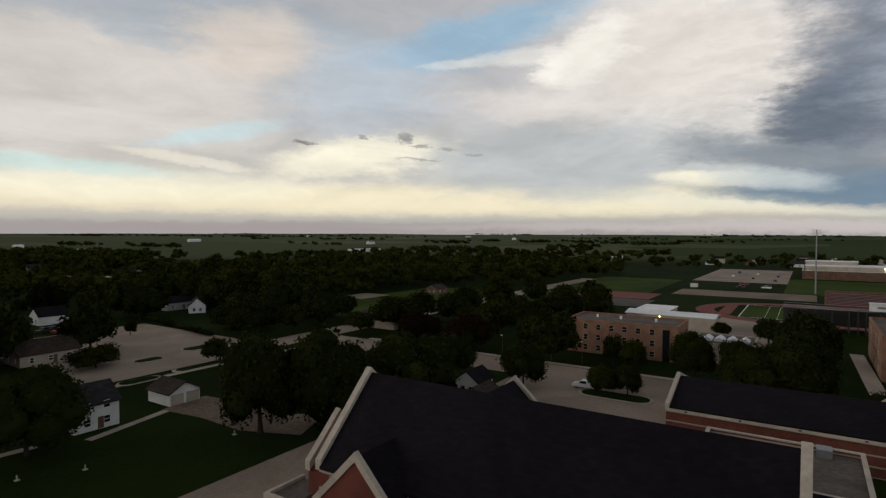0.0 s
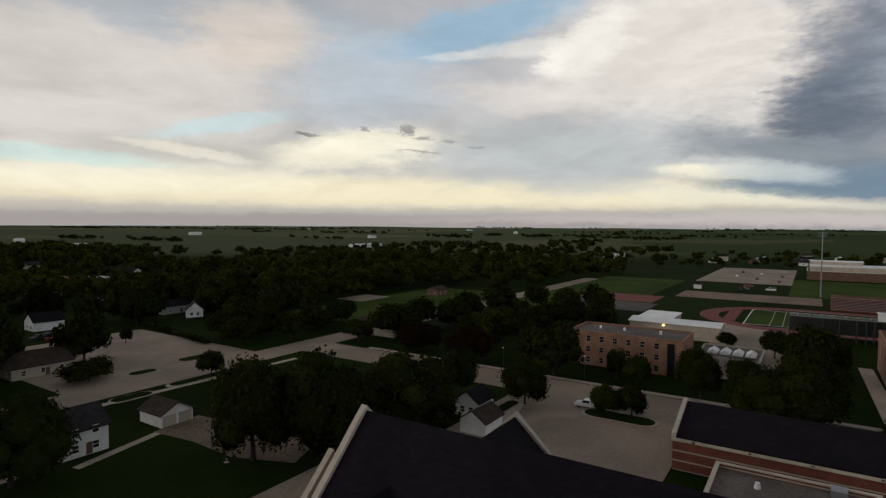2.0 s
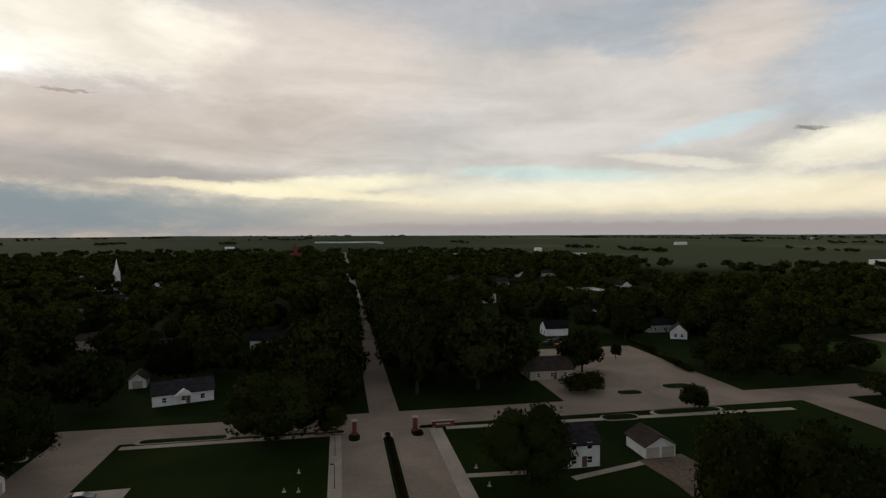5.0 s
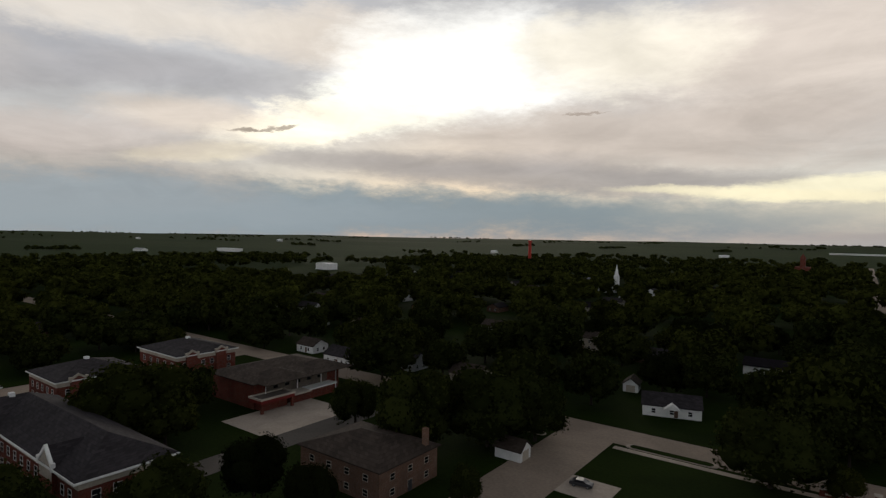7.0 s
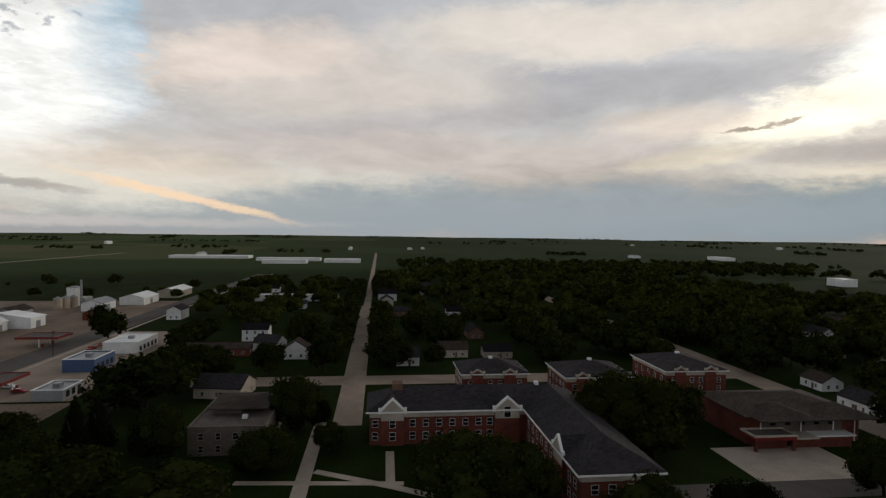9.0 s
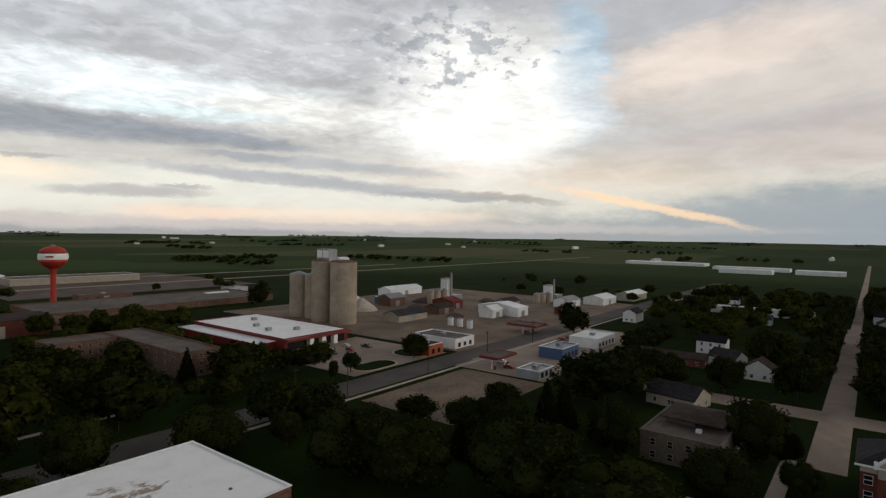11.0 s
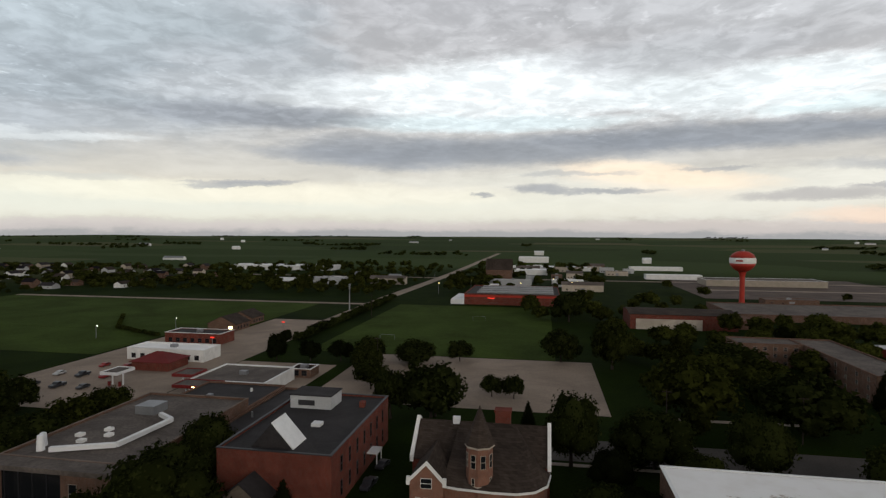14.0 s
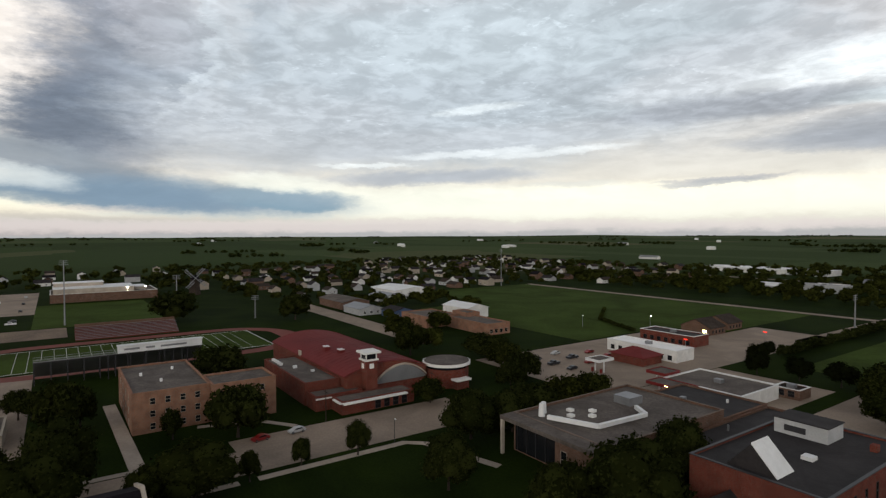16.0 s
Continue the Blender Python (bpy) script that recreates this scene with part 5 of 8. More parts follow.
def gymnasium():
    t = thing("gymnasium", 196.5, -87, 0, 0, "large brick gymnasium under a low dark red vaulted metal roof", "gymnasium")
    a, y0, y1 = 35, -14.4, 14.6
    bm = bmesh.new()
    prism(bm, [(y0, 0)] + vault(y0, y1, 7.4, 3.2) + [(y1, 0)], "x", -a, a)
    part("wall", bm, BRICK_RED, t)
    top, low = vault(y0 - 0.5, y1 + 0.5, 7.4, 3.2, 0.34), vault(y0 - 0.5, y1 + 0.5, 7.4, 3.2, 0.06)
    bm = bmesh.new()
    prism(bm, top + low[::-1], "x", -a + 0.5, a + 0.4)
    part("roof", bm, METAL_RED, t)
    for k in range(24):
        x = -a + 2 + 2.9 * k
        bm = bmesh.new()
        prism(bm, vault(y0 - 0.5, y1 + 0.5, 7.4, 3.2, 0.44, 12) + vault(y0 - 0.5, y1 + 0.5, 7.4, 3.2, 0.3, 12)[::-1], "x", x - 0.05, x + 0.05)
        part("roof_seam", bm, METAL_RED, t)
    bm = bmesh.new()
    arch = vault(-14.0, 4.0, 4.6, 4.4)
    prism(bm, [(-14.0, 4.0)] + arch + [(4.0, 4.0)], "x", -a - 0.35, -a - 0.02)
    part("arched_panel", bm, METAL_GREY, t, "grey arched wall panel")
    bm = bmesh.new()
    prism(bm, vault(-14.4, 4.4, 4.6, 4.5, 0.5) + vault(-14.4, 4.4, 4.6, 4.4, 0.05)[::-1], "x", -a - 0.6, -a)
    part("arch_trim", bm, CREAM, t)
    part("eave_gutter", boxes((-a, a, y0 - 0.75, y0 - 0.5, 7.2, 7.6)), CREAM, t)
    for x, y in ((-12, 6), (-4, 8)):
        part("roof_unit", boxes((x - 1.2, x + 1.2, y - 0.9, y + 0.9, 9.2, 11.4)), METAL_RED, t)
        part("unit_cap", boxes((x - 1.3, x + 1.3, y - 1.0, y + 1.0, 11.4, 11.55)), METAL_WHITE, t)
    part("gable_end", boxes((-a + 38, -a + 40, y1, y1 + 0.5, 7.4, 9.4)), CREAM, t)
    t, a, b = flat_block("gymnasium_annex", 165.5, 205, -72, -60.6, 6.4, BRICK_RED, "flat-roofed red brick annex of the gymnasium", "annex", parapet=0.3)
    for k in range(5):
        part("roof_vent", tube(bmesh.new(), 9 + k * 2.1, 3.2, 6.4, 7.2, 0.6, 0.6, 8), METAL_WHITE, t)
    part("roof_vent", boxes((2, 3.2, 0, 1.2, 6.4, 7.2)), METAL_WHITE, t)
    part("roof_vent", boxes((-6, -5, -3, -2, 6.4, 7.0)), METAL_WHITE, t)
    t, a, b = flat_block("gymnasium_porch", 157.8, 165.3, -76, -61, 4.0, BRICK_RED, "low flat-roofed brick wing before the gymnasium", "annex", parapet=0.25)
    part("fascia", boxes((-a - 0.3, -a, -b, b, 3.4, 3.8)), PAINT, t)
    t = thing("clock_tower", 160.5, -79.6, 0, 0, "red brick clock tower with a cream lantern", "clock tower")
    part("shaft", boxes((-2, 2, -2, 2, 0, 12.4)), BRICK_RED, t)
    part("belt", boxes((-2.3, 2.3, -2.3, 2.3, 12.4, 12.9)), PAINT, t)
    part("lantern", boxes((-1.7, 1.7, -1.7, 1.7, 12.9, 14.7)), GLASS, t)
    for x in (-1.9, 1.6):
        for y in (-1.9, 1.6):
            part("lantern_post", boxes((x, x + 0.3, y, y + 0.3, 12.9, 14.7)), PAINT, t)
    part("cap", boxes((-2.9, 2.9, -2.9, 2.9, 14.7, 15.3)), PAINT, t)
    for m in (pose(-2, 0, 10.8, 0, 0, 270), pose(0, 2, 10.8, 0, 0, 180)):
        bm = bmesh.new()
        box(bm, -0.75, 0.75, -0.1, 0, -0.75, 0.75)
        placed(part("clock_face", bm, PAINT, t), m)
    t, a, b = flat_block("gymnasium_entrance", 150.5, 157.6, -90, -66, 3.6, BRICK_RED, "low brick entrance with a white fascia", "entrance", parapet=0.1)
    part("fascia", boxes((-a - 1.6, -a, -b + 3, b, 3.2, 3.6), (-a, a - 2, b, b + 0.8, 3.2, 3.6)), PAINT, t)
    window_rows(t, "-x", -a, (-10, 2), 4, (0.2,), 1.8, 2.4, METAL_DARK)
    t = thing("round_hall", 162.3, -110.5, 0, 0, "round brick hall with a flat white-rimmed roof", "hall")
    part("wall", tube(bmesh.new(), 0, 0, 0, 6.0, 7.6, 7.6, 32), BRICK_RED, t)
    part("window_band", tube(bmesh.new(), 0, 0, 6.0, 7.0, 7.3, 7.3, 32), GLASS, t)
    part("rim", tube(bmesh.new(), 0, 0, 7.0, 7.9, 8.3, 8.3, 32), PAINT, t)
    part("roof", tube(bmesh.new(), 0, 0, 7.9, 8.1, 7.8, 7.8, 32), ROOF_GRAVEL, t)
    part("porch", boxes((-10.4, -6.5, -3, 3, 2.8, 3.4)), PAINT, t)
    part("porch_wall", boxes((-9.6, -6.8, -2.5, 2.5, 0, 2.8)), BRICK_RED, t)
    keep(146, 244, -122, -55)


def stadium():
    x0, x1, y0, y1 = 263.5, 310.5, -83.2, 24.4
    bm = bmesh.new()
    plate(bm, [(x0, y0), (x1, y0), (x1, y1), (x0, y1)], -0.1, 0.08)
    f = alone("sports_field", bm, TURF, "striped green football field with white lines", "sports field", "structure")
    w = 0.4
    lines = bmesh.new()
    for a in ((x0, x0 + w, y0, y1), (x1 - w, x1, y0, y1), (x0, x1, y0, y0 + w), (x0, x1, y1 - w, y1)):
        box(lines, *a, 0.07, 0.09)
    part("boundary_line", lines, PAINT, f)
    for k in range(21):
        y = y0 + 9.5 + k * (y1 - y0 - 19) / 20
        part("yard_line", boxes((x0 + w, x1 - w, y - 0.06, y + 0.06, 0.07, 0.086)), PAINT, f)
    # running track
    cx, r0, r1, c0, c1 = 287.0, 28.0, 36.0, -68, 9
    bm = bmesh.new()
    pts = []
    for k in range(33):
        a = math.pi * k / 32
        pts.append((math.cos(a), math.sin(a), c1))
    for k in range(33):
        a = math.pi + math.pi * k / 32
        pts.append((math.cos(a), math.sin(a), c0))
    ring = [[bm.verts.new((cx + c * r, y + s * r * 0.97, z)) for c, s, y in pts] for r, z in ((r0, -0.1), (r0, 0.06), (r1, 0.06), (r1, -0.1))]
    n = len(pts)
    for a, b in ((0, 1), (1, 2), (2, 3)):
        for i in range(n):
            j = (i + 1) % n
            bm.faces.new((ring[a][i], ring[a][j], ring[b][j], ring[b][i]))
    alone("running_track", bm, TRACK, "red oval running track round the field", "running track", "structure")
    for k, (a, b) in enumerate(((28, 33), (-98, -92.5))):
        slab("jump_runway", 269, 305, a, b, 0.07, TRACK, "red runway across the end of the field", "runway")
    # home stand with press box
    t = thing("grandstand", 244.5, -18.5, 0, 0, "steel grandstand with a long white press box", "grandstand")
    t.matrix_basis = t.matrix_basis @ Matrix.Diagonal((1, 1, 1.15, 1))
    bm = bmesh.new()
    prism(bm, [(-5.5, 7.4), (5.5, 1.2), (5.5, 0.9), (-5.5, 7.0)], "y", -28, 26)
    part("seating", bm, METAL_GREY, t)
    for k in range(10):
        part("bench", boxes((-5.2 + 1.1 * k, -4.8 + 1.1 * k, -28, 26, 7.6 - 0.63 * k, 7.68 - 0.63 * k)), METAL_GREY, t)
    for k in range(12):
        bm = bmesh.new()
        y = -27.5 + 4.85 * k
        beam(bm, (-5.2, y, 0), (-5.2, y, 7.2), 0.3)
        beam(bm, (0, y, 0), (0, y, 4.2), 0.25)
        beam(bm, (-5.2, y, 7.0), (0, y, 0.2), 0.16)
        part("steel_frame", bm, METAL_DARK, t)
    part("back_rail", boxes((-5.6, -5.5, -28, 26, 7.9, 8.0), (-5.6, -5.5, -28, 26, 8.5, 8.6)), METAL_GREY, t)
    b = part("press_box", boxes((-8.2, -5.7, -27.5, 1, 7.6, 9.8)), METAL_WHITE, t, "long white press box")
    part("press_roof", boxes((-8.5, -5.4, -27.8, 1.3, 9.8, 10.0)), METAL_WHITE, b)
    for y0, y1 in ((-22, -13), (-11, -8), (-6, -1)):
        part("lettering", boxes((-8.24, -8.2, y0, y1, 8.4, 9.0)), METAL_GREY, b)
    for k in range(6):
        part("press_post", boxes((-8.4, -8.1, -26.5 + 6.1 * k, -26.2 + 6.1 * k, 0, 7.6)), METAL_DARK, t)
    # visitor stand across the field
    t = thing("bleachers", 334, -30, 0, 0, "rows of aluminium bleachers beyond the field", "bleachers")
    for k in range(9):
        part("bench", boxes((-6 + 1.4 * k, -5.3 + 1.4 * k, -23, 23, 0.6 + 0.55 * k, 0.75 + 0.55 * k)), METAL_GREY, t)
    bm = bmesh.new()
    prism(bm, [(-6, 0), (7, 0), (7, 5.0), (-6, 0.4)], "y", -23, 23)
    part("stand", bm, TRACK, t)
    part("back_wall", boxes((7, 7.4, -23, 23, 0, 6.4)), BRICK_BROWN, t)
    keep(234, 352, -118, 52)
    # court surfaces
    slab("tennis_court", 272, 303, 66, 106, 0.06, ASPHALT, "grey tennis courts behind a fence", "tennis court")
    slab("tennis_court", 306, 338, 70, 112, 0.06, TRACK, "red tennis courts", "tennis court")
    slab("pavement", 343, 378, -4, 66, 0.04, GRAVEL, "gravel path and yard behind the track", "pavement")
    keep(262, 500, 50, 135)
    t = thing("ticket_hut", 395, 62, 0, 0, "small white hut by the playing field", "hut")
    part("wall", boxes((-2, 2, -2, 2, 0, 2.6)), SIDING, t)
    part("roof", hip_mesh(2, 2, 2.6, 4.0, 0.3), SHINGLE_GREY, t)


chapel()
east_hall()
dormitories()
library()
theatre()
old_hall()
west_hall()
west_dormitories()
gymnasium()
stadium()

# ---- the town ----
def house(x, y, w, d, eave, rise, rz=0.0, wall=None, roof=None, label="", name="house", category="house", porch=False, axis="x"):
    """A small gabled house with windows, a door and a chimney."""
    wall, roof = wall or SIDING, roof or SHINGLE_GREY
    t, a, b = gable_block(name, -w / 2, w / 2, -d / 2, d / 2, eave, eave + rise, axis, wall, roof, label, category, "houses of the town" if name == "house" else "", over=0.4)
    t.matrix_basis = pose(x, y, 0, 0, 0, rz)
    if name == "house" and math.hypot(x, y) < 500:
        window_rows(t, "-y", -b, (-a + 0.5, a - 0.5), max(2, int(w / 4)), (0.9,) if eave < 4.5 else (0.9, 3.6), 1.0, 1.2)
        window_rows(t, "x", a, (-b + 0.8, b - 0.8), 2, (0.9,), 1.0, 1.2)
        window_rows(t, "-x", -a, (-b + 0.8, b - 0.8), 2, (0.9,), 1.0, 1.2)
        part("door", shared(("door",), lambda: boxes((-0.5, 0.5, -0.05, 0.02, 0, 2.05)), BRICK_BROWN), BRICK_BROWN, t).matrix_basis = pose(a * 0.15, -b, 0.1)
    elif name == "house":
        window_rows(t, "-y", -b, (-a + 0.5, a - 0.5), 2, (0.9,), 1.2, 1.2)
    if porch:
        bm = bmesh.new()
        prism(bm, [(-2.2, 2.6), (2.2, 2.6), (0, 4.2)], "y", -b - 2.2, -b)
        part("porch_gable", bm, wall, t)
    keep(x - max(w, d) / 2 - 2, x + max(w, d) / 2 + 2, y - max(w, d) / 2 - 2, y + max(w, d) / 2 + 2)
    return t


def garage(x, y, rz, doors, label):
    t = house(x, y, 6.6 if doors == 2 else 4.6, 7.6 if doors == 2 else 6.4, 2.5, 1.8, rz, SIDING, SHINGLE_BROWN, label, "garage", "garage", axis="y")
    for k in range(doors):
        u = -1.65 + 3.3 * k if doors == 2 else 0
        front = -3.8 if doors == 2 else -3.2
        part("garage_door", boxes((u - 1.35, u + 1.35, front - 0.06, front, 0.05, 2.2)), TAN_SIDING, t)
    return t


garage(67, 109.5, 0, 2, "white two-door garage with a brown roof")
house(49.5, 108, 7.5, 7.5, 4.6, 2.8, 0, SIDING, SHINGLE_GREY, "white house half hidden by a tree on the lawn")
house(106, 60.5, 6.5, 5.5, 3.2, 2.0, 0, SIDING, SHINGLE_DARK, "small white house behind the chapel")
house(98.3, 54.5, 7, 5.5, 2.6, 1.8, 0, SIDING, SHINGLE_BROWN, "small white shed by the parking lot", "garage", "garage")
house(-38.5, 167, 15, 9, 3.0, 2.4, 17, SIDING, SHINGLE_GREY, "white bungalow with a gabled porch", porch=True)
garage(-55, 184, 10, 1, "white garage behind the bungalow")
garage(-57.5, 111.5, 90, 1, "white garage beside the driveway")
house(68, 172, 14, 10, 3.0, 3.0, 0, TAN_SIDING, SHINGLE_BROWN, "tan house beside the parking lot")
house(146, 221, 6, 6.5, 3.2, 3.0, 60, SIDING, SHINGLE_GREY, "white house behind a hedge")
house(163, 132, 18, 10, 3.0, 2.2, 90, TAN_SIDING, SHINGLE_BROWN, "long low brown house among trees")
house(-183, -46, 15, 12, 3.4, 3.0, 80, TAN_SIDING, SHINGLE_GREY, "tan house with a broad grey roof behind the parish house")
house(-247, -44, 11, 9, 4.6, 2.8, 70, SIDING, SHINGLE_GREY, "white gabled house on a side street")
house(-236, -31, 9, 10, 4.2, 3.2, 0, SIDING, SHINGLE_BROWN, "tall white house beside trees")
house(-243, -64, 26, 9, 3.2, 1.6, 90, BRICK_RED, SHINGLE_BROWN, "long low red brick house with pale posts")
house(-216, -62, 12, 9, 3.2, 2.4, 20, SIDING, METAL_GREY, "white house with a pale roof under trees")
house(-222, 14, 9, 9, 3.6, 2.8, 90, SIDING, SHINGLE_GREY, "small white house on a corner")
house(-236, 34, 12, 9, 3.4, 2.6, 90, TAN_SIDING, SHINGLE_BROWN, "tan house with a brown roof")
house(-152, 150, 12, 9, 3.4, 2.6, 0, SIDING, SHINGLE_GREY, "white house beside the side street")
house(-128, 160, 10, 9, 3.4, 2.6, 0, GREY_SIDING, SHINGLE_GREY, "grey house beside the side street")
house(-100, 158, 11, 9, 3.4, 2.6, 0, TAN_SIDING, SHINGLE_BROWN, "tan house under trees")
house(268, 178, 10, 8, 3.0, 2.0, 0, BRICK_BROWN, SHINGLE_BROWN, "low brick house beyond a lawn")
keep(-75, -24, 146, 178), keep(26, 120, 68, 131), keep(178, 300, 138, 200), keep(-42, -2, 104, 132), keep(-60, 70, 58, 100)
keep(128, 146, 188, 224), keep(-128, -62, -40, 36), keep(60, 121, -84, -14), keep(-20, 78, -245, -165)


def chosen(rng, pairs):
    return pairs[int(rng.random() * len(pairs)) % len(pairs)]


def free(x, y, gap=0.0):
    return not any(a - gap < x < b + gap and c - gap < y < d + gap for a, b, c, d in KEEP_CLEAR)


for o in list(scene.objects):
    if o.name.split(".")[0] in ("road", "pavement", "tennis_court"):
        c = [o.matrix_world @ Vector(v) for v in o.bound_box]
        keep(min(v.x for v in c) - 1.5, max(v.x for v in c) + 1.5, min(v.y for v in c) - 1.5, max(v.y for v in c) + 1.5)


def dwellings():
    """Houses along the streets of the leafy quarter and of the newer quarter."""
    rng = random.Random(11)
    walls = ((SIDING, "white"), (SIDING, "white"), (GREY_SIDING, "grey"), (TAN_SIDING, "tan"), (BRICK_BROWN, "brown brick"))
    roofs = ((SHINGLE_GREY, "grey"), (SHINGLE_BROWN, "brown"), (SHINGLE_DARK, "dark"))
    for x0, x1, y0, y1, step, chance, where in ((-420, 260, 155, 560, 40, 0.46, "under tall trees"), (-560, -210, 10, 150, 40, 0.48, "under tall trees"),
                                                 (-520, -205, -120, -15, 34, 0.45, "on a side street"), (430, 800, -440, -150, 31, 0.68, "in the newer quarter"),
                                                 (560, 900, -700, -380, 36, 0.55, "in the newer quarter"),
                                                 (380, 560, -700, -440, 34, 0.55, "in the newer quarter"), (570, 860, -150, 130, 40, 0.4, "beyond the high school")):
        y = y0
        while y < y1:
            x = x0
            while x < x1:
                px, py = x + rng.uniform(-9, 9), y + rng.uniform(-6, 6)
                if rng.random() < chance and free(px, py, 7) and math.hypot(px, py) > 235:
                    w, roof = chosen(rng, walls[1:] if "quarter" in where else walls), chosen(rng, roofs)
                    d = math.hypot(px, py)
                    keep(px - px / d * 10 - 9, px - px / d * 10 + 9, py - py / d * 10 - 9, py - py / d * 10 + 9)
                    keep(px - px / d * 24 - 7, px - px / d * 24 + 7, py - py / d * 24 - 7, py - py / d * 24 + 7)
                    house(px, py, rng.choice((10, 12, 14)), rng.choice((8, 9)), rng.choice((3.0, 3.4, 5.6)), rng.choice((2.2, 2.8)), rng.choice((0, 90, 180, 270)), w[0], roof[0],
                          "%s house with a %s roof %s" % (w[1], roof[1], where))
                x += step
            y += step


def pole(x, y, h, label, name="utility_pole", arms=0, r=0.16, material=None, lamp=None):
    t = thing(name, x, y, 0, 0, label, name.replace("_", " "))
    part("shaft", tube(bmesh.new(), 0, 0, 0, h, r, r * 0.6, 8), material or BARK, t)
    for k in range(arms):
        part("crossarm", boxes((-1.2, 1.2, -0.08, 0.08, h - 0.7 - k * 0.9, h - 0.5 - k * 0.9)), material or BARK, t)
    if lamp:
        part("lamp_head", boxes((-0.7, -0.1, -0.15, 0.15, h - 0.12, h + 0.06)), lamp, t)
    return t


def floodlight_mast(x, y, h):
    t = thing("floodlight_mast", x, y, 0, 0, "tall grey floodlight mast beside the field", "floodlight", "floodlight masts")
    part("shaft", tube(bmesh.new(), 0, 0, 0, h, 0.45, 0.25, 8), METAL_GREY, t)
    for k in range(3):
        part("lamp_bar", boxes((-0.2, 0.2, -2.2, 2.2, h - 0.4 - k * 1.1, h - 0.15 - k * 1.1)), METAL_GREY, t)
    return t


def car(x, y, rz, paint, label, kind="car"):
    t = thing("car" if kind != "pickup" else "pickup_truck", x, y, 0.06, rz, label, "car" if kind != "pickup" else "pickup truck", "parked vehicles")

    def body():
        bm = bmesh.new()
        if kind == "pickup":
            prism(bm, [(-2.8, 0.35), (2.75, 0.35), (2.8, 0.75), (2.6, 1.05), (1.25, 1.15), (0.75, 1.8), (-0.6, 1.85), (-0.75, 1.15), (-2.8, 1.12)], "y", -0.95, 0.95)
        else:
            prism(bm, [(-2.25, 0.3), (2.2, 0.3), (2.25, 0.65), (2.05, 0.85), (1.1, 0.98), (0.45, 1.42), (-1.0, 1.45), (-1.75, 1.0), (-2.25, 0.92)], "y", -0.88, 0.88)
        bmesh.ops.bevel(bm, geom=list(bm.edges), offset=0.06, segments=1, affect="EDGES")
        return bm

    def glass():
        bm = bmesh.new()
        if kind == "pickup":
            prism(bm, [(1.1, 1.2), (0.74, 1.72), (-0.5, 1.76), (-0.6, 1.2)], "y", -0.965, 0.965)
        else:
            prism(bm, [(0.95, 1.0), (0.42, 1.36), (-0.95, 1.38), (-1.5, 1.02)], "y", -0.895, 0.895)
        return bm

    def tyre():
        bm = bmesh.new()
        lathe(bm, [(0.2, -0.11), (0.32, -0.11), (0.34, -0.06), (0.34, 0.06), (0.32, 0.11), (0.2, 0.11)], sides=14)
        return bm

    def rim():
        return tube(bmesh.new(), 0, 0, -0.115, 0.115, 0.2, 0.2, 12)
    part("body", shared(("car_body", kind, paint.name), body, paint), paint, t)
    part("glazing", shared(("car_glass", kind), glass, GLASS), GLASS, t)
    long = 1.75 if kind == "pickup" else 1.35
    for sx in (-long, long):
        for sy in (-0.82, 0.82):
            w = placed(part("wheel", shared(("tyre",), tyre, RUBBER), RUBBER, t), pose(sx, sy, 0.34, 90, 0, 0))
            part("rim", shared(("rim",), rim, METAL_GREY), METAL_GREY, w)
    return t


CAR_RED = surface("red_car_paint", (0.22, 0.012, 0.012), 0.3, spec=0.6)
CAR_DARK = surface("dark_car_paint", (0.02, 0.022, 0.028), 0.3, spec=0.6)
CAR_SILVER = surface("silver_car_paint", (0.42, 0.43, 0.44), 0.35, spec=0.6)
CAR_WHITE = surface("white_car_paint", (0.75, 0.75, 0.75), 0.35, spec=0.6)
PAINTS = ((CAR_RED, "red"), (CAR_DARK, "black"), (CAR_DARK, "black"), (CAR_SILVER, "silver"), (CAR_SILVER, "silver"), (CAR_WHITE, "white"))


def lot_of_cars(spots, seed):
    rng = random.Random(seed)
    for x, y, rz in spots:
        p = chosen(rng, PAINTS)
        k = rng.choice(("car", "car", "pickup"))
        car(x, y, rz, p[0], "%s %s parked on the pavement" % (p[1], "pickup truck" if k == "pickup" else "car"), k)


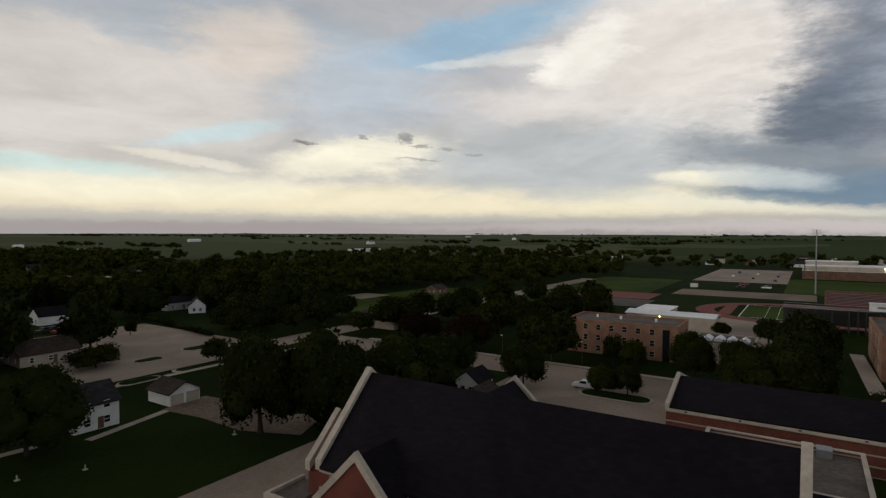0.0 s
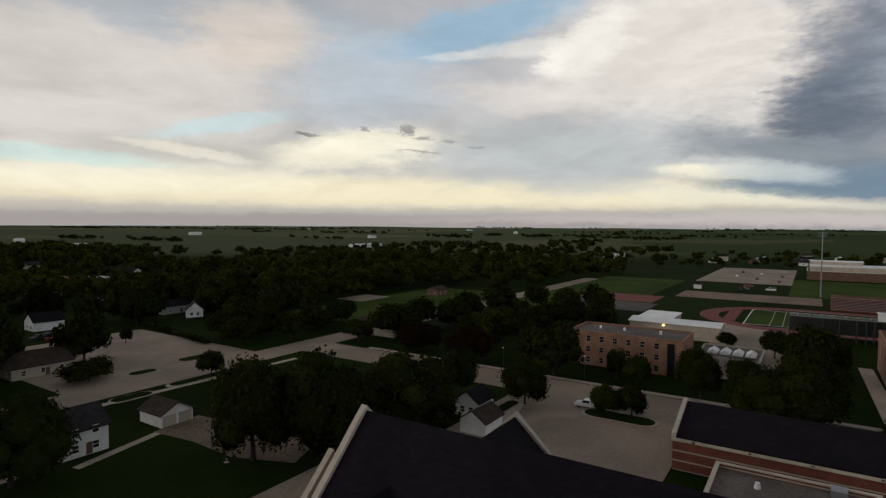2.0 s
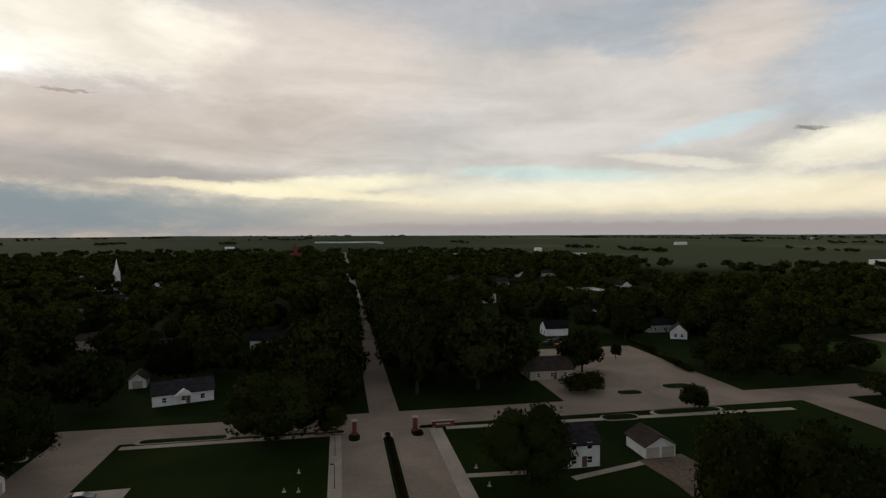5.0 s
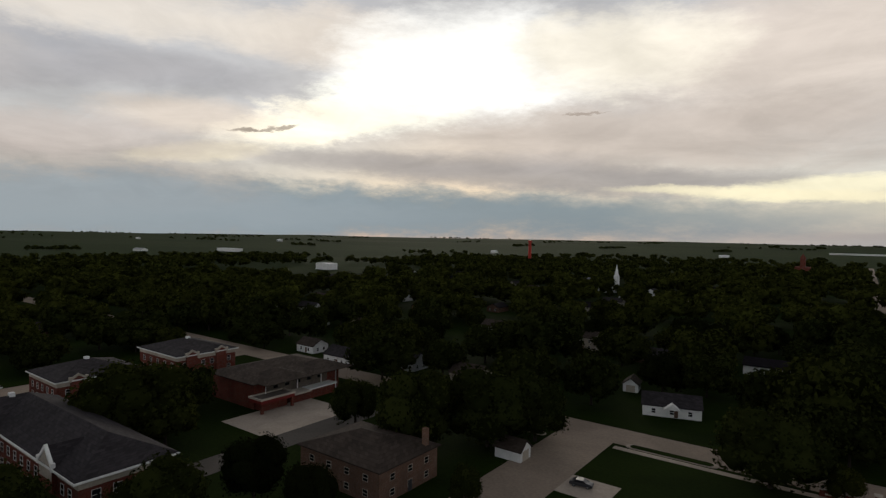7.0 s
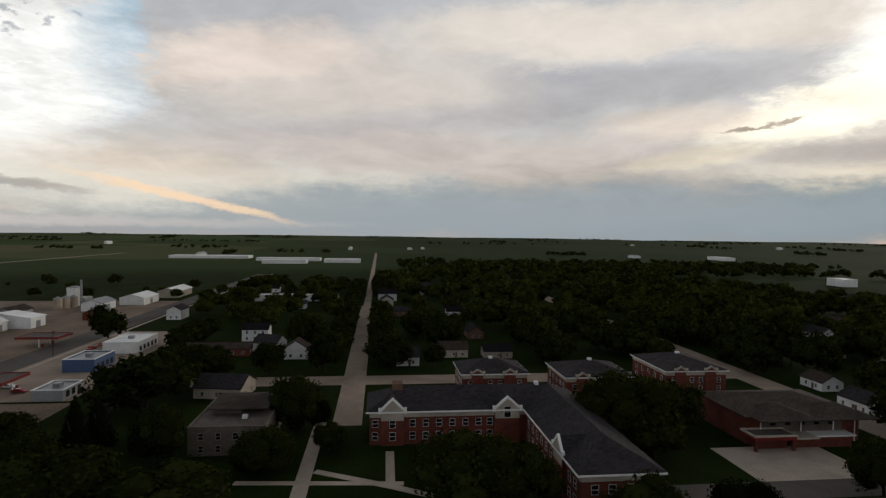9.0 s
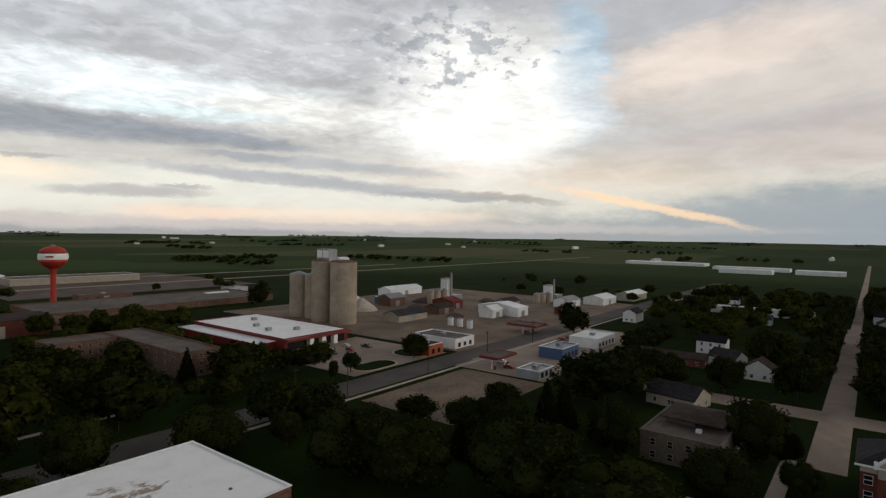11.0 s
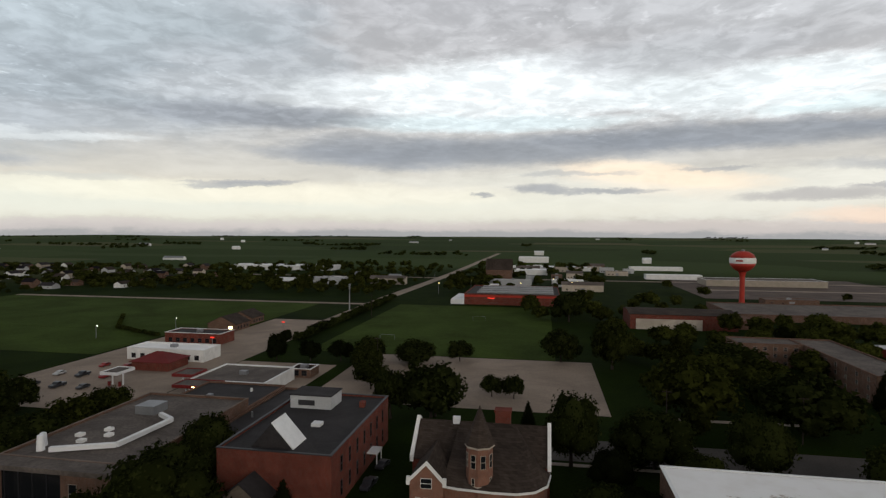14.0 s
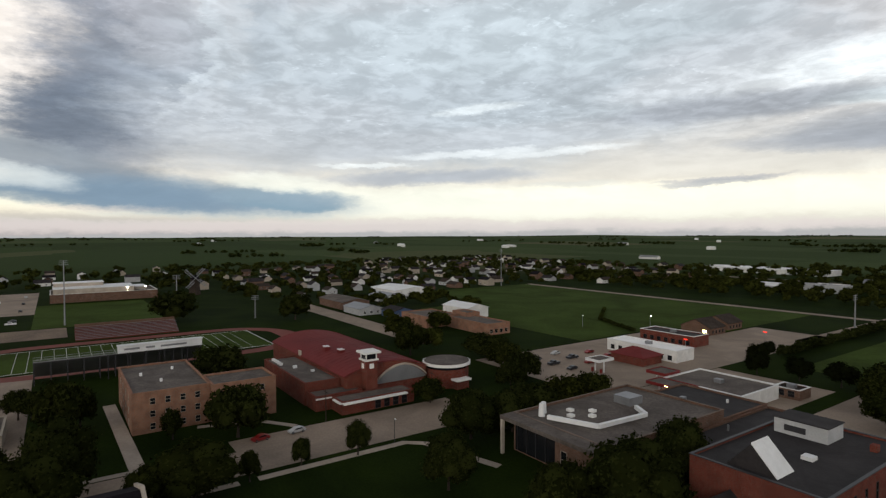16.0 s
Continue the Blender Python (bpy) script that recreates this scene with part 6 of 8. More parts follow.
def shops():
    # supermarket with red fascia
    t, a, b = flat_block("supermarket", -187, -150, -274, -200, 5.2, FASCIA_RED, "low supermarket with a white roof and red fascia", "supermarket", roof=ROOF_WHITE, coping=FASCIA_RED, parapet=0.1)
    for x in (-10, -3, 4):
        part("front_pier", boxes((x, x + 2.2, b, b + 2.5, 0, 4.2)), PAINT, t)
    part("front_canopy", boxes((-a, a, b, b + 3.0, 4.2, 5.2)), FASCIA_RED, t)
    part("front_glass", boxes((-a + 2, a - 2, b + 0.02, b + 0.1, 0.2, 3.6)), GLASS, t)
    for x, y in ((-6, -20), (5, -2), (8, 12), (-2, 20)):
        part("roof_unit", boxes((x, x + 2.5, y, y + 2, 5.2, 6.6)), METAL_GREY, t)
    part("side_wing", boxes((a, a + 9, -b + 2, b - 6, 0, 3.6)), FASCIA_RED, t)
    part("side_roof", boxes((a, a + 9.3, -b + 1.8, b - 5.8, 3.6, 3.9)), METAL_WHITE, t)
    keep(-193, -136, -280, -194)
    # dormitory blocks behind trees
    for x0, x1, y0, y1 in ((-113, -98, -250, -188), (-97.9, -74, -250, -236)):
        t, a, b = flat_block("dormitory", x0, x1, y0, y1, 8.8, BRICK_BROWN, "brown brick dormitory block among trees", "dormitory", parapet=0.3)
        window_rows(t, "x", a, (-b + 1, b - 1), 9 if b > 20 else 3, (1, 4, 6.6), 1.3, 1.3, CREAM)
        window_rows(t, "y", b, (-a + 1, a - 1), 3 if a < 10 else 6, (1, 4, 6.6), 1.3, 1.3, CREAM)
        keep(x0 - 3, x1 + 3, y0 - 3, y1 + 3)
    t, a, b = gable_block("sports_hall", -101, -46, -347, -319, 8.0, 9.6, "x", BRICK_RED, SHINGLE_BROWN, "sports hall with a big pale front wall", "sports hall")
    part("front_panel", boxes((-a + 18, a - 3, b, b + 0.5, 0, 5.6)), CREAM, t)
    part("link", boxes((-a - 12, -a, -b, b - 8, 0, 5)), BRICK_BROWN, t)
    keep(-116, -40, -351, -313), keep(-92, -42, -316, -284)
    t, a, b = flat_block("depot", -260, -112, -420, -360, 3.6, BRICK_BROWN, "long low brown brick depot", "depot", roof=ROOF_GRAVEL)
    keep(-262, -108, -424, -356)
    # long red building by the playing field
    t, a, b = flat_block("factory", -11, 57, -472, -404, 7.2, BRICK_RED, "long red factory building with pale roof bands", "factory", roof=ROOF_DARK, coping=BRICK_RED)
    for k in range(4):
        part("roof_ridge", boxes((-a + 4, a - 8, -26 + 15 * k, -22 + 15 * k, 7.2, 8.4)), METAL_GREY, t)
    part("sign", boxes((a - 22, a - 17, b, b + 0.2, 4.6, 5.2)), LAMP_RED, t, "lit red sign")
    part("fascia", boxes((-a + 3, a, b, b + 0.12, 5.6, 7.0)), RED_PAINT, t, "red painted fascia band")
    part("white_lean_to", boxes((a, a + 10, -6, b, 0, 3.4)), METAL_WHITE, t)
    keep(-20, 75, -480, -396)
    for x, y in ((-22, -470), (-8, -500), (30, -498)):
        pole(x, y, 12, "tall yard lamp with a lit head", "street_lamp", 0, 0.15, METAL_GREY, LAMP_WARM)
    # filling station, filling station canopy and small shops on the south road
    for x, y, w, d, h in ((-187, -114.5, 14, 8, 5.0), (-265, -145, 12, 17, 4.6), (117, -168.5, 7, 8, 5.0), (106.5, -157.5, 13, 7, 4.6), (142, -166, 6, 8, 5.0)):
        t = thing("filling_station", x, y, 0, 0, "filling station canopy with a red fascia over pumps", "filling station", "filling stations")
        part("canopy", boxes((-w / 2, w / 2, -d / 2, d / 2, h - 0.2, h)), ROOF_GRAVEL, t)
        part("fascia", boxes((-w / 2 - 0.2, w / 2 + 0.2, -d / 2 - 0.2, -d / 2, h - 0.7, h + 0.3), (-w / 2 - 0.2, w / 2 + 0.2, d / 2, d / 2 + 0.2, h - 0.7, h + 0.3),
                             (-w / 2 - 0.2, -w / 2, -d / 2, d / 2, h - 0.7, h + 0.3), (w / 2, w / 2 + 0.2, -d / 2, d / 2, h - 0.7, h + 0.3)), METAL_WHITE if x > 140 else FASCIA_RED, t)
        if 100 < x < 110:
            part("light_strip", boxes((-w / 2 + 0.5, w / 2 - 6.5, d / 2 + 0.2, d / 2 + 0.26, h - 0.3, h - 0.1)), LAMP_WARM, t, "lit strip along the fascia")
        for sx in (-w / 3, w / 3):
            part("post", boxes((sx - 0.2, sx + 0.2, -0.2, 0.2, 0, h - 0.2)), METAL_WHITE, t)
            part("pump", boxes((sx - 0.3, sx + 0.3, 1.2, 1.9, 0, 1.6)), FASCIA_RED, t)
    keep(-300, -176, -160, -90)
    for x0, x1, y0, y1, h, wall, roof, what in (
            (-190, -178, -101, -92, 3.0, GREY_SIDING, METAL_GREY, "grey metal-clad shop beside the filling station"),
            (-218, -203, -172, -147, 4.2, SIDING, ROOF_GRAVEL, "long white shop building"),
            (-194, -184, -158, -147, 4.2, ORANGE_PAINT, ROOF_DARK, "orange painted restaurant front"),
            (133, 167, -213, -201, 4.4, SIDING, ROOF_WHITE, "long white shop with a white roof"),
            (146, 174, -246, -234, 4.6, BRICK_RED, ROOF_DARK, "red brick restaurant with lit windows"),
            (87, 113, -184, -162, 4.0, SIDING, ROOF_GRAVEL, "white-walled shop with a flat grey roof"),
            (82, 90, -194, -186.5, 2.8, BRICK_BROWN, SHINGLE_BROWN, "small brown shed beside a lot"),
            (-268, -246, -112, -98, 4.4, SIDING, METAL_WHITE, "white metal shop with a pale roof"),
            (-318, -300, -292, -278, 4.4, BLUE_PAINT, METAL_GREY, "pale blue metal shed in the yard"),
            (-230, -214, -111, -100, 4.4, BLUE_PAINT, METAL_GREY, "blue metal shop building")):
        t, a, b = flat_block("shop", x0, x1, y0, y1, h, wall, what, "shop", roof=roof, group="shops", parapet=0.3, coping=METAL_WHITE)
        window_rows(t, "y", b, (-a + 1, a - 1), max(2, int(a / 2)), (0.8,), 1.8, 1.8, METAL_DARK)
        part("roof_unit", boxes((-1.2, 1.2, -1, 1, h, h + 1.2)), METAL_GREY, t)
        keep(x0 - 2, x1 + 2, y0 - 2, y1 + 2)
    # gabled inn with lit windows
    for x0, x1, y0, y1, ridge in ((158, 174, -282, -268, 7.4), (161, 175, -304, -290, 7.0)):
        t, a, b = gable_block("inn", x0, x1, y0, y1, 3.6, ridge, "y", BRICK_BROWN, SHINGLE_BROWN, "dark brick inn with a steep gable and lit windows", "inn", "inn buildings")
        part("lit_window", boxes((-a + 2, -a + 4, b, b + 0.08, 1.2, 2.4)), LAMP_WARM, t, "lit window")
        window_rows(t, "-x", -a, (-b + 1, b - 1), 4, (0.9,), 1.2, 1.4, METAL_DARK)
        keep(x0 - 2, x1 + 2, y0 - 2, y1 + 2)
    t, a, b = hip_block("pizza_restaurant", 137, 152, -197, -185, 3.2, 6.2, BRICK_RED, METAL_RED, "small restaurant with a steep red hip roof", "restaurant")
    keep(120, 182, -310, -140), keep(80, 119, -206, -143)
    for x, y, z, m in ((149, -232.5, 3.4, LAMP_RED), (137, -279, 3.6, LAMP_RED)):
        t = thing("lit_sign", x, y, 0, 0, "small lit red sign on a post", "sign", "lit signs")
        part("board", boxes((-0.9, 0.9, -0.1, 0.1, z, z + 0.5)), m, t)
        part("post", boxes((-0.1, 0.1, -0.1, 0.1, 0, z)), METAL_GREY, t)
    for x, y, h in ((184, -256, 8), (214, -238, 6)):
        pole(x, y, h, "street lamp with a lit white head", "street_lamp", 0, 0.14, METAL_GREY, LAMP_WHITE)
    # long low school beyond the trees
    for x0, x1, y0, y1, h in ((223, 258, -193, -178, 5.2), (259, 286, -186, -165, 5.6), (252, 266, -196, -187, 6.8)):
        t, a, b = flat_block("school_block", x0, x1, y0, y1, h, BRICK_TAN, "low tan brick school block with pale roof edges", "school")
        window_rows(t, "-x", -a, (-b + 1, b - 1), 4, (1.0,), 1.8, 1.8, CREAM)
        keep(x0 - 3, x1 + 3, y0 - 3, y1 + 3)
    # sheds and houses beside the stadium street
    for x0, x1, y0, y1, h, wall, roof, what in ((322, 346, -172, -156, 4, GREY_SIDING, METAL_GREY, "grey metal workshop by the street"), (352, 392, -178, -158, 5, BRICK_BROWN, ROOF_GRAVEL, "flat brick warehouse near the stadium"),
                                                (300, 316, -182, -168, 4, BLUE_PAINT, SHINGLE_GREY, "blue-grey house with a pale roof"), (398, 440, -260, -225, 5, SIDING, METAL_WHITE, "long white metal warehouse"),
                                                (372, 396, -220, -200, 4, SIDING, METAL_GREY, "white barn-like warehouse with metal roof")):
        t, a, b = gable_block("warehouse", x0, x1, y0, y1, h, h + 2, "x", wall, roof, what, "warehouse", "warehouses")
        window_rows(t, "-x", -a, (-b + 1, b - 1), 3, (1.0,), 1.6, 1.4)
        keep(x0 - 3, x1 + 3, y0 - 3, y1 + 3)
    # school with a bell tower behind the big lot
    t, a, b = flat_block("old_school", 148, 172, 338, 356, 7.4, BRICK_BROWN, "brown brick school with a white roof edge", "school", roof=ROOF_WHITE, coping=PAINT)
    window_rows(t, "-y", -b, (-a + 1, a - 1), 7, (1.2, 4.8), 1.8, 2.0, CREAM)
    part("bell_tower", boxes((-a - 3.2, -a, -b, -b + 4, 0, 10.5)), BRICK_TAN, t)
    part("low_wing", boxes((a, a + 14, -b + 2, b, 0, 5)), BRICK_RED, t)
    keep(138, 192, 326, 360)
    # house with a tall brown roof behind the factory
    t, a, b = gable_block("mill_hall", 34, 62, -636, -616, 12, 23, "x", BRICK_BROWN, SHINGLE_BROWN, "tall hall with a steep brown roof", "hall")
    # high school and its windmill
    t, a, b = flat_block("high_school", 512, 556, -68, 4, 6.0, BRICK_BROWN, "long brick high school with pale stepped roofs", "school", coping=PAINT)
    for x0, x1, y0, y1, z in ((-14, 18, -20, 34, 9.5), (-4, 18, -30, -22, 8.0), (6, 20, 0, 34, 12.5)):
        part("upper_block", boxes((x0, x1, y0, y1, 6, z)), CREAM, t)
        part("upper_roof", boxes((x0 - 0.4, x1 + 0.4, y0 - 0.4, y1 + 0.4, z, z + 0.5)), METAL_WHITE, t)
    for y in (-29, -16):
        part("flood_lamp", boxes((-14.6, -14.1, y, y + 1.2, 8.4, 9.2)), LAMP_WHITE, t, "lit flood lamp")
    keep(505, 565, -72, 10)
    t = thing("windmill", 516, -97, 0, 0, "dark thatched windmill with four bare sails", "windmill")
    part("tower", tube(bmesh.new(), 0, 0, 0, 13, 5, 3.2, 8), SHINGLE_BROWN, t)
    part("cap", lathe(bmesh.new(), [(3.4, 13), (3.3, 14.5), (2.0, 16.2), (0.3, 17)], sides=12), SHINGLE_DARK, t)
    for k in range(4):
        an = radians(45 + 90 * k)
        bm = bmesh.new()
        u, v = math.sin(an), math.cos(an)
        beam(bm, (-4.2, 0, 14.2), (-4.2, 11 * u, 14.2 + 11 * v), 0.5)
        for q in range(3, 11):
            beam(bm, (-4.2, q * u, 14.2 + q * v), (-4.2, q * u + 2.0 * v, 14.2 + q * v - 2.0 * u), 0.3)
        beam(bm, (-4.2, 3 * u + 2 * v, 14.2 + 3 * v - 2 * u), (-4.2, 10 * u + 2 * v, 14.2 + 10 * v - 2 * u), 0.3)
        part("sail", bm, METAL_GREY, t)
    keep(505, 527, -108, -86)


def grain_depot():
    t = thing("grain_elevator", -219, -250, 0, 0, "tall weathered concrete grain elevator with a headhouse", "grain elevator")
    for x, y, r, h, what in ((-1, 11, 7.6, 35, "silo"), (2.5, -4, 5.6, 35, "silo"), (-4, -3, 5.4, 35, "silo")):
        s = part(what, tube(bmesh.new(), x, y, 0, h, r, r, 32), SILO, t, smooth=False)
        part("silo_top", lathe(bmesh.new(), [(r, h), (r - 0.4, h + 0.5), (0.8, h + 1.3)], x, y, 32), BRICK_BROWN, s)
    for x, y in ((-4, -18), (-2, -30)):
        s = part("steel_bin", tube(bmesh.new(), x, y, 0, 26, 5.6, 5.6, 32), SILO, t)
        part("bin_roof", lathe(bmesh.new(), [(5.8, 26), (1, 27.6), (0.5, 27.8)], x, y, 32), METAL_GREY, s)
        for k in range(6):
            part("bin_hoop", tube(bmesh.new(), x, y, 3.5 + 4 * k, 3.7 + 4 * k, 5.68, 5.68, 32), SILO, s)
    hh = part("headhouse", boxes((-5, 1, -10, 1, 35, 42)), METAL_GREY, t)
    part("headhouse_sign", boxes((1, 1.15, -9.4, -5.2, 37, 41.2)), PAINT, hh)
    part("headhouse_sign", boxes((1, 1.15, -4.4, 0.6, 37, 41.2)), PAINT, hh)
    part("mast", tube(bmesh.new(), -2, -4, 42, 47, 0.12, 0.08, 6), METAL_DARK, hh)
    keep(-240, -205, -292, -225)
    for x, y, h in ((-343, -258, 17.5), (-403, -202, 12.5)):
        t = thing("feed_mill", x, y, 0, 0, "white feed mill with bins and a tall leg", "feed mill", "feed mills")
        part("tower", boxes((-3.2, 3.2, -3.2, 3.2, 0, h)), SIDING, t)
        part("tower_roof", hip_mesh(3.2, 3.2, h, h + 1.2, 0.3), METAL_GREY, t)
        for k in range(3):
            part("bin", tube(bmesh.new(), 7 + 5.4 * k, 3 - 2 * k, 0, h * 0.55, 2.6, 2.6, 16), SILO, t)
            part("bin_cone", tube(bmesh.new(), 7 + 5.4 * k, 3 - 2 * k, h * 0.55, h * 0.55 + 1.4, 2.7, 0.3, 16), METAL_GREY, t)
        part("low_shed", boxes((-14, -3.2, -5, 5, 0, 5)), METAL_GREY, t)
        part("leg", boxes((-0.6, 0.6, 4, 5, 0, h + 5)), METAL_GREY, t)
        keep(x - 20, x + 30, y - 12, y + 12)
    rng = random.Random(21)
    for x, y, w, d, h, wall, roof in ((-316, -191, 13, 30, 5.5, METAL_WHITE, METAL_WHITE), (-300, -190, 12, 10, 5, SIDING, METAL_WHITE), (-270, -300, 30, 14, 5, SIDING, METAL_WHITE), (-300, -275, 16, 12, 6, BRICK_BROWN, METAL_GREY),
                                      (-292, -225, 16, 12, 4, BRICK_BROWN, SHINGLE_BROWN), (-318, -238, 12, 18, 5, BRICK_RED, METAL_RED), (-345, -205, 18, 10, 5, METAL_GREY, SHINGLE_BROWN), (-255, -222, 26, 12, 4, TAN_SIDING, ROOF_DARK), (-385, -178, 20, 12, 5, METAL_WHITE, METAL_GREY), (-418, -166, 26, 16, 5, SIDING, METAL_WHITE), (-360, -320, 40, 14, 5, METAL_WHITE, METAL_WHITE),
                                      (-345, -160, 14, 10, 4, BRICK_RED, METAL_GREY), (-466, -158, 34, 14, 5, TAN_SIDING, METAL_WHITE)):
        t, a, b = gable_block("depot_shed", x - w / 2, x + w / 2, y - d / 2, y + d / 2, h, h + 2.4, "x", wall, roof, "%s shed with a gable roof in the grain yard" % ("white metal" if wall in (METAL_WHITE, SIDING) else "weathered"), "shed", "depot sheds")
        part("shed_door", boxes((-2, 2, b, b + 0.08, 0, 3.6)), METAL_GREY, t)
        keep(x - w / 2 - 3, x + w / 2 + 3, y - d / 2 - 3, y + d / 2 + 3)
    for q in range(3):
        t = thing("storage_tank", -256 + 0.6 * q, -189 + 7 * q, 0, 0, "upright white steel tank in a row", "tank", "white tanks")
        part("shell", tube(bmesh.new(), 0, 0, 0, 4.4, 1.7, 1.7, 16), METAL_WHITE, t)
        part("tank_top", tube(bmesh.new(), 0, 0, 4.4, 5.1, 1.75, 0.3, 16), METAL_GREY, t)
    for x, y, w, h in ((-300, -250, 16, 3.2), (-330, -268, 22, 4.0), (-365, -235, 14, 3.0), (-285, -207, 12, 2.4)):
        t = thing("spoil_heap", x, y, 0, 0, "brown heap of earth in the grain yard", "heap", "spoil heaps")
        part("mound", lathe(bmesh.new(), [(w / 2, 0), (w * 0.42, h * 0.35), (w * 0.22, h * 0.8), (w * 0.06, h), (0.1, h * 1.01)], sides=18), DIRT, t)
    t = thing("salt_heap", -266, -271, 0, 0, "pale conical heap in the grain yard", "heap")
    part("mound", lathe(bmesh.new(), [(11, 0), (9, 2.2), (5, 5.2), (1.2, 8), (0.4, 8.3)], sides=20), CREAM, t)
    bm = bmesh.new()
    n = 12
    prism(bm, [(-6, 0)] + [(6 * math.cos(math.pi * (1 - k / n)), 4.5 * math.sin(math.pi * (1 - k / n))) for k in range(1, n)] + [(6, 0)], "x", -9, 9)
    alone("round_shed", bm, METAL_WHITE, "white round-topped metal shed", "shed", at=(-240, -404, 0))


def water_tower():
    t = thing("water_tower", -136.5, -424, 0, 0, "red and white water tower on one slim column", "water tower")
    part("column", lathe(bmesh.new(), [(3.4, 0), (2.2, 2.5), (1.7, 6), (1.6, 22), (2.6, 25.5)], sides=20), RED_PAINT, t)
    part("bowl", lathe(bmesh.new(), [(2.6, 25.5), (5.2, 27.0), (7.4, 29.4), (8.3, 31.4)], sides=32), RED_PAINT, t, smooth=True)
    b = part("band", lathe(bmesh.new(), [(8.3, 31.4), (8.5, 32.6), (8.5, 34.0), (8.2, 35.4)], sides=32), PAINT, t, "white band")
    part("dome", lathe(bmesh.new(), [(8.2, 35.4), (6.6, 38.0), (3.8, 39.6), (0.4, 40.1)], sides=32), RED_PAINT, t, smooth=True)
    part("rail", lathe(bmesh.new(), [(1.2, 40), (1.2, 41.0), (1.1, 41.0), (1.1, 40)], sides=12), METAL_GREY, t)
    for an in (0.5, 2.6, 4.7):
        bm = bmesh.new()
        box(bm, -2.2, 2.2, -8.62, -8.5, 32.9, 34.0)
        placed(part("lettering", bm, RED_PAINT, b), pose(0, 0, 0, 0, 0, math.degrees(an)))


shops()
grain_depot()
water_tower()
dwellings()

def edge_of_town():
    """Small works, stores and sheds on both sides of the highway south of the factory."""
    rng = random.Random(45)
    looks = ((SIDING, METAL_WHITE, "white"), (SIDING, METAL_WHITE, "white"), (TAN_SIDING, ROOF_GRAVEL, "tan"), (GREY_SIDING, METAL_GREY, "grey"), (BRICK_BROWN, ROOF_GRAVEL, "brown brick"))
    for x0, x1, y0, y1, n in ((-70, 100, -620, -500, 12), (-110, 95, -860, -640, 16), (140, 250, -640, -470, 10), (-330, -160, -470, -430, 4), (255, 330, -225, -190, 4)):
        for q in range(n):
            x, y = rng.uniform(x0, x1), rng.uniform(y0, y1)
            w, d, h = rng.choice((12, 18, 26, 36)), rng.choice((9, 12, 16)), rng.choice((4.0, 5.0, 6.0))
            if not free(x, y, max(w, d) / 2):
                continue
            wall, roof, what = chosen(rng, looks)
            keep(x - w / 2 - 3, x + w / 2 + 3, y - d / 2 - 3, y + d / 2 + 3)
            if q % 3:
                t, a, b = flat_block("workshop", x - w / 2, x + w / 2, y - d / 2, y + d / 2, h, wall, "%s flat-roofed workshop at the edge of town" % what, "workshop", roof=roof, group="workshops", parapet=0.2)
                part("roof_unit", boxes((-1.4, 1.4, -1, 1, h, h + 1.3)), METAL_GREY, t)
            else:
                t, a, b = gable_block("workshop", x - w / 2, x + w / 2, y - d / 2, y + d / 2, h, h + 2.2, "x", wall, roof, "%s gabled workshop at the edge of town" % what, "workshop", "workshops")
            part("front_door", boxes((-1.8, 1.8, b, b + 0.08, 0, 3.0)), METAL_GREY, t)
            window_rows(t, "y", b, (2.2, a - 0.6), 2, (1.0,), 1.4, 1.2, METAL_DARK)
    for x, y in ((64, -500), (20, -488), (-30, -520), (88, -470), (150, -500), (118, -610)):
        pole(x, y, 9, "street lamp with a lit warm head", "street_lamp", 0, 0.14, METAL_GREY, LAMP_WARM)


edge_of_town()


# ---- trees ----
# x, y, height, crown width, kind: g green, b pale green, l lime, d dark, r dark red, c conifer
COURT_TREES = (
    (37.5, 101, 14.5, 17.0, "b"), (81, 174, 15.5, 15.4, "g"), (64, 79, 18.5, 15.0, "g"), (72, 71, 18.9, 16.6, "g"),
    (91, 66.5, 15.5, 20.0, "g"), (92, 131, 7.1, 7.5, "g"), (72, 152, 6.3, 12.6, "g"), (53, 168, 15.3, 15.7, "g"),
    (101, 190, 5.8, 4.0, "g"), (117, 54, 10.0, 11.0, "g"), (114, 69, 12.1, 8.8, "g"), (144, 58, 15.0, 17.4, "g"),
    (166, 86, 15.1, 13.9, "g"), (120, 37, 6.7, 6.9, "g"), (122, 32, 7.0, 6.4, "g"), (146, 37, 8.0, 7.3, "l"),
    (143, 22, 11.8, 9.6, "g"),
)
STREET_TREES = (
    (143, 13, 11.3, 8.7, "g"), (140, 1, 15.6, 14.4, "g"), (199, 7, 8.8, 10.2, "g"), (181, -4, 12.4, 8.4, "g"),
    (122, -13, 8.7, 8.4, "g"), (214, 83, 12.9, 22.2, "g"), (163, 125, 12.2, 20.9, "g"), (148, 104, 9.8, 15.1, "r"),
    (162, 72, 10.7, 8.2, "g"), (149, 43, 8.7, 5.2, "g"), (142, 83, 12.4, 13.8, "r"), (209, 24, 5.3, 6.6, "g"),
    (29, 180, 18.1, 25.3, "g"),
)
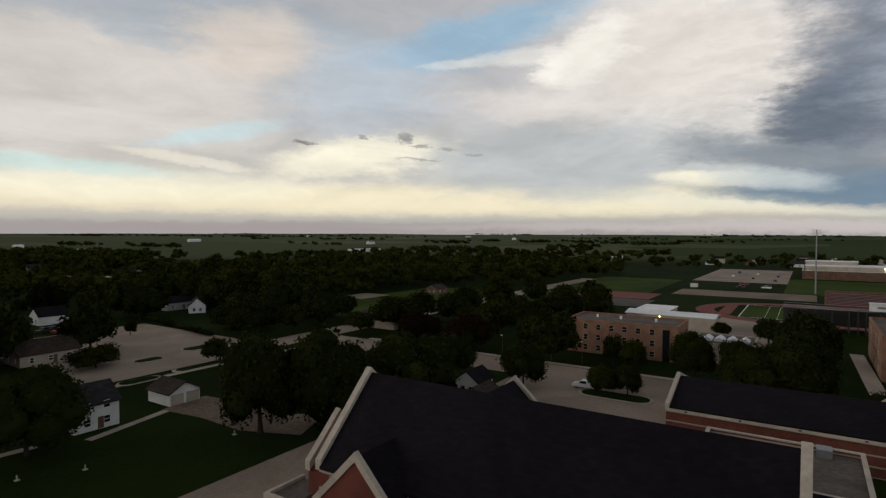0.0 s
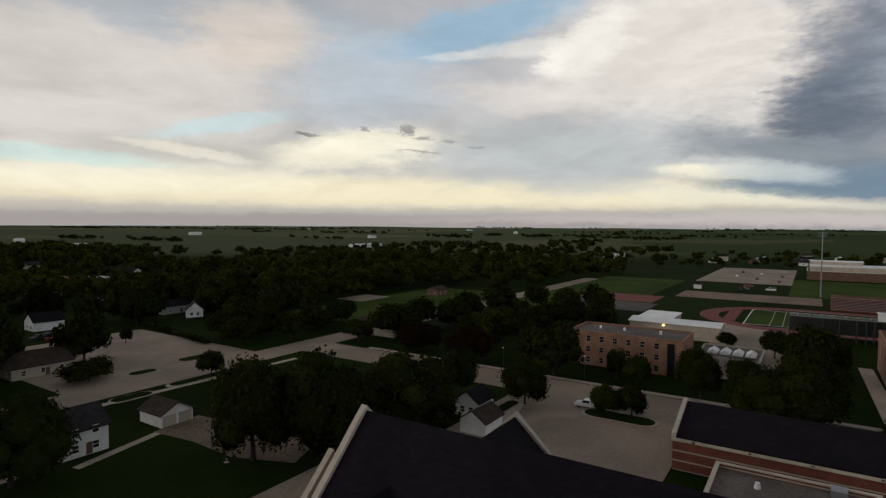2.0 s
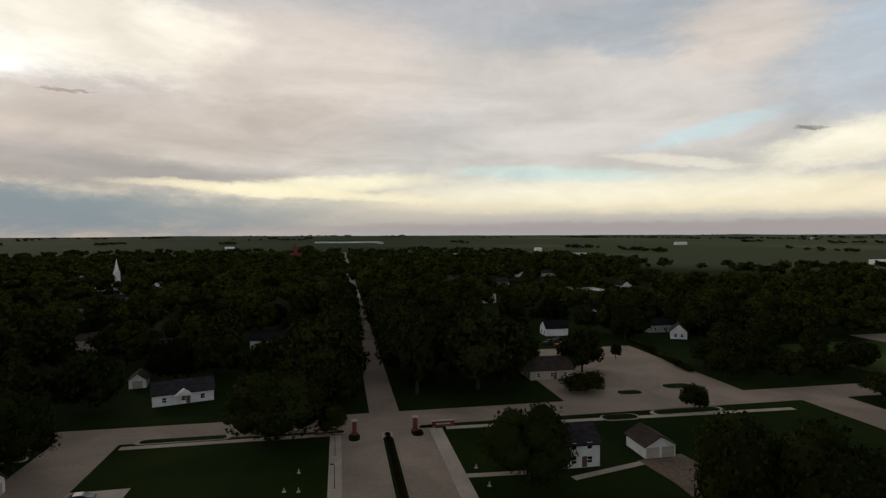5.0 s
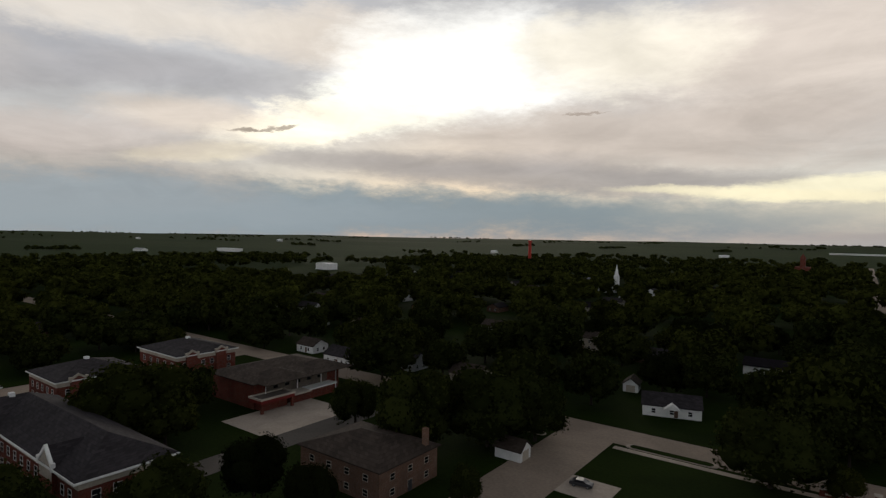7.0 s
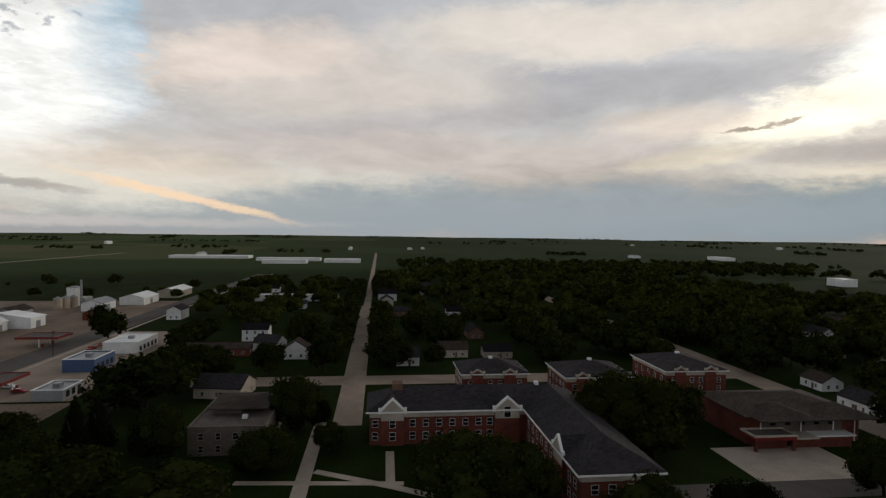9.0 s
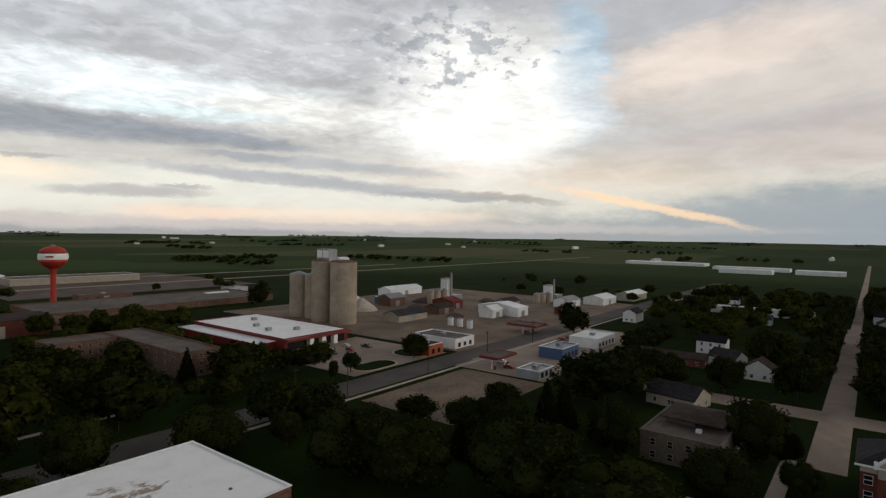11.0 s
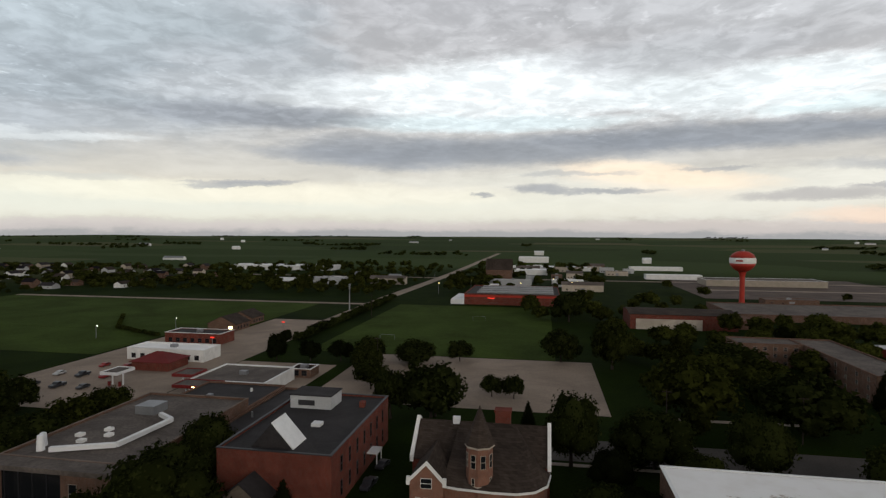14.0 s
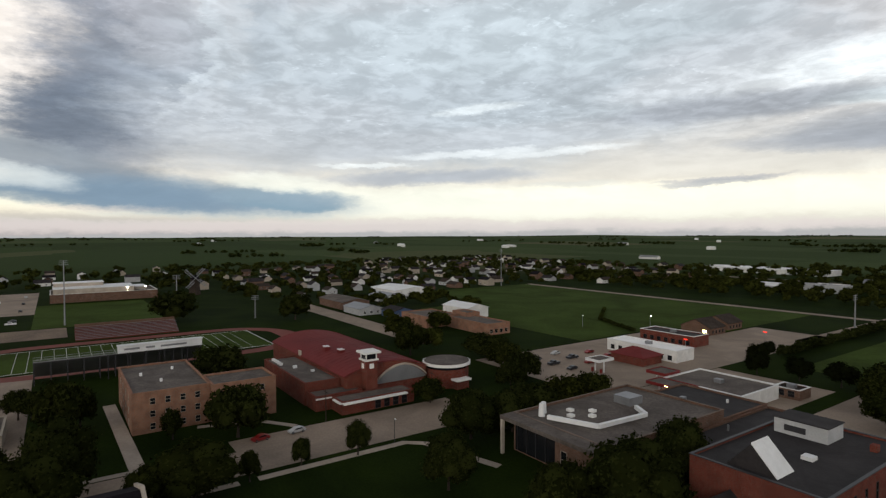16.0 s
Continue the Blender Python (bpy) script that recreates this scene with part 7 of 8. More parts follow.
WEST_TREES = (
    (-107, 22, 12.5, 25.0, "g"), (-132, 65, 20.1, 25.9, "g"), (-83, 63, 13.1, 11.7, "d"), (-69, 64, 11.7, 9.7, "d"),
    (-83, 46, 13.9, 14.7, "g"), (-124, 141, 17.7, 23.2, "g"), (-98, 103, 13.5, 11.7, "g"), (-76, 100, 20.1, 18.5, "g"),
    (-65, 113, 20.2, 24.1, "g"), (-58, 123, 16.1, 14.5, "g"), (-59, 160, 16.2, 16.2, "g"), (-93, 201, 22.4, 27.0, "g"),
    (-69, 215, 16.7, 21.1, "g"), (-10, 130, 17.1, 22.1, "g"), (-4, 166, 23.0, 22.0, "g"), (-52, 85, 8.6, 6.1, "g"),
)
NORTH_TREES = (
    (-40, 211, 19.5, 22.1, "g"), (25, 159, 22.6, 10.5, "g"), (27, 177, 22.7, 23.5, "g"), (43, 161, 25.1, 26.6, "g"),
    (2, 131, 7.7, 6.7, "g"), (57, 180, 16.6, 22.7, "g"), (-170, -65, 17.8, 29.7, "g"), (-129, -64, 17.1, 9.4, "c"),
    (-127, -45, 14.4, 10.7, "g"), (-98, -53, 15.4, 22.6, "g"), (-105, -74, 9.4, 7.7, "c"), (-96, -34, 12.3, 23.2, "g"),
    (-122, -22, 9.8, 14.9, "g"), (-148, -19, 15.1, 14.6, "g"),
)
QUAD_TREES = (
    (-147, -13, 8.6, 6.8, "d"), (-132, -9, 7.5, 7.9, "g"), (-209, -17, 17.5, 13.0, "g"), (-254, -29, 17.5, 19.3, "g"),
    (-212, 8, 15.0, 15.2, "g"), (-99, 20, 16.3, 20.8, "g"), (-99, 29, 14.3, 14.8, "g"), (-212, 24, 11.3, 8.1, "g"),
    (-205, -37, 12.9, 11.9, "g"), (-202, -57, 13.8, 18.0, "g"), (-282, -126, 16.6, 17.4, "g"), (-345, -80, 19.5, 16.5, "g"),
)
SOUTH_TREES = (
    (17, -176, 7.7, 7.8, "g"), (10, -175, 7.7, 7.4, "g"), (-5, -126, 17.3, 12.9, "g"), (51, -218, 9.7, 15.9, "g"),
    (34, -223, 9.0, 10.7, "g"), (-6, -229, 15.0, 15.6, "g"), (32, -153, 16.0, 19.8, "g"), (68, -211, 12.1, 12.6, "g"),
    (57, -177, 10.5, 11.7, "g"), (-23, -128, 14.5, 17.4, "g"), (-39, -164, 19.7, 24.5, "g"), (-44, -127, 15.4, 14.0, "g"),
    (-14, -336, 19.7, 20.7, "g"), (-25, -221, 19.9, 15.8, "g"), (5, -149, 8.3, 4.9, "c"), (-66, -158, 17.7, 24.9, "g"),
)
MARKET_TREES = (
    (-90, -124, 13.6, 15.3, "g"), (-107, -167, 15.7, 21.8, "g"), (-97, -182, 13.9, 7.5, "c"), (-98, -116, 12.0, 14.9, "g"),
    (-82, -86, 16.3, 19.1, "g"), (-144, -152, 7.9, 7.4, "l"), (-178, -150, 11.2, 12.3, "g"), (-118, -98, 7.2, 12.0, "g"),
    (-106, -71, 10.3, 10.2, "c"), (-98, -53, 16.0, 21.5, "g"), (-137, -63, 15.0, 9.4, "c"), (-85, -73, 14.3, 19.4, "g"),
    (-231, -336, 18.1, 15.2, "g"), (-67, -221, 12.2, 26.3, "g"), (-131, -147, 8.3, 3.7, "g"), (-68, -118, 12.5, 17.5, "g"), (-127, -46, 11.5, 9.5, "d"), (-203, -54, 10.0, 13.0, "g"), (-223, -38, 9.0, 9.5, "g"),
)
EAST_TREES = (
    (199, 10, 9.9, 8.2, "g"), (178, 0, 15.0, 13.5, "g"), (123, 6, 14.0, 16.4, "g"), (147, 24, 12.0, 9.1, "g"),
    (210, -47, 14.3, 19.1, "g"), (150, -37, 15.7, 16.3, "g"), (158, -23, 8.5, 5.5, "g"), (121, -21, 11.3, 16.8, "g"),
    (122, -32, 7.2, 4.7, "g"), (124, -44, 6.9, 4.6, "g"), (122, -57, 8.6, 6.0, "g"), (146, -93, 8.3, 10.5, "g"),
    (207, -123, 16.4, 13.5, "g"), (115, -85, 13.6, 15.0, "g"), (113, -106, 12.6, 16.0, "g"), (95, -64, 12.1, 11.5, "g"),
)
LIBRARY_TREES = (
    (332, -118, 17.8, 18.9, "g"), (367, -57, 20.6, 27.4, "g"), (64, -82, 17.2, 20.2, "g"), (71, -71, 13.6, 12.4, "g"),
    (70, -105, 14.2, 13.0, "g"), (46, -90, 9.7, 6.7, "c"), (63.6, -194, 12.5, 11.5, "g"), (106, -209, 9.5, 9.0, "d"),
    (93, -212, 9.0, 10.0, "d"), (186, -147, 11.2, 20.0, "g"), (150, -136, 10.5, 13.0, "g"), (167, -141, 11.0, 14.0, "g"), (143, -123, 10.0, 11.0, "g"), (50, -212, 9.5, 15.0, "g"), (113, -97, 12.4, 13.2, "g"),
    (115, -119, 11.6, 13.3, "g"), (115, -131, 11.1, 11.8, "g"), (43, -150, 14.8, 10.7, "g"), (31, -154, 14.0, 10.7, "g"),
    (81, -214, 9.5, 10.5, "d"), (113, -224, 9.0, 8.0, "d"), (117, -240, 8.0, 6.5, "d"),
)


def ball(level):
    """Points and triangles of a round ball: an icosahedron, split level times."""
    g = (1 + 5 ** 0.5) / 2
    v = [Vector(q).normalized() for q in ((-1, g, 0), (1, g, 0), (-1, -g, 0), (1, -g, 0), (0, -1, g), (0, 1, g), (0, -1, -g), (0, 1, -g), (g, 0, -1), (g, 0, 1), (-g, 0, -1), (-g, 0, 1))]
    # corners that lie one edge apart, three by three
    near = [{j for j in range(12) if i != j and (v[i] - v[j]).length < 1.1} for i in range(12)]
    f = []
    for i in range(12):
        for j in near[i]:
            for k in near[i] & near[j]:
                if i < j and i < k and (v[j] - v[i]).cross(v[k] - v[i]).dot(v[i]) > 0:
                    f.append((i, j, k))
    for step in range(level):
        cut, fresh = {}, []

        def middle(i, j):
            key = (min(i, j), max(i, j))
            if key not in cut:
                cut[key] = len(v)
                v.append(((v[i] + v[j]) / 2).normalized())
            return cut[key]
        for i, j, k in f:
            p, q, r = middle(i, j), middle(j, k), middle(k, i)
            fresh += [(i, p, r), (j, q, p), (k, r, q), (p, q, r)]
        f = fresh
    return np.array([tuple(q) for q in v]), np.array(f)


def crown_arrays(seed, leaves_n, size, boughs, conifer=False, level=0):
    """A crown one metre high and wide on average: boughs with dense leafy cores and loose leaves round them. Gives points, triangles and normals."""
    rng = np.random.default_rng(seed)
    bv, bf = ball(level)
    if conifer:
        c = np.array([(0.03 * np.cos(q * 2.4), 0.03 * np.sin(q * 2.4), 0.10 + 0.80 * q / boughs, 0.36 * (1.0 - q / boughs) + 0.03) for q in range(boughs)])
        flat = 0.5
        mid = np.array([0, 0, 0.2])
    else:
        c = [(0, 0, 0.54, 0.30)]
        for q in range(boughs):
            z = -0.62 + 1.55 * (q + 0.5) / boughs
            a = q * 2.39996 + rng.uniform(-0.4, 0.4)
            r = np.sqrt(max(0.02, 1 - z * z))
            w = rng.uniform(0.24, 0.35)
            c.append((w * r * np.cos(a), w * r * np.sin(a), 0.53 + 0.86 * w * z, rng.uniform(0.15, 0.235)))
        c = np.array(c)
        flat = 0.92
        mid = np.array([0, 0, 0.48])
    # cores
    vs, fs, ns = [], [], []
    for q, (x, y, z, r) in enumerate(c):
        turn = rng.uniform(0, 6.28)
        w = bv @ np.array([[np.cos(turn), -np.sin(turn), 0], [np.sin(turn), np.cos(turn), 0], [0, 0, flat]])
        rough = 0.76 * (1 + 0.16 * np.sin(bv[:, 0] * 7 + q) * np.sin(bv[:, 1] * 6 + 2 * q + bv[:, 2] * 5))
        vs.append(np.array([x, y, z]) + w * (r * rough)[:, None])
        fs.append(bf + q * len(bv))
        ns.append(w)
    # leaves, more on the larger boughs
    share = c[:, 3] ** 2
    pick = rng.choice(len(c), leaves_n, p=share / share.sum())
    d = rng.normal(size=(leaves_n, 3))
    d /= np.linalg.norm(d, axis=1)[:, None]
    lump = 1 + 0.14 * np.sin(d[:, 0] * 7 + pick) * np.sin(d[:, 1] * 6 + 2 * pick + d[:, 2] * 5)
    r = c[pick, 3] * lump * (0.76 + 0.32 * rng.random(leaves_n) ** 1.4)
    p = c[pick, :3] + d * r[:, None] * np.array([1, 1, flat])
    p[:, 2] = np.maximum(p[:, 2], 0.03)
    n = d + rng.normal(scale=0.5, size=(leaves_n, 3))
    n /= np.linalg.norm(n, axis=1)[:, None]
    u = np.cross(n, rng.normal(size=(leaves_n, 3)))
    u /= np.linalg.norm(u, axis=1)[:, None]
    v = np.cross(n, u)
    s = size * (0.6 + 0.8 * rng.random(leaves_n))[:, None]
    tri = np.stack([p - u * s - v * s * 0.6, p + u * s - v * s * 0.7, p + v * s * 1.1 - n * s * 0.2], 1)
    base = sum(len(q) for q in vs)
    vs.append(tri.reshape(-1, 3))
    fs.append(base + np.arange(leaves_n * 3).reshape(-1, 3))
    ns.append(np.repeat(d * 0.8 + n * 0.25, 3, axis=0))
    verts = np.concatenate(vs)
    soft = np.concatenate(ns) * 0.6 + (verts - mid) * 1.3 + np.array([0, 0, 0.15])
    soft /= np.linalg.norm(soft, axis=1)[:, None]
    return verts, np.concatenate(fs), soft


def array_mesh(name, verts, faces, material, normals=None):
    """A mesh of triangles from arrays; normals round the shading of leaf clumps."""
    me = bpy.data.meshes.new(name)
    me.vertices.add(len(verts))
    me.vertices.foreach_set("co", np.asarray(verts, dtype=np.float32).ravel())
    me.loops.add(faces.size)
    me.loops.foreach_set("vertex_index", faces.astype(np.int32).ravel())
    me.polygons.add(len(faces))
    me.polygons.foreach_set("loop_start", np.arange(0, faces.size, 3, dtype=np.int32))
    me.polygons.foreach_set("loop_total", np.full(len(faces), 3, dtype=np.int32))
    me.update(calc_edges=True)
    me.materials.append(material)
    if normals is not None:
        me.polygons.foreach_set("use_smooth", np.ones(len(faces), dtype=bool))
        me.normals_split_custom_set_from_vertices(np.asarray(normals, dtype=np.float32))
    return me


LEAF_KINDS = {"g": LEAF, "b": LEAF_BRIGHT, "l": LEAF_BRIGHT, "d": LEAF_DARK, "r": LEAF_RED, "c": LEAF_DARK}
TREE_SAYS = {"g": "broad green tree with a dense rounded crown", "b": "pale green tree with a loose spreading crown", "l": "small tree with lime green leaves", "d": "dark green tree with a tight crown",
             "r": "tree with dark red leaves", "c": "dark pointed conifer with dense needles"}


def crown_mesh(kind, seed, rough):
    """Near trees have many small clumps; those farther off fewer and larger ones."""
    key = ("crown", kind, seed, rough)
    if key not in SHARED:
        n, size = ((6600, 0.0175), (2500, 0.030), (1000, 0.047))[rough]
        v, f, soft = crown_arrays(seed * 7 + rough, n, size, (18, 14, 11)[rough] + seed % 4, kind == "c", 1 if rough < 1 else 0)
        SHARED[key] = array_mesh("crown", v, f, LEAF_KINDS[kind], soft)
    return SHARED[key]


def trunk_mesh(seed):
    """A tapered trunk that forks into limbs; one metre high."""
    def make():
        rng = random.Random(seed)
        bm = bmesh.new()

        def limb(a, b, r0, r1):
            a, b = Vector(a), Vector(b)
            q = (b - a).to_track_quat("Z", "Y")
            ring = [Vector((math.cos(k * math.pi / 3), math.sin(k * math.pi / 3), 0)) for k in range(6)]
            lo = [bm.verts.new(a + q @ (v * r0)) for v in ring]
            hi = [bm.verts.new(b + q @ (v * r1)) for v in ring]
            for k in range(6):
                bm.faces.new((lo[k], lo[(k + 1) % 6], hi[(k + 1) % 6], hi[k]))
        limb((0, 0, -0.02), (0, 0, 0.08), 0.036, 0.026)
        limb((0, 0, 0.08), (0.01, 0, 0.32), 0.026, 0.02)
        for k in range(5):
            a = 2 * math.pi * k / 5 + rng.uniform(-0.4, 0.4)
            r = rng.uniform(0.14, 0.26)
            limb((0.01, 0, 0.27 + 0.03 * k), (r * math.cos(a), r * math.sin(a), rng.uniform(0.5, 0.75)), 0.014, 0.004)
        limb((0.01, 0, 0.32), (0.0, 0.02, 0.85), 0.018, 0.004)
        return bm
    return shared(("trunk", seed), make, BARK)


def tree(x, y, h, w, kind, seed, rough=0, label=""):
    t = thing("tree", x, y, 0, (seed * 67) % 360, label or TREE_SAYS[kind], "tree", "trees")
    tr = part("trunk", trunk_mesh(seed % 3), BARK, t)
    tr.scale = (h * 0.9, h * 0.9, h * 0.95)
    cr = part("crown", crown_mesh(kind, seed % 5, rough), LEAF_KINDS[kind], t)
    low = 0.03 if kind == "c" else -0.13 if w > 12 else -0.04
    cr.matrix_basis = Matrix.Translation((0, 0, h * low)) @ Matrix.Diagonal((w * 1.06, w * 1.06, h * (1 - low), 1))
    return t


def is_near(x, y):
    d = math.hypot(x, y)
    return 0 if d < 150 else 1 if d < 260 else 2


PLANTED = []
k = 0
for group in (COURT_TREES, STREET_TREES, WEST_TREES, NORTH_TREES, QUAD_TREES, SOUTH_TREES, MARKET_TREES, EAST_TREES, LIBRARY_TREES):
    for x, y, h, w, kind in group:
        tree(x, y, h, w, kind, k, is_near(x, y))
        PLANTED.append((x, y, w / 2))
        k += 1


# trees that meet over the long street, and a dark stand at the corner
rng = random.Random(31)
for q in range(15):
    for x, y in ((3.5, 153 + 17 * q), (26.5, 160 + 17 * q)):
        if not any((x - a) ** 2 + (y - b) ** 2 < 60 for a, b, r in PLANTED):
            h = rng.uniform(13, 18)
            tree(x + rng.uniform(-1.5, 1.5), y, h, h * rng.uniform(1.05, 1.25), "g", q + 40, 1 if q < 6 else 2, "large street tree arching over the road")
            PLANTED.append((x, y, h * 0.5))
for x, y, h, w in ((-7, 156, 15, 15), (-16, 178, 16, 17), (-34, 190, 15, 17), (-143, 84, 13, 15), (-122, 67, 14, 15)):
    tree(x, y, h, w, "g", int(x + y) % 50, 1)
    PLANTED.append((x, y, w / 2))


# rows of trees on both sides of the west street
for q in range(22):
    for x, y in ((-214 - 15 * q, -15.0), (-222 - 15 * q, 3.6)):
        x, y = x + rng.uniform(-3, 3), y + rng.uniform(-1.5, 1.5)
        if free(x, y) and not any((x - a) ** 2 + (y - b) ** 2 < 70 for a, b, r in PLANTED):
            h = rng.uniform(9, 13)
            tree(x, y, h, h * rng.uniform(1.0, 1.25), "g", q + 60, is_near(x, y), "round street tree beside the west street")
            PLANTED.append((x, y, h * 0.5))


def woods():
    """The leafy quarters: trees in gardens and along streets, too many to count; the nearest stand as trees of their own."""
    rng = random.Random(5)
    zones = (  # x0, x1, y0, y1, spacing, least and most height, share planted
        (-420, 60, 148, 620, 19, 11, 19, 0.84), (60, 300, 215, 620, 19, 10, 17, 0.82), (124, 200, 148, 236, 14, 9, 15, 0.85), (-640, -206, 8, 330, 19, 11, 19, 0.84),
        (145, 330, 185, 330, 14, 9, 16, 0.6), (150, 260, 66, 135, 15, 8, 14, 0.45), (300, 520, 140, 420, 15, 9, 15, 0.7),
        (-520, -206, -118, -14, 16, 9, 15, 0.66), (-150, -62, -160, -44, 13, 8, 13, 0.75), (-62, 2, -127, -110, 10, 9, 13, 0.9), (-16, -2, -112, -84, 9, 8, 12, 0.8), (-150, -60, 20, 64, 15, 8, 14, 0.25),
        (-140, -24, -320, -148, 13, 8, 13, 0.72), (62, 120, -138, -62, 12, 9, 13, 0.75), (196, 244, -150, -124, 13, 9, 13, 0.7), (-110, 20, -420, -330, 17, 8, 14, 0.4), (-560, -420, -320, -120, 26, 8, 14, 0.3),
        (244, 420, -235, -145, 18, 8, 13, 0.5), (420, 900, -720, -120, 17, 6, 10, 0.72), (570, 900, -150, 140, 24, 7, 12, 0.45), (-60, 420, -820, -500, 18, 7, 13, 0.55),
        (-300, -110, -560, -430, 30, 7, 12, 0.25), (-640, 420, 620, 980, 20, 11, 16, 0.8), (-560, 330, 980, 1320, 27, 10, 14, 0.6), (-900, -640, 40, 620, 20, 11, 16, 0.78), (140, 480, -560, -425, 15, 7, 11, 0.8), (-40, 130, -560, -484, 16, 7, 11, 0.6), (420, 900, 180, 620, 22, 9, 14, 0.5))
    rows = {1: [], 2: [], 3: []}
    made = 0
    for x0, x1, y0, y1, step, h0, h1, share in zones:
        y = y0
        while y < y1:
            x = x0
            while x < x1:
                px, py = x + rng.uniform(-0.45, 0.45) * step, y + rng.uniform(-0.45, 0.45) * step
                x += step
                if rng.random() > share or not free(px, py, 0.5):
                    continue
                if any((px - a) ** 2 + (py - b) ** 2 < (r + 4) ** 2 for a, b, r in PLANTED):
                    continue
                h = h0 + (h1 - h0) * rng.random() ** 1.3
                w = h * rng.uniform(0.85, 1.38)
                if rng.random() < 0.12:
                    h, w = h * 0.6, w * 0.6
                d = math.hypot(px, py)
                if d < 300 and made < 150:
                    made += 1
                    tree(px, py, h, w, rng.choice("gggggggggd"), made + 200, is_near(px, py), "green garden tree with a rounded crown")
                else:
                    rows[1 if d < 380 else 2 if d < 620 else 3].append((px, py, h, w))
            y += step
    for level, name in ((1, "garden_trees"), (2, "street_trees"), (3, "woodland")):
        n, size = ((1250, 0.039), (380, 0.062), (95, 0.108))[level - 1]
        forms = [crown_arrays(90 + q, n, size, (13, 9, 5)[level - 1]) for q in range(6)]
        vs, fs, ns, base = [], [], [], 0
        for q, (px, py, h, w) in enumerate(rows[level]):
            v, f, soft = forms[q % 6]
            a = q * 2.4
            c, s = math.cos(a), math.sin(a)
            m = np.array([[c * w * 1.08, -s * w * 1.08, 0], [s * w * 1.08, c * w * 1.08, 0], [0, 0, h]])
            vs.append(v @ m.T + np.array([px, py, 0.3]))
            fs.append(f + base)
            ns.append(soft @ np.array([[c, -s, 0], [s, c, 0], [0, 0, 1]]).T)
            base += len(v)
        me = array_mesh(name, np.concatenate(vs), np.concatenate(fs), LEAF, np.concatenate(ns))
        tagged(new(name, me), "dense dark green canopy of garden and street trees", "trees", kind="stuff")


woods()


def hedge(points, width, h, label, material=None):
    """A clipped hedge or a row of shrubs along points, made of leaf clumps."""
    rng = np.random.default_rng(len(points) + int(h * 10))
    vs, fs, base = [], [], 0
    v, f, soft = crown_arrays(33, 260, 0.07, 6)
    for (x0, y0), (x1, y1) in zip(points, points[1:]):
        n = max(1, int(math.hypot(x1 - x0, y1 - y0) / (width * 0.7)))
        for q in range(n):
            u = (q + 0.5) / n
            w = width * (0.9 + 0.5 * rng.random())
            m = np.array([w * 1.1, w * 1.1, h * (0.8 + 0.4 * rng.random())])
            vs.append(v * m + np.array([x0 + (x1 - x0) * u, y0 + (y1 - y0) * u, -0.1 * h]))
            fs.append(f + base)
            base += len(v)
    me = array_mesh("hedge", np.concatenate(vs), np.concatenate(fs), material or LEAF)
    tagged(new("hedge", me), label, "hedge")


hedge([(114.5, 166), (124, 224)], 3.0, 2.2, "dark clipped hedge beside the parking lot")
hedge([(114.5, -246), (114.5, -300), (114.5, -424)], 5.5, 5.5, "row of tall shrubs beside the playing field")
hedge([(186, -246), (222, -262), (250, -300)], 2.5, 3.0, "row of young trees on the green")
hedge([(-90, -2), (-88, 34)], 3.0, 2.0, "low shrubs beside the lawn path")
hedge([(14.2, 62), (14.2, 130)], 1.2, 0.6, "low dark planting on the boulevard median", LEAF_RED)


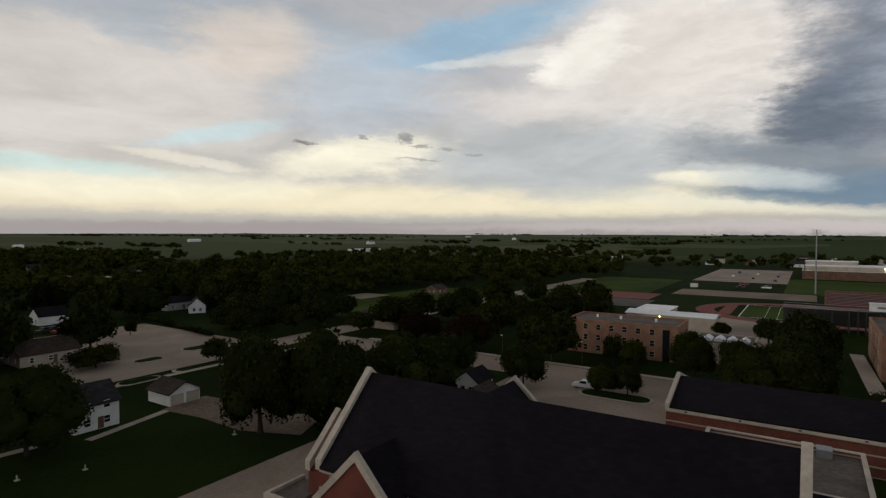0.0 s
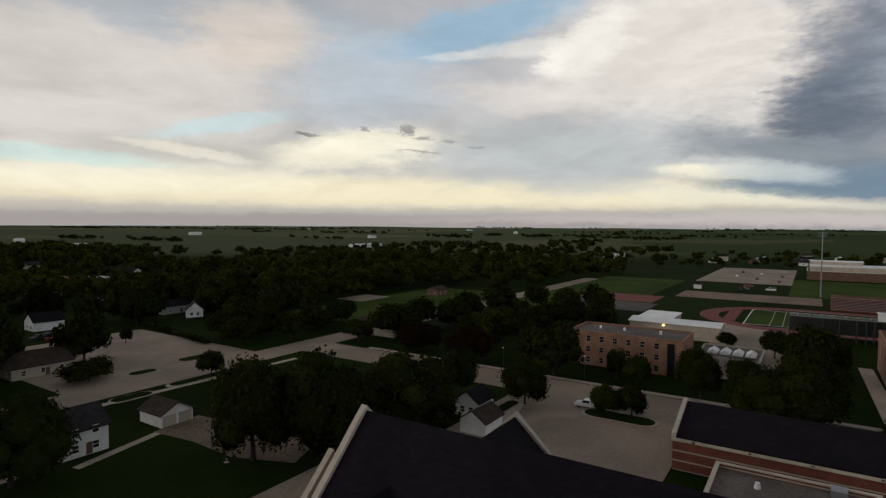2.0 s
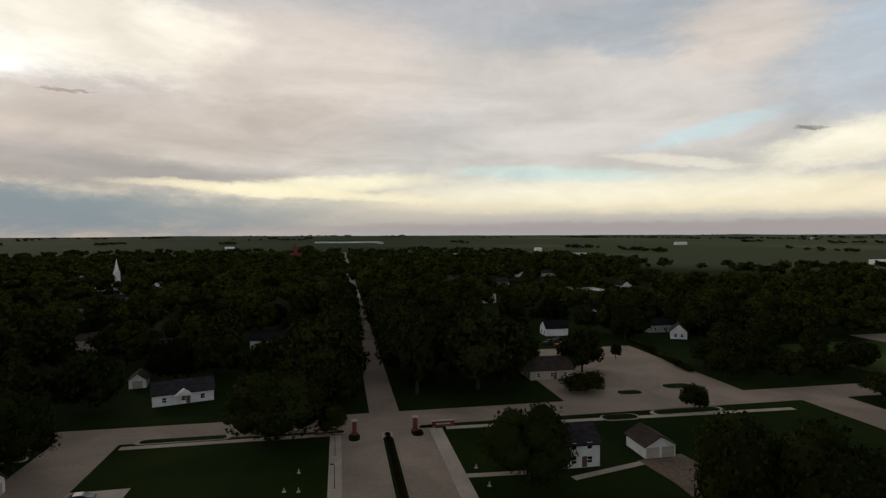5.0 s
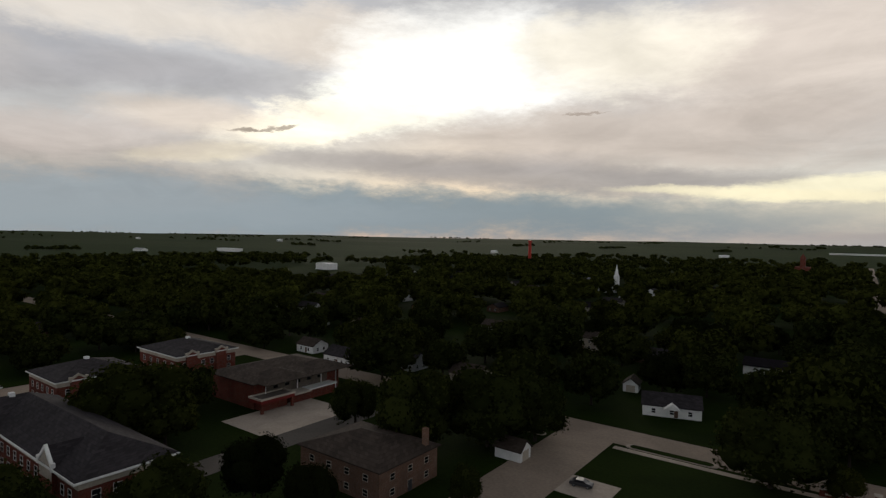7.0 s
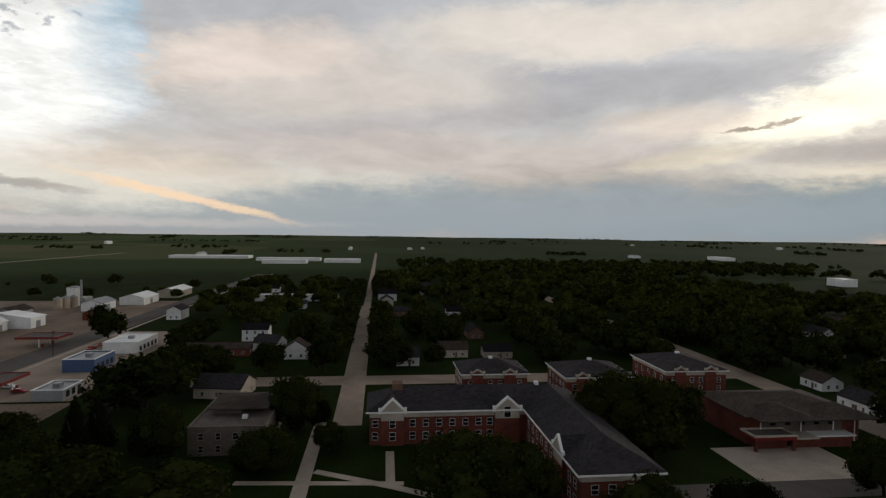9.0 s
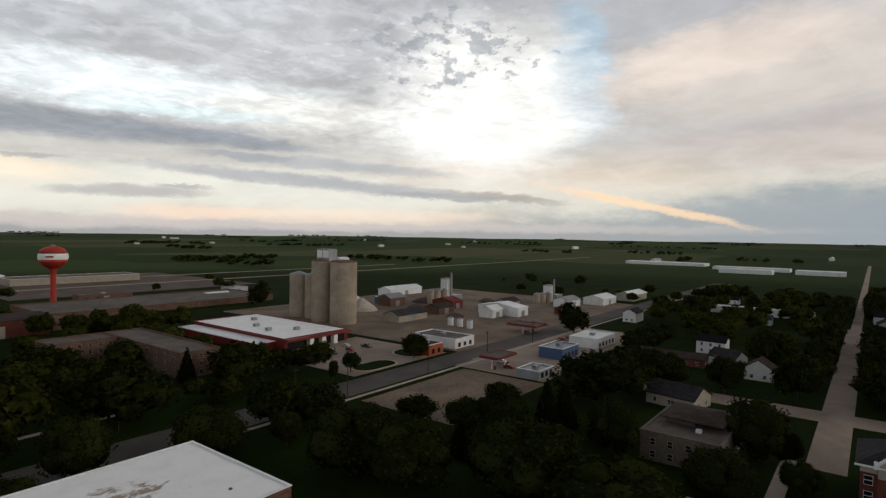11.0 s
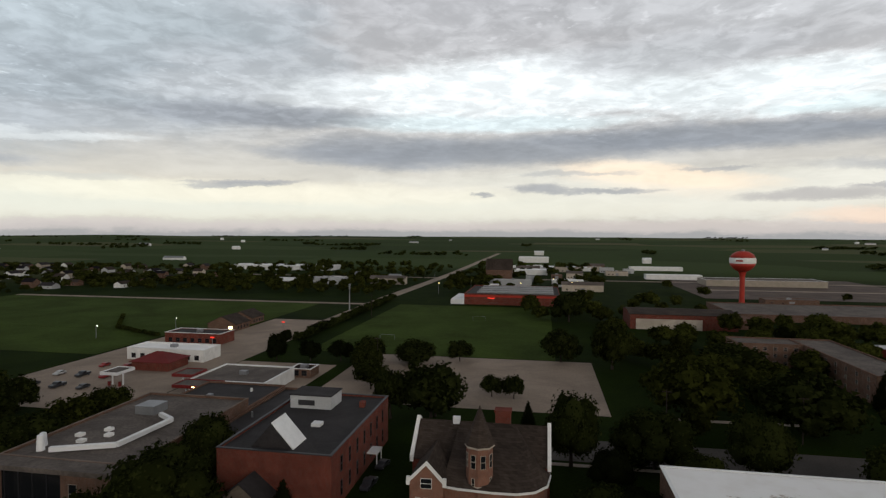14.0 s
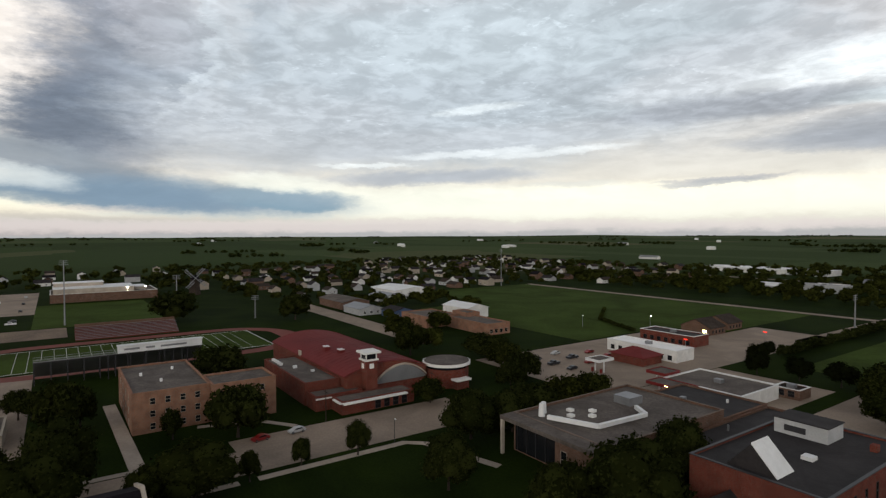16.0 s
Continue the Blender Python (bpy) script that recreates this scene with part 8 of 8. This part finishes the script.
def far_country():
    """Farms, sheds and tree clumps out on the plain."""
    rng = random.Random(77)
    form = [crown_arrays(140 + q, 24, 0.19, 2) for q in range(4)]
    vs, fs, base = [], [], 0

    def clump(x, y, n, spread, turn):
        nonlocal base
        for q in range(n):
            u, w = rng.uniform(-1, 1) * spread, rng.uniform(-1, 1) * spread * 0.18
            px, py = x + u * math.cos(turn) - w * math.sin(turn), y + u * math.sin(turn) + w * math.cos(turn)
            r = math.hypot(px, py)
            kk = min(max((r - 1500) / 3000, 0), 1)
            z = kk * kk * (3 - 2 * kk) * (17 + 9 * noise.noise(Vector((px / 900, py / 900, 3))))
            h = rng.uniform(7, 14)
            v, f, soft = form[q % 4]
            vs.append(v * np.array([h * 1.3, h * 1.3, h]) + np.array([px, py, z - 0.5]))
            fs.append(f + base)
            base += len(v)
    for q in range(170):
        a, r = rng.uniform(0, 2 * math.pi), rng.uniform(950, 4500)
        x, y = r * math.cos(a), r * math.sin(a)
        if abs(x - 14) < 30 or abs(y + 5) < 30 or abs(x - 130) < 40:
            continue
        clump(x, y, rng.randint(8, 30), rng.uniform(40, 130) * (1 if r < 2500 else 2.0), rng.choice((0, math.pi / 2)) + rng.uniform(-0.1, 0.1))
    me = array_mesh("far_tree_clumps", np.concatenate(vs), np.concatenate(fs), LEAF)
    tagged(new("far_tree_clumps", me), "distant shelter belts and tree clumps among fields", "trees", kind="stuff")
    # farmsteads
    for q in range(46):
        a, r = rng.uniform(0, 2 * math.pi), rng.uniform(1000, 3600)
        x, y = r * math.cos(a), r * math.sin(a)
        kk = min(max((r - 1500) / 3000, 0), 1)
        z = kk * kk * (3 - 2 * kk) * (17 + 9 * noise.noise(Vector((x / 900, y / 900, 3))))
        w, d, h = rng.choice((14, 22, 40)), rng.choice((10, 14)), rng.choice((4, 5, 7))
        gable_block("barn", x - w / 2, x + w / 2, y - d / 2, y + d / 2, h, h + 3, "x", SIDING, rng.choice((METAL_WHITE, METAL_GREY)), "white barn on a distant farm", "barn", "distant farm buildings", stand=z - 0.3)
    # long sheds at the edge of town
    for x, y, w, d, h, say in ((-1110, -313, 40, 143, 5, "long white poultry shed beyond the fields"), (-1030, -157, 30, 110, 5, "long white poultry shed beyond the fields"), (-432, -62, 9, 68, 4.6, "long low white building beside the side street"), (-980, -60, 30, 60, 6, "white metal factory shed at the field edge"), (-940, -150, 24, 70, 6, "white metal factory shed at the field edge"),
                               (-145, -676, 60, 16, 5, "long white metal shed by the airfield"), (355, -735, 150, 40, 6, "long white factory with a flat roof"), (-9, -805, 110, 30, 5, "pale factory block at the edge of town"), (-155, -830, 70, 14, 5, "long white shed by the airfield"),
                               (16, -1020, 52, 40, 9, "tall pale factory block at town edge"), (30, -720, 70, 30, 6, "white warehouse row at the town edge"), (-23, -563, 30, 18, 6, "white storage building behind the factory"), (-562, 506, 24, 16, 8, "pale flat roof above the trees"),
                               (-215, -615, 110, 34, 6, "long tan warehouse beside the airfield"), (60, 880, 60, 24, 6, "white flat building beyond trees"), (40, 2300, 260, 24, 8, "very long white shed on the horizon"),
                               (190, 1010, 50, 22, 6, "white building beyond the trees"), (430, 980, 40, 18, 6, "white farm sheds beyond the trees"), (-1180, 760, 70, 22, 7, "white building beyond the trees"), (720, 210, 36, 18, 5, "pale low building beyond fields"), (740, 640, 60, 22, 6, "pale flat building beyond fields")):
        t, a, b = flat_block("long_shed", x - w / 2, x + w / 2, y - d / 2, y + d / 2, h, TAN_SIDING if "tan" in say else SIDING, say, "shed", roof=ROOF_GRAVEL if "tan" in say else METAL_WHITE, coping=METAL_WHITE, group="long sheds", parapet=0.1)
    # town landmarks above the canopy
    t = thing("church", -171, 494, 0, 0, "white church with a slim pointed steeple", "church")
    bm = bmesh.new()
    prism(bm, [(-7, 0), (7, 0), (7, 6), (0, 11.5), (-7, 6)], "x", -26, -2)
    part("nave", bm, SIDING, t)
    part("nave_roof", placed_roof(), METAL_GREY, t)
    part("steeple_tower", boxes((-2, 2, -2, 2, 0, 15)), SIDING, t)
    part("steeple", tube(bmesh.new(), 0, 0, 15, 25, 2.0, 0.05, 8), SIDING, t)
    t = thing("brick_tower", -437, 833, 0, 0, "slim red tower above the trees", "tower")
    part("shaft", tube(bmesh.new(), 0, 0, 0, 38, 2.8, 2.4, 12), RED_PAINT, t)
    part("cap", tube(bmesh.new(), 0, 0, 38, 41, 3.6, 3.0, 12), RED_PAINT, t)
    t = thing("courthouse", -63, 916, 0, 0, "red stone courthouse with a square tower", "courthouse")
    part("hall", boxes((-9, 9, -8, 8, 0, 13)), BRICK_RED, t)
    part("tower", boxes((-3, 3, -3, 3, 0, 24)), BRICK_RED, t)
    part("tower_roof", tube(bmesh.new(), 0, 0, 24, 31, 4.0, 0.1, 4), BRICK_RED, t)


def placed_roof():
    bm = bmesh.new()
    prism(bm, [(-7.6, 5.5), (0, 11.5), (7.6, 5.5), (7.6, 5.9), (0, 11.9), (-7.6, 5.9)][::-1], "x", -26.5, -1.5)
    return bm


far_country()

# ---- paths, kerbs, poles, cars and small things ----
strip("pavement", [(-60, -13), (-156, -13)], 3.2, 0.05, PAVING, "pale concrete campus walk")
strip("pavement", [(-116.5, -27), (-113.5, 8)], 1.8, 0.07, PAVING, "pale concrete cross walk")
strip("pavement", [(-121, -11), (-112, 6), (-101, 24)], 2.0, 0.075, PAVING, "pale concrete diagonal walk")
strip("pavement", [(-131, 5.4), (-113, 5.2)], 2.0, 0.08, PAVING, "pale concrete walk to the hall door")
strip("pavement", [(122.5, -34), (122.5, -70), (119, -74), (98, -80)], 2.2, 0.07, PAVING, "pale concrete sidewalk along the street")
strip("pavement", [(122.5, -30), (122.5, 18)], 2.0, 0.07, PAVING, "pale concrete sidewalk along the street")
strip("pavement", [(141.5, -30), (141.5, 120)], 2.0, 0.07, PAVING, "pale concrete sidewalk beside lawns")
strip("pavement", [(141, -13.5), (200, -12)], 3.4, 0.065, PAVING, "pale concrete walk between dormitories")
strip("pavement", [(28, 131), (118, 128)], 1.8, 0.07, PAVING, "pale concrete sidewalk")
strip("pavement", [(-63, 131), (-110, 128)], 1.8, 0.07, PAVING, "pale concrete sidewalk")
strip("pavement", [(-42, 131.5), (2, 131.5)], 1.8, 0.07, PAVING, "pale concrete sidewalk")
strip("pavement", [(24.5, 105), (40, 104)], 1.6, 0.07, PAVING, "pale concrete lawn walk")
strip("pavement", [(62, 104), (46, 100)], 1.6, 0.07, PAVING, "pale concrete lawn walk")
strip("pavement", [(-24, -163), (-70, -165)], 2.0, 0.07, PAVING, "pale concrete walk beside a lawn")
strip("pavement", [(150, -52), (160, -45), (164, -30)], 2.0, 0.07, PAVING, "pale concrete dormitory walk")
strip("pavement", [(67, 106), (68.5, 95), (68, 84), (72, 74.5)], 10.5, 0.05, GRAVEL, "worn gravel drive before the garage")
slab("pavement", 222, 246, 194, 212, 0.05, CONCRETE, "pale concrete lot beyond the green", "pavement")
slab("sports_field", 262, 448, 78, 136, 0.035, TURF, "wide mown green beside the courts", "sports field")
slab("pavement", -330, -128, -690, -482, 0.035, DIRT, "bare tan ground of the airfield", "pavement")
slab("sports_field", 380, 500, -56, 12, 0.035, TURF, "mown green before the high school", "sports field")
slab("sports_field", 186, 330, -261.5, -206, 0.035, TURF, "mown green behind the school", "sports field")
slab("pavement", 24, 27, 60, 131, 0.09, PAVING, "pale walk along the boulevard", "pavement")
slab("pavement", 1.5, 4, 60, 131, 0.09, PAVING, "pale walk along the boulevard", "pavement")
slab("pavement", -700, 30, -127.5, -126, 0.09, PAVING, "pale sidewalk along the main street", "pavement")
slab("sports_field", -4, 102, -393, -231, 0.05, TURF, "wide mown playing field with goals", "sports field")
slab("sports_field", 160, 420, -386, -262, 0.04, TURF, "wide green beside the highway", "sports field")
slab("sports_field", 172, 300, 138, 200, 0.04, TURF, "open mown green among trees", "sports field")


def kerbed_island(x0, x1, y0, y1, label):
    """A planted traffic island inside a raised kerb."""
    bm = bmesh.new()
    r = min(x1 - x0, y1 - y0) / 2
    pts = []
    for cx, cy, a0 in ((x1 - r, y1 - r, 0), (x0 + r, y1 - r, 90), (x0 + r, y0 + r, 180), (x1 - r, y0 + r, 270)):
        pts += [(cx + r * math.cos(radians(a0 + 30 * q)), cy + r * math.sin(radians(a0 + 30 * q))) for q in range(4)]
    plate(bm, pts, -0.1, 0.2)
    t = alone("traffic_island", bm, PAVING, label, "traffic island", "structure")
    cx, cy = (x0 + x1) / 2, (y0 + y1) / 2
    bm = bmesh.new()
    plate(bm, [(cx + (x - cx) * 0.9, cy + (y - cy) * 0.9) for x, y in pts], 0.1, 0.24)
    part("planting", bm, GRASS, t)


strip("pavement", [(92, 50), (104, 52.5), (118, 56)], 3.2, 0.07, PAVING, "pale concrete lane beside the white huts")
kerbed_island(117, 122.5, 26, 42, "kerbed island with small trees in the lot")
kerbed_island(12.9, 15.4, 60, 131, "long kerbed median of the boulevard")
for x0, x1, y0, y1 in ((80, 88, 147, 151), (96, 106, 150, 155), (66, 76, 128, 132), (80, 100, 129.5, 133), (108, 118, 55, 58), (-64, -58, 127.5, 130), (-40, -20, 133, 135.5)):
    kerbed_island(x0, x1, y0, y1, "grass island with a pale kerb")
kerbed_island(-168, -146, -158, -147, "grass island beside the store lot")
kerbed_island(-196, -176, -166, -148, "grass island beside the store lot")

# gate of the campus boulevard
for x in (6.9, 20.6):
    t = thing("gate_pillar", x, 130, 0, 0, "red brick gate pillar with a pale cap", "gate pillar", "gate pillars")
    part("base", boxes((-0.7, 0.7, -0.7, 0.7, 0, 0.6)), BRICK_RED, t)
    part("shaft", boxes((-0.48, 0.48, -0.48, 0.48, 0.6, 3.3)), BRICK_RED, t)
    part("cap", boxes((-0.62, 0.62, -0.62, 0.62, 3.3, 3.55)), CREAM, t)
for x in (0.6, 27.5):
    t = thing("entrance_sign", x, 132.4, 0, 0, "low red brick entrance sign on the lawn", "sign", "entrance signs")
    part("wall", boxes((-2.6, 2.6, -0.3, 0.3, 0, 1.3)), BRICK_RED, t)
    part("cap", boxes((-2.7, 2.7, -0.36, 0.36, 1.3, 1.42)), CREAM, t)
    part("lettering", boxes((-1.7, 1.7, -0.34, -0.3, 0.5, 0.85)), CREAM, t)

# planted beds at the feet of the gate pillars
for x0, x1, y0, y1 in ((5.4, 8.2, 125.5, 131), (19.4, 22.4, 126, 131.5), (21.5, 25.5, 131.2, 133.2), (0.5, 5.0, 131.6, 133.4)):
    kerbed_island(x0, x1, y0, y1, "dark planted bed beside the gate")
    rows = [(x0 + 0.7, (y0 + y1) / 2), (x1 - 0.7, (y0 + y1) / 2)] if x1 - x0 > y1 - y0 else [((x0 + x1) / 2, y0 + 0.7), ((x0 + x1) / 2, y1 - 0.7)]
    hedge(rows, 1.1, 0.6, "low dark red planting in a kerbed bed", LEAF_RED)

# masts and poles
for x, y in ((2.7, 119), (2.7, 104), (2.7, 90)):
    pole(x, y, 4.5, "slim dark lamp post beside the boulevard", "lamp_post", 0, 0.08, METAL_DARK, METAL_DARK)
floodlight_mast(388, -3.5, 37)
floodlight_mast(388, -62, 26)
floodlight_mast(352, -100, 14)
floodlight_mast(420, -355, 36)
floodlight_mast(118, -330, 20)
for x, y, h in ((-62, -150, 12), (-100, -128, 13), (-30, -150, 12), (60, -195, 14), (104, -330, 14), (-160, -128, 11), (-200, -128, 11), (-240, -128, 11), (-120, -128, 11), (148, -60, 9), (148, -95, 9)):
    pole(x, y, h, "wooden utility pole with crossarms", arms=1)
for x, y in ((150, 14), (145, 50), (142, 72), (146, 90), (118, 8), (124, -68)):
    pole(x, y, 6, "dark campus lamp post with a pale head", "lamp_post", 0, 0.1, METAL_DARK, METAL_WHITE)
for x, y in ((33, 92), (40, 88), (61, 82), (30, 100), (80, 80), (-4, 112), (-3.5, 104), (-3.5, 97), (29.5, 108), (-6, 104.5)):
    t = thing("garden_statue", x, y, 0, 0, "small pale stone garden ornament on the lawn", "garden ornament", "lawn ornaments")
    part("plinth", boxes((-0.3, 0.3, -0.3, 0.3, 0, 0.12)), CREAM, t)
    part("figure", lathe(bmesh.new(), [(0.12, 0.12), (0.09, 0.4), (0.13, 0.6), (0.07, 0.75), (0.03, 0.8)], sides=10), CREAM, t)

# goals on the playing field
for x, y in ((35, -395), (75, -262), (38, -330)):
    t = thing("football_goal", x, y, 0.05, 0, "white goal frame on the playing field", "goal", "goals")
    part("crossbar", boxes((-3.7, 3.7, -0.04, 0.04, 2.4, 2.48)), METAL_GREY, t)
    for sx in (-3.7, 3.58):
        part("post", boxes((sx, sx + 0.08, -0.04, 0.04, 0, 2.4)), METAL_GREY, t)

# vehicles
car(122.5, 41.5, 92, CAR_WHITE, "white pickup truck standing in the street", "pickup")
car(-39.5, 107, 10, CAR_DARK, "black car on a concrete pad beside the lawn")
car(144.5, -41, 100, CAR_RED, "red car parked along the street")
car(144.8, -50.5, 95, CAR_SILVER, "silver car parked along the street")
car(116, -96, 60, CAR_DARK, "dark car at the bend of the street")
lot_of_cars([(87, 219, 20), (90, 214, 20), (93, 224, 20), (-188, -110, 90), (-194, -117, 90), (36, -118, 80), (36, -108, 85), (-186, -100, 0), (-181, -100, 0)], 3)
lot_of_cars([(150 + 3.2 * q, -160 - (q % 3) * 14, 90) for q in range(8)] + [(150 + 4 * q, -226, 90) for q in range(6)], 8)
lot_of_cars([(470 + 16 * q, 20 + 15 * (q % 3), 0) for q in range(7)] + [(400 + 6 * q, 36 - 14 * (q % 2), 90) for q in range(5)], 9)
lot_of_cars([(-180 + 5 * q, -180 - 8 * (q % 2), 90) for q in range(7)] + [(-290 + 9 * q, -120, 0) for q in range(5)], 12)
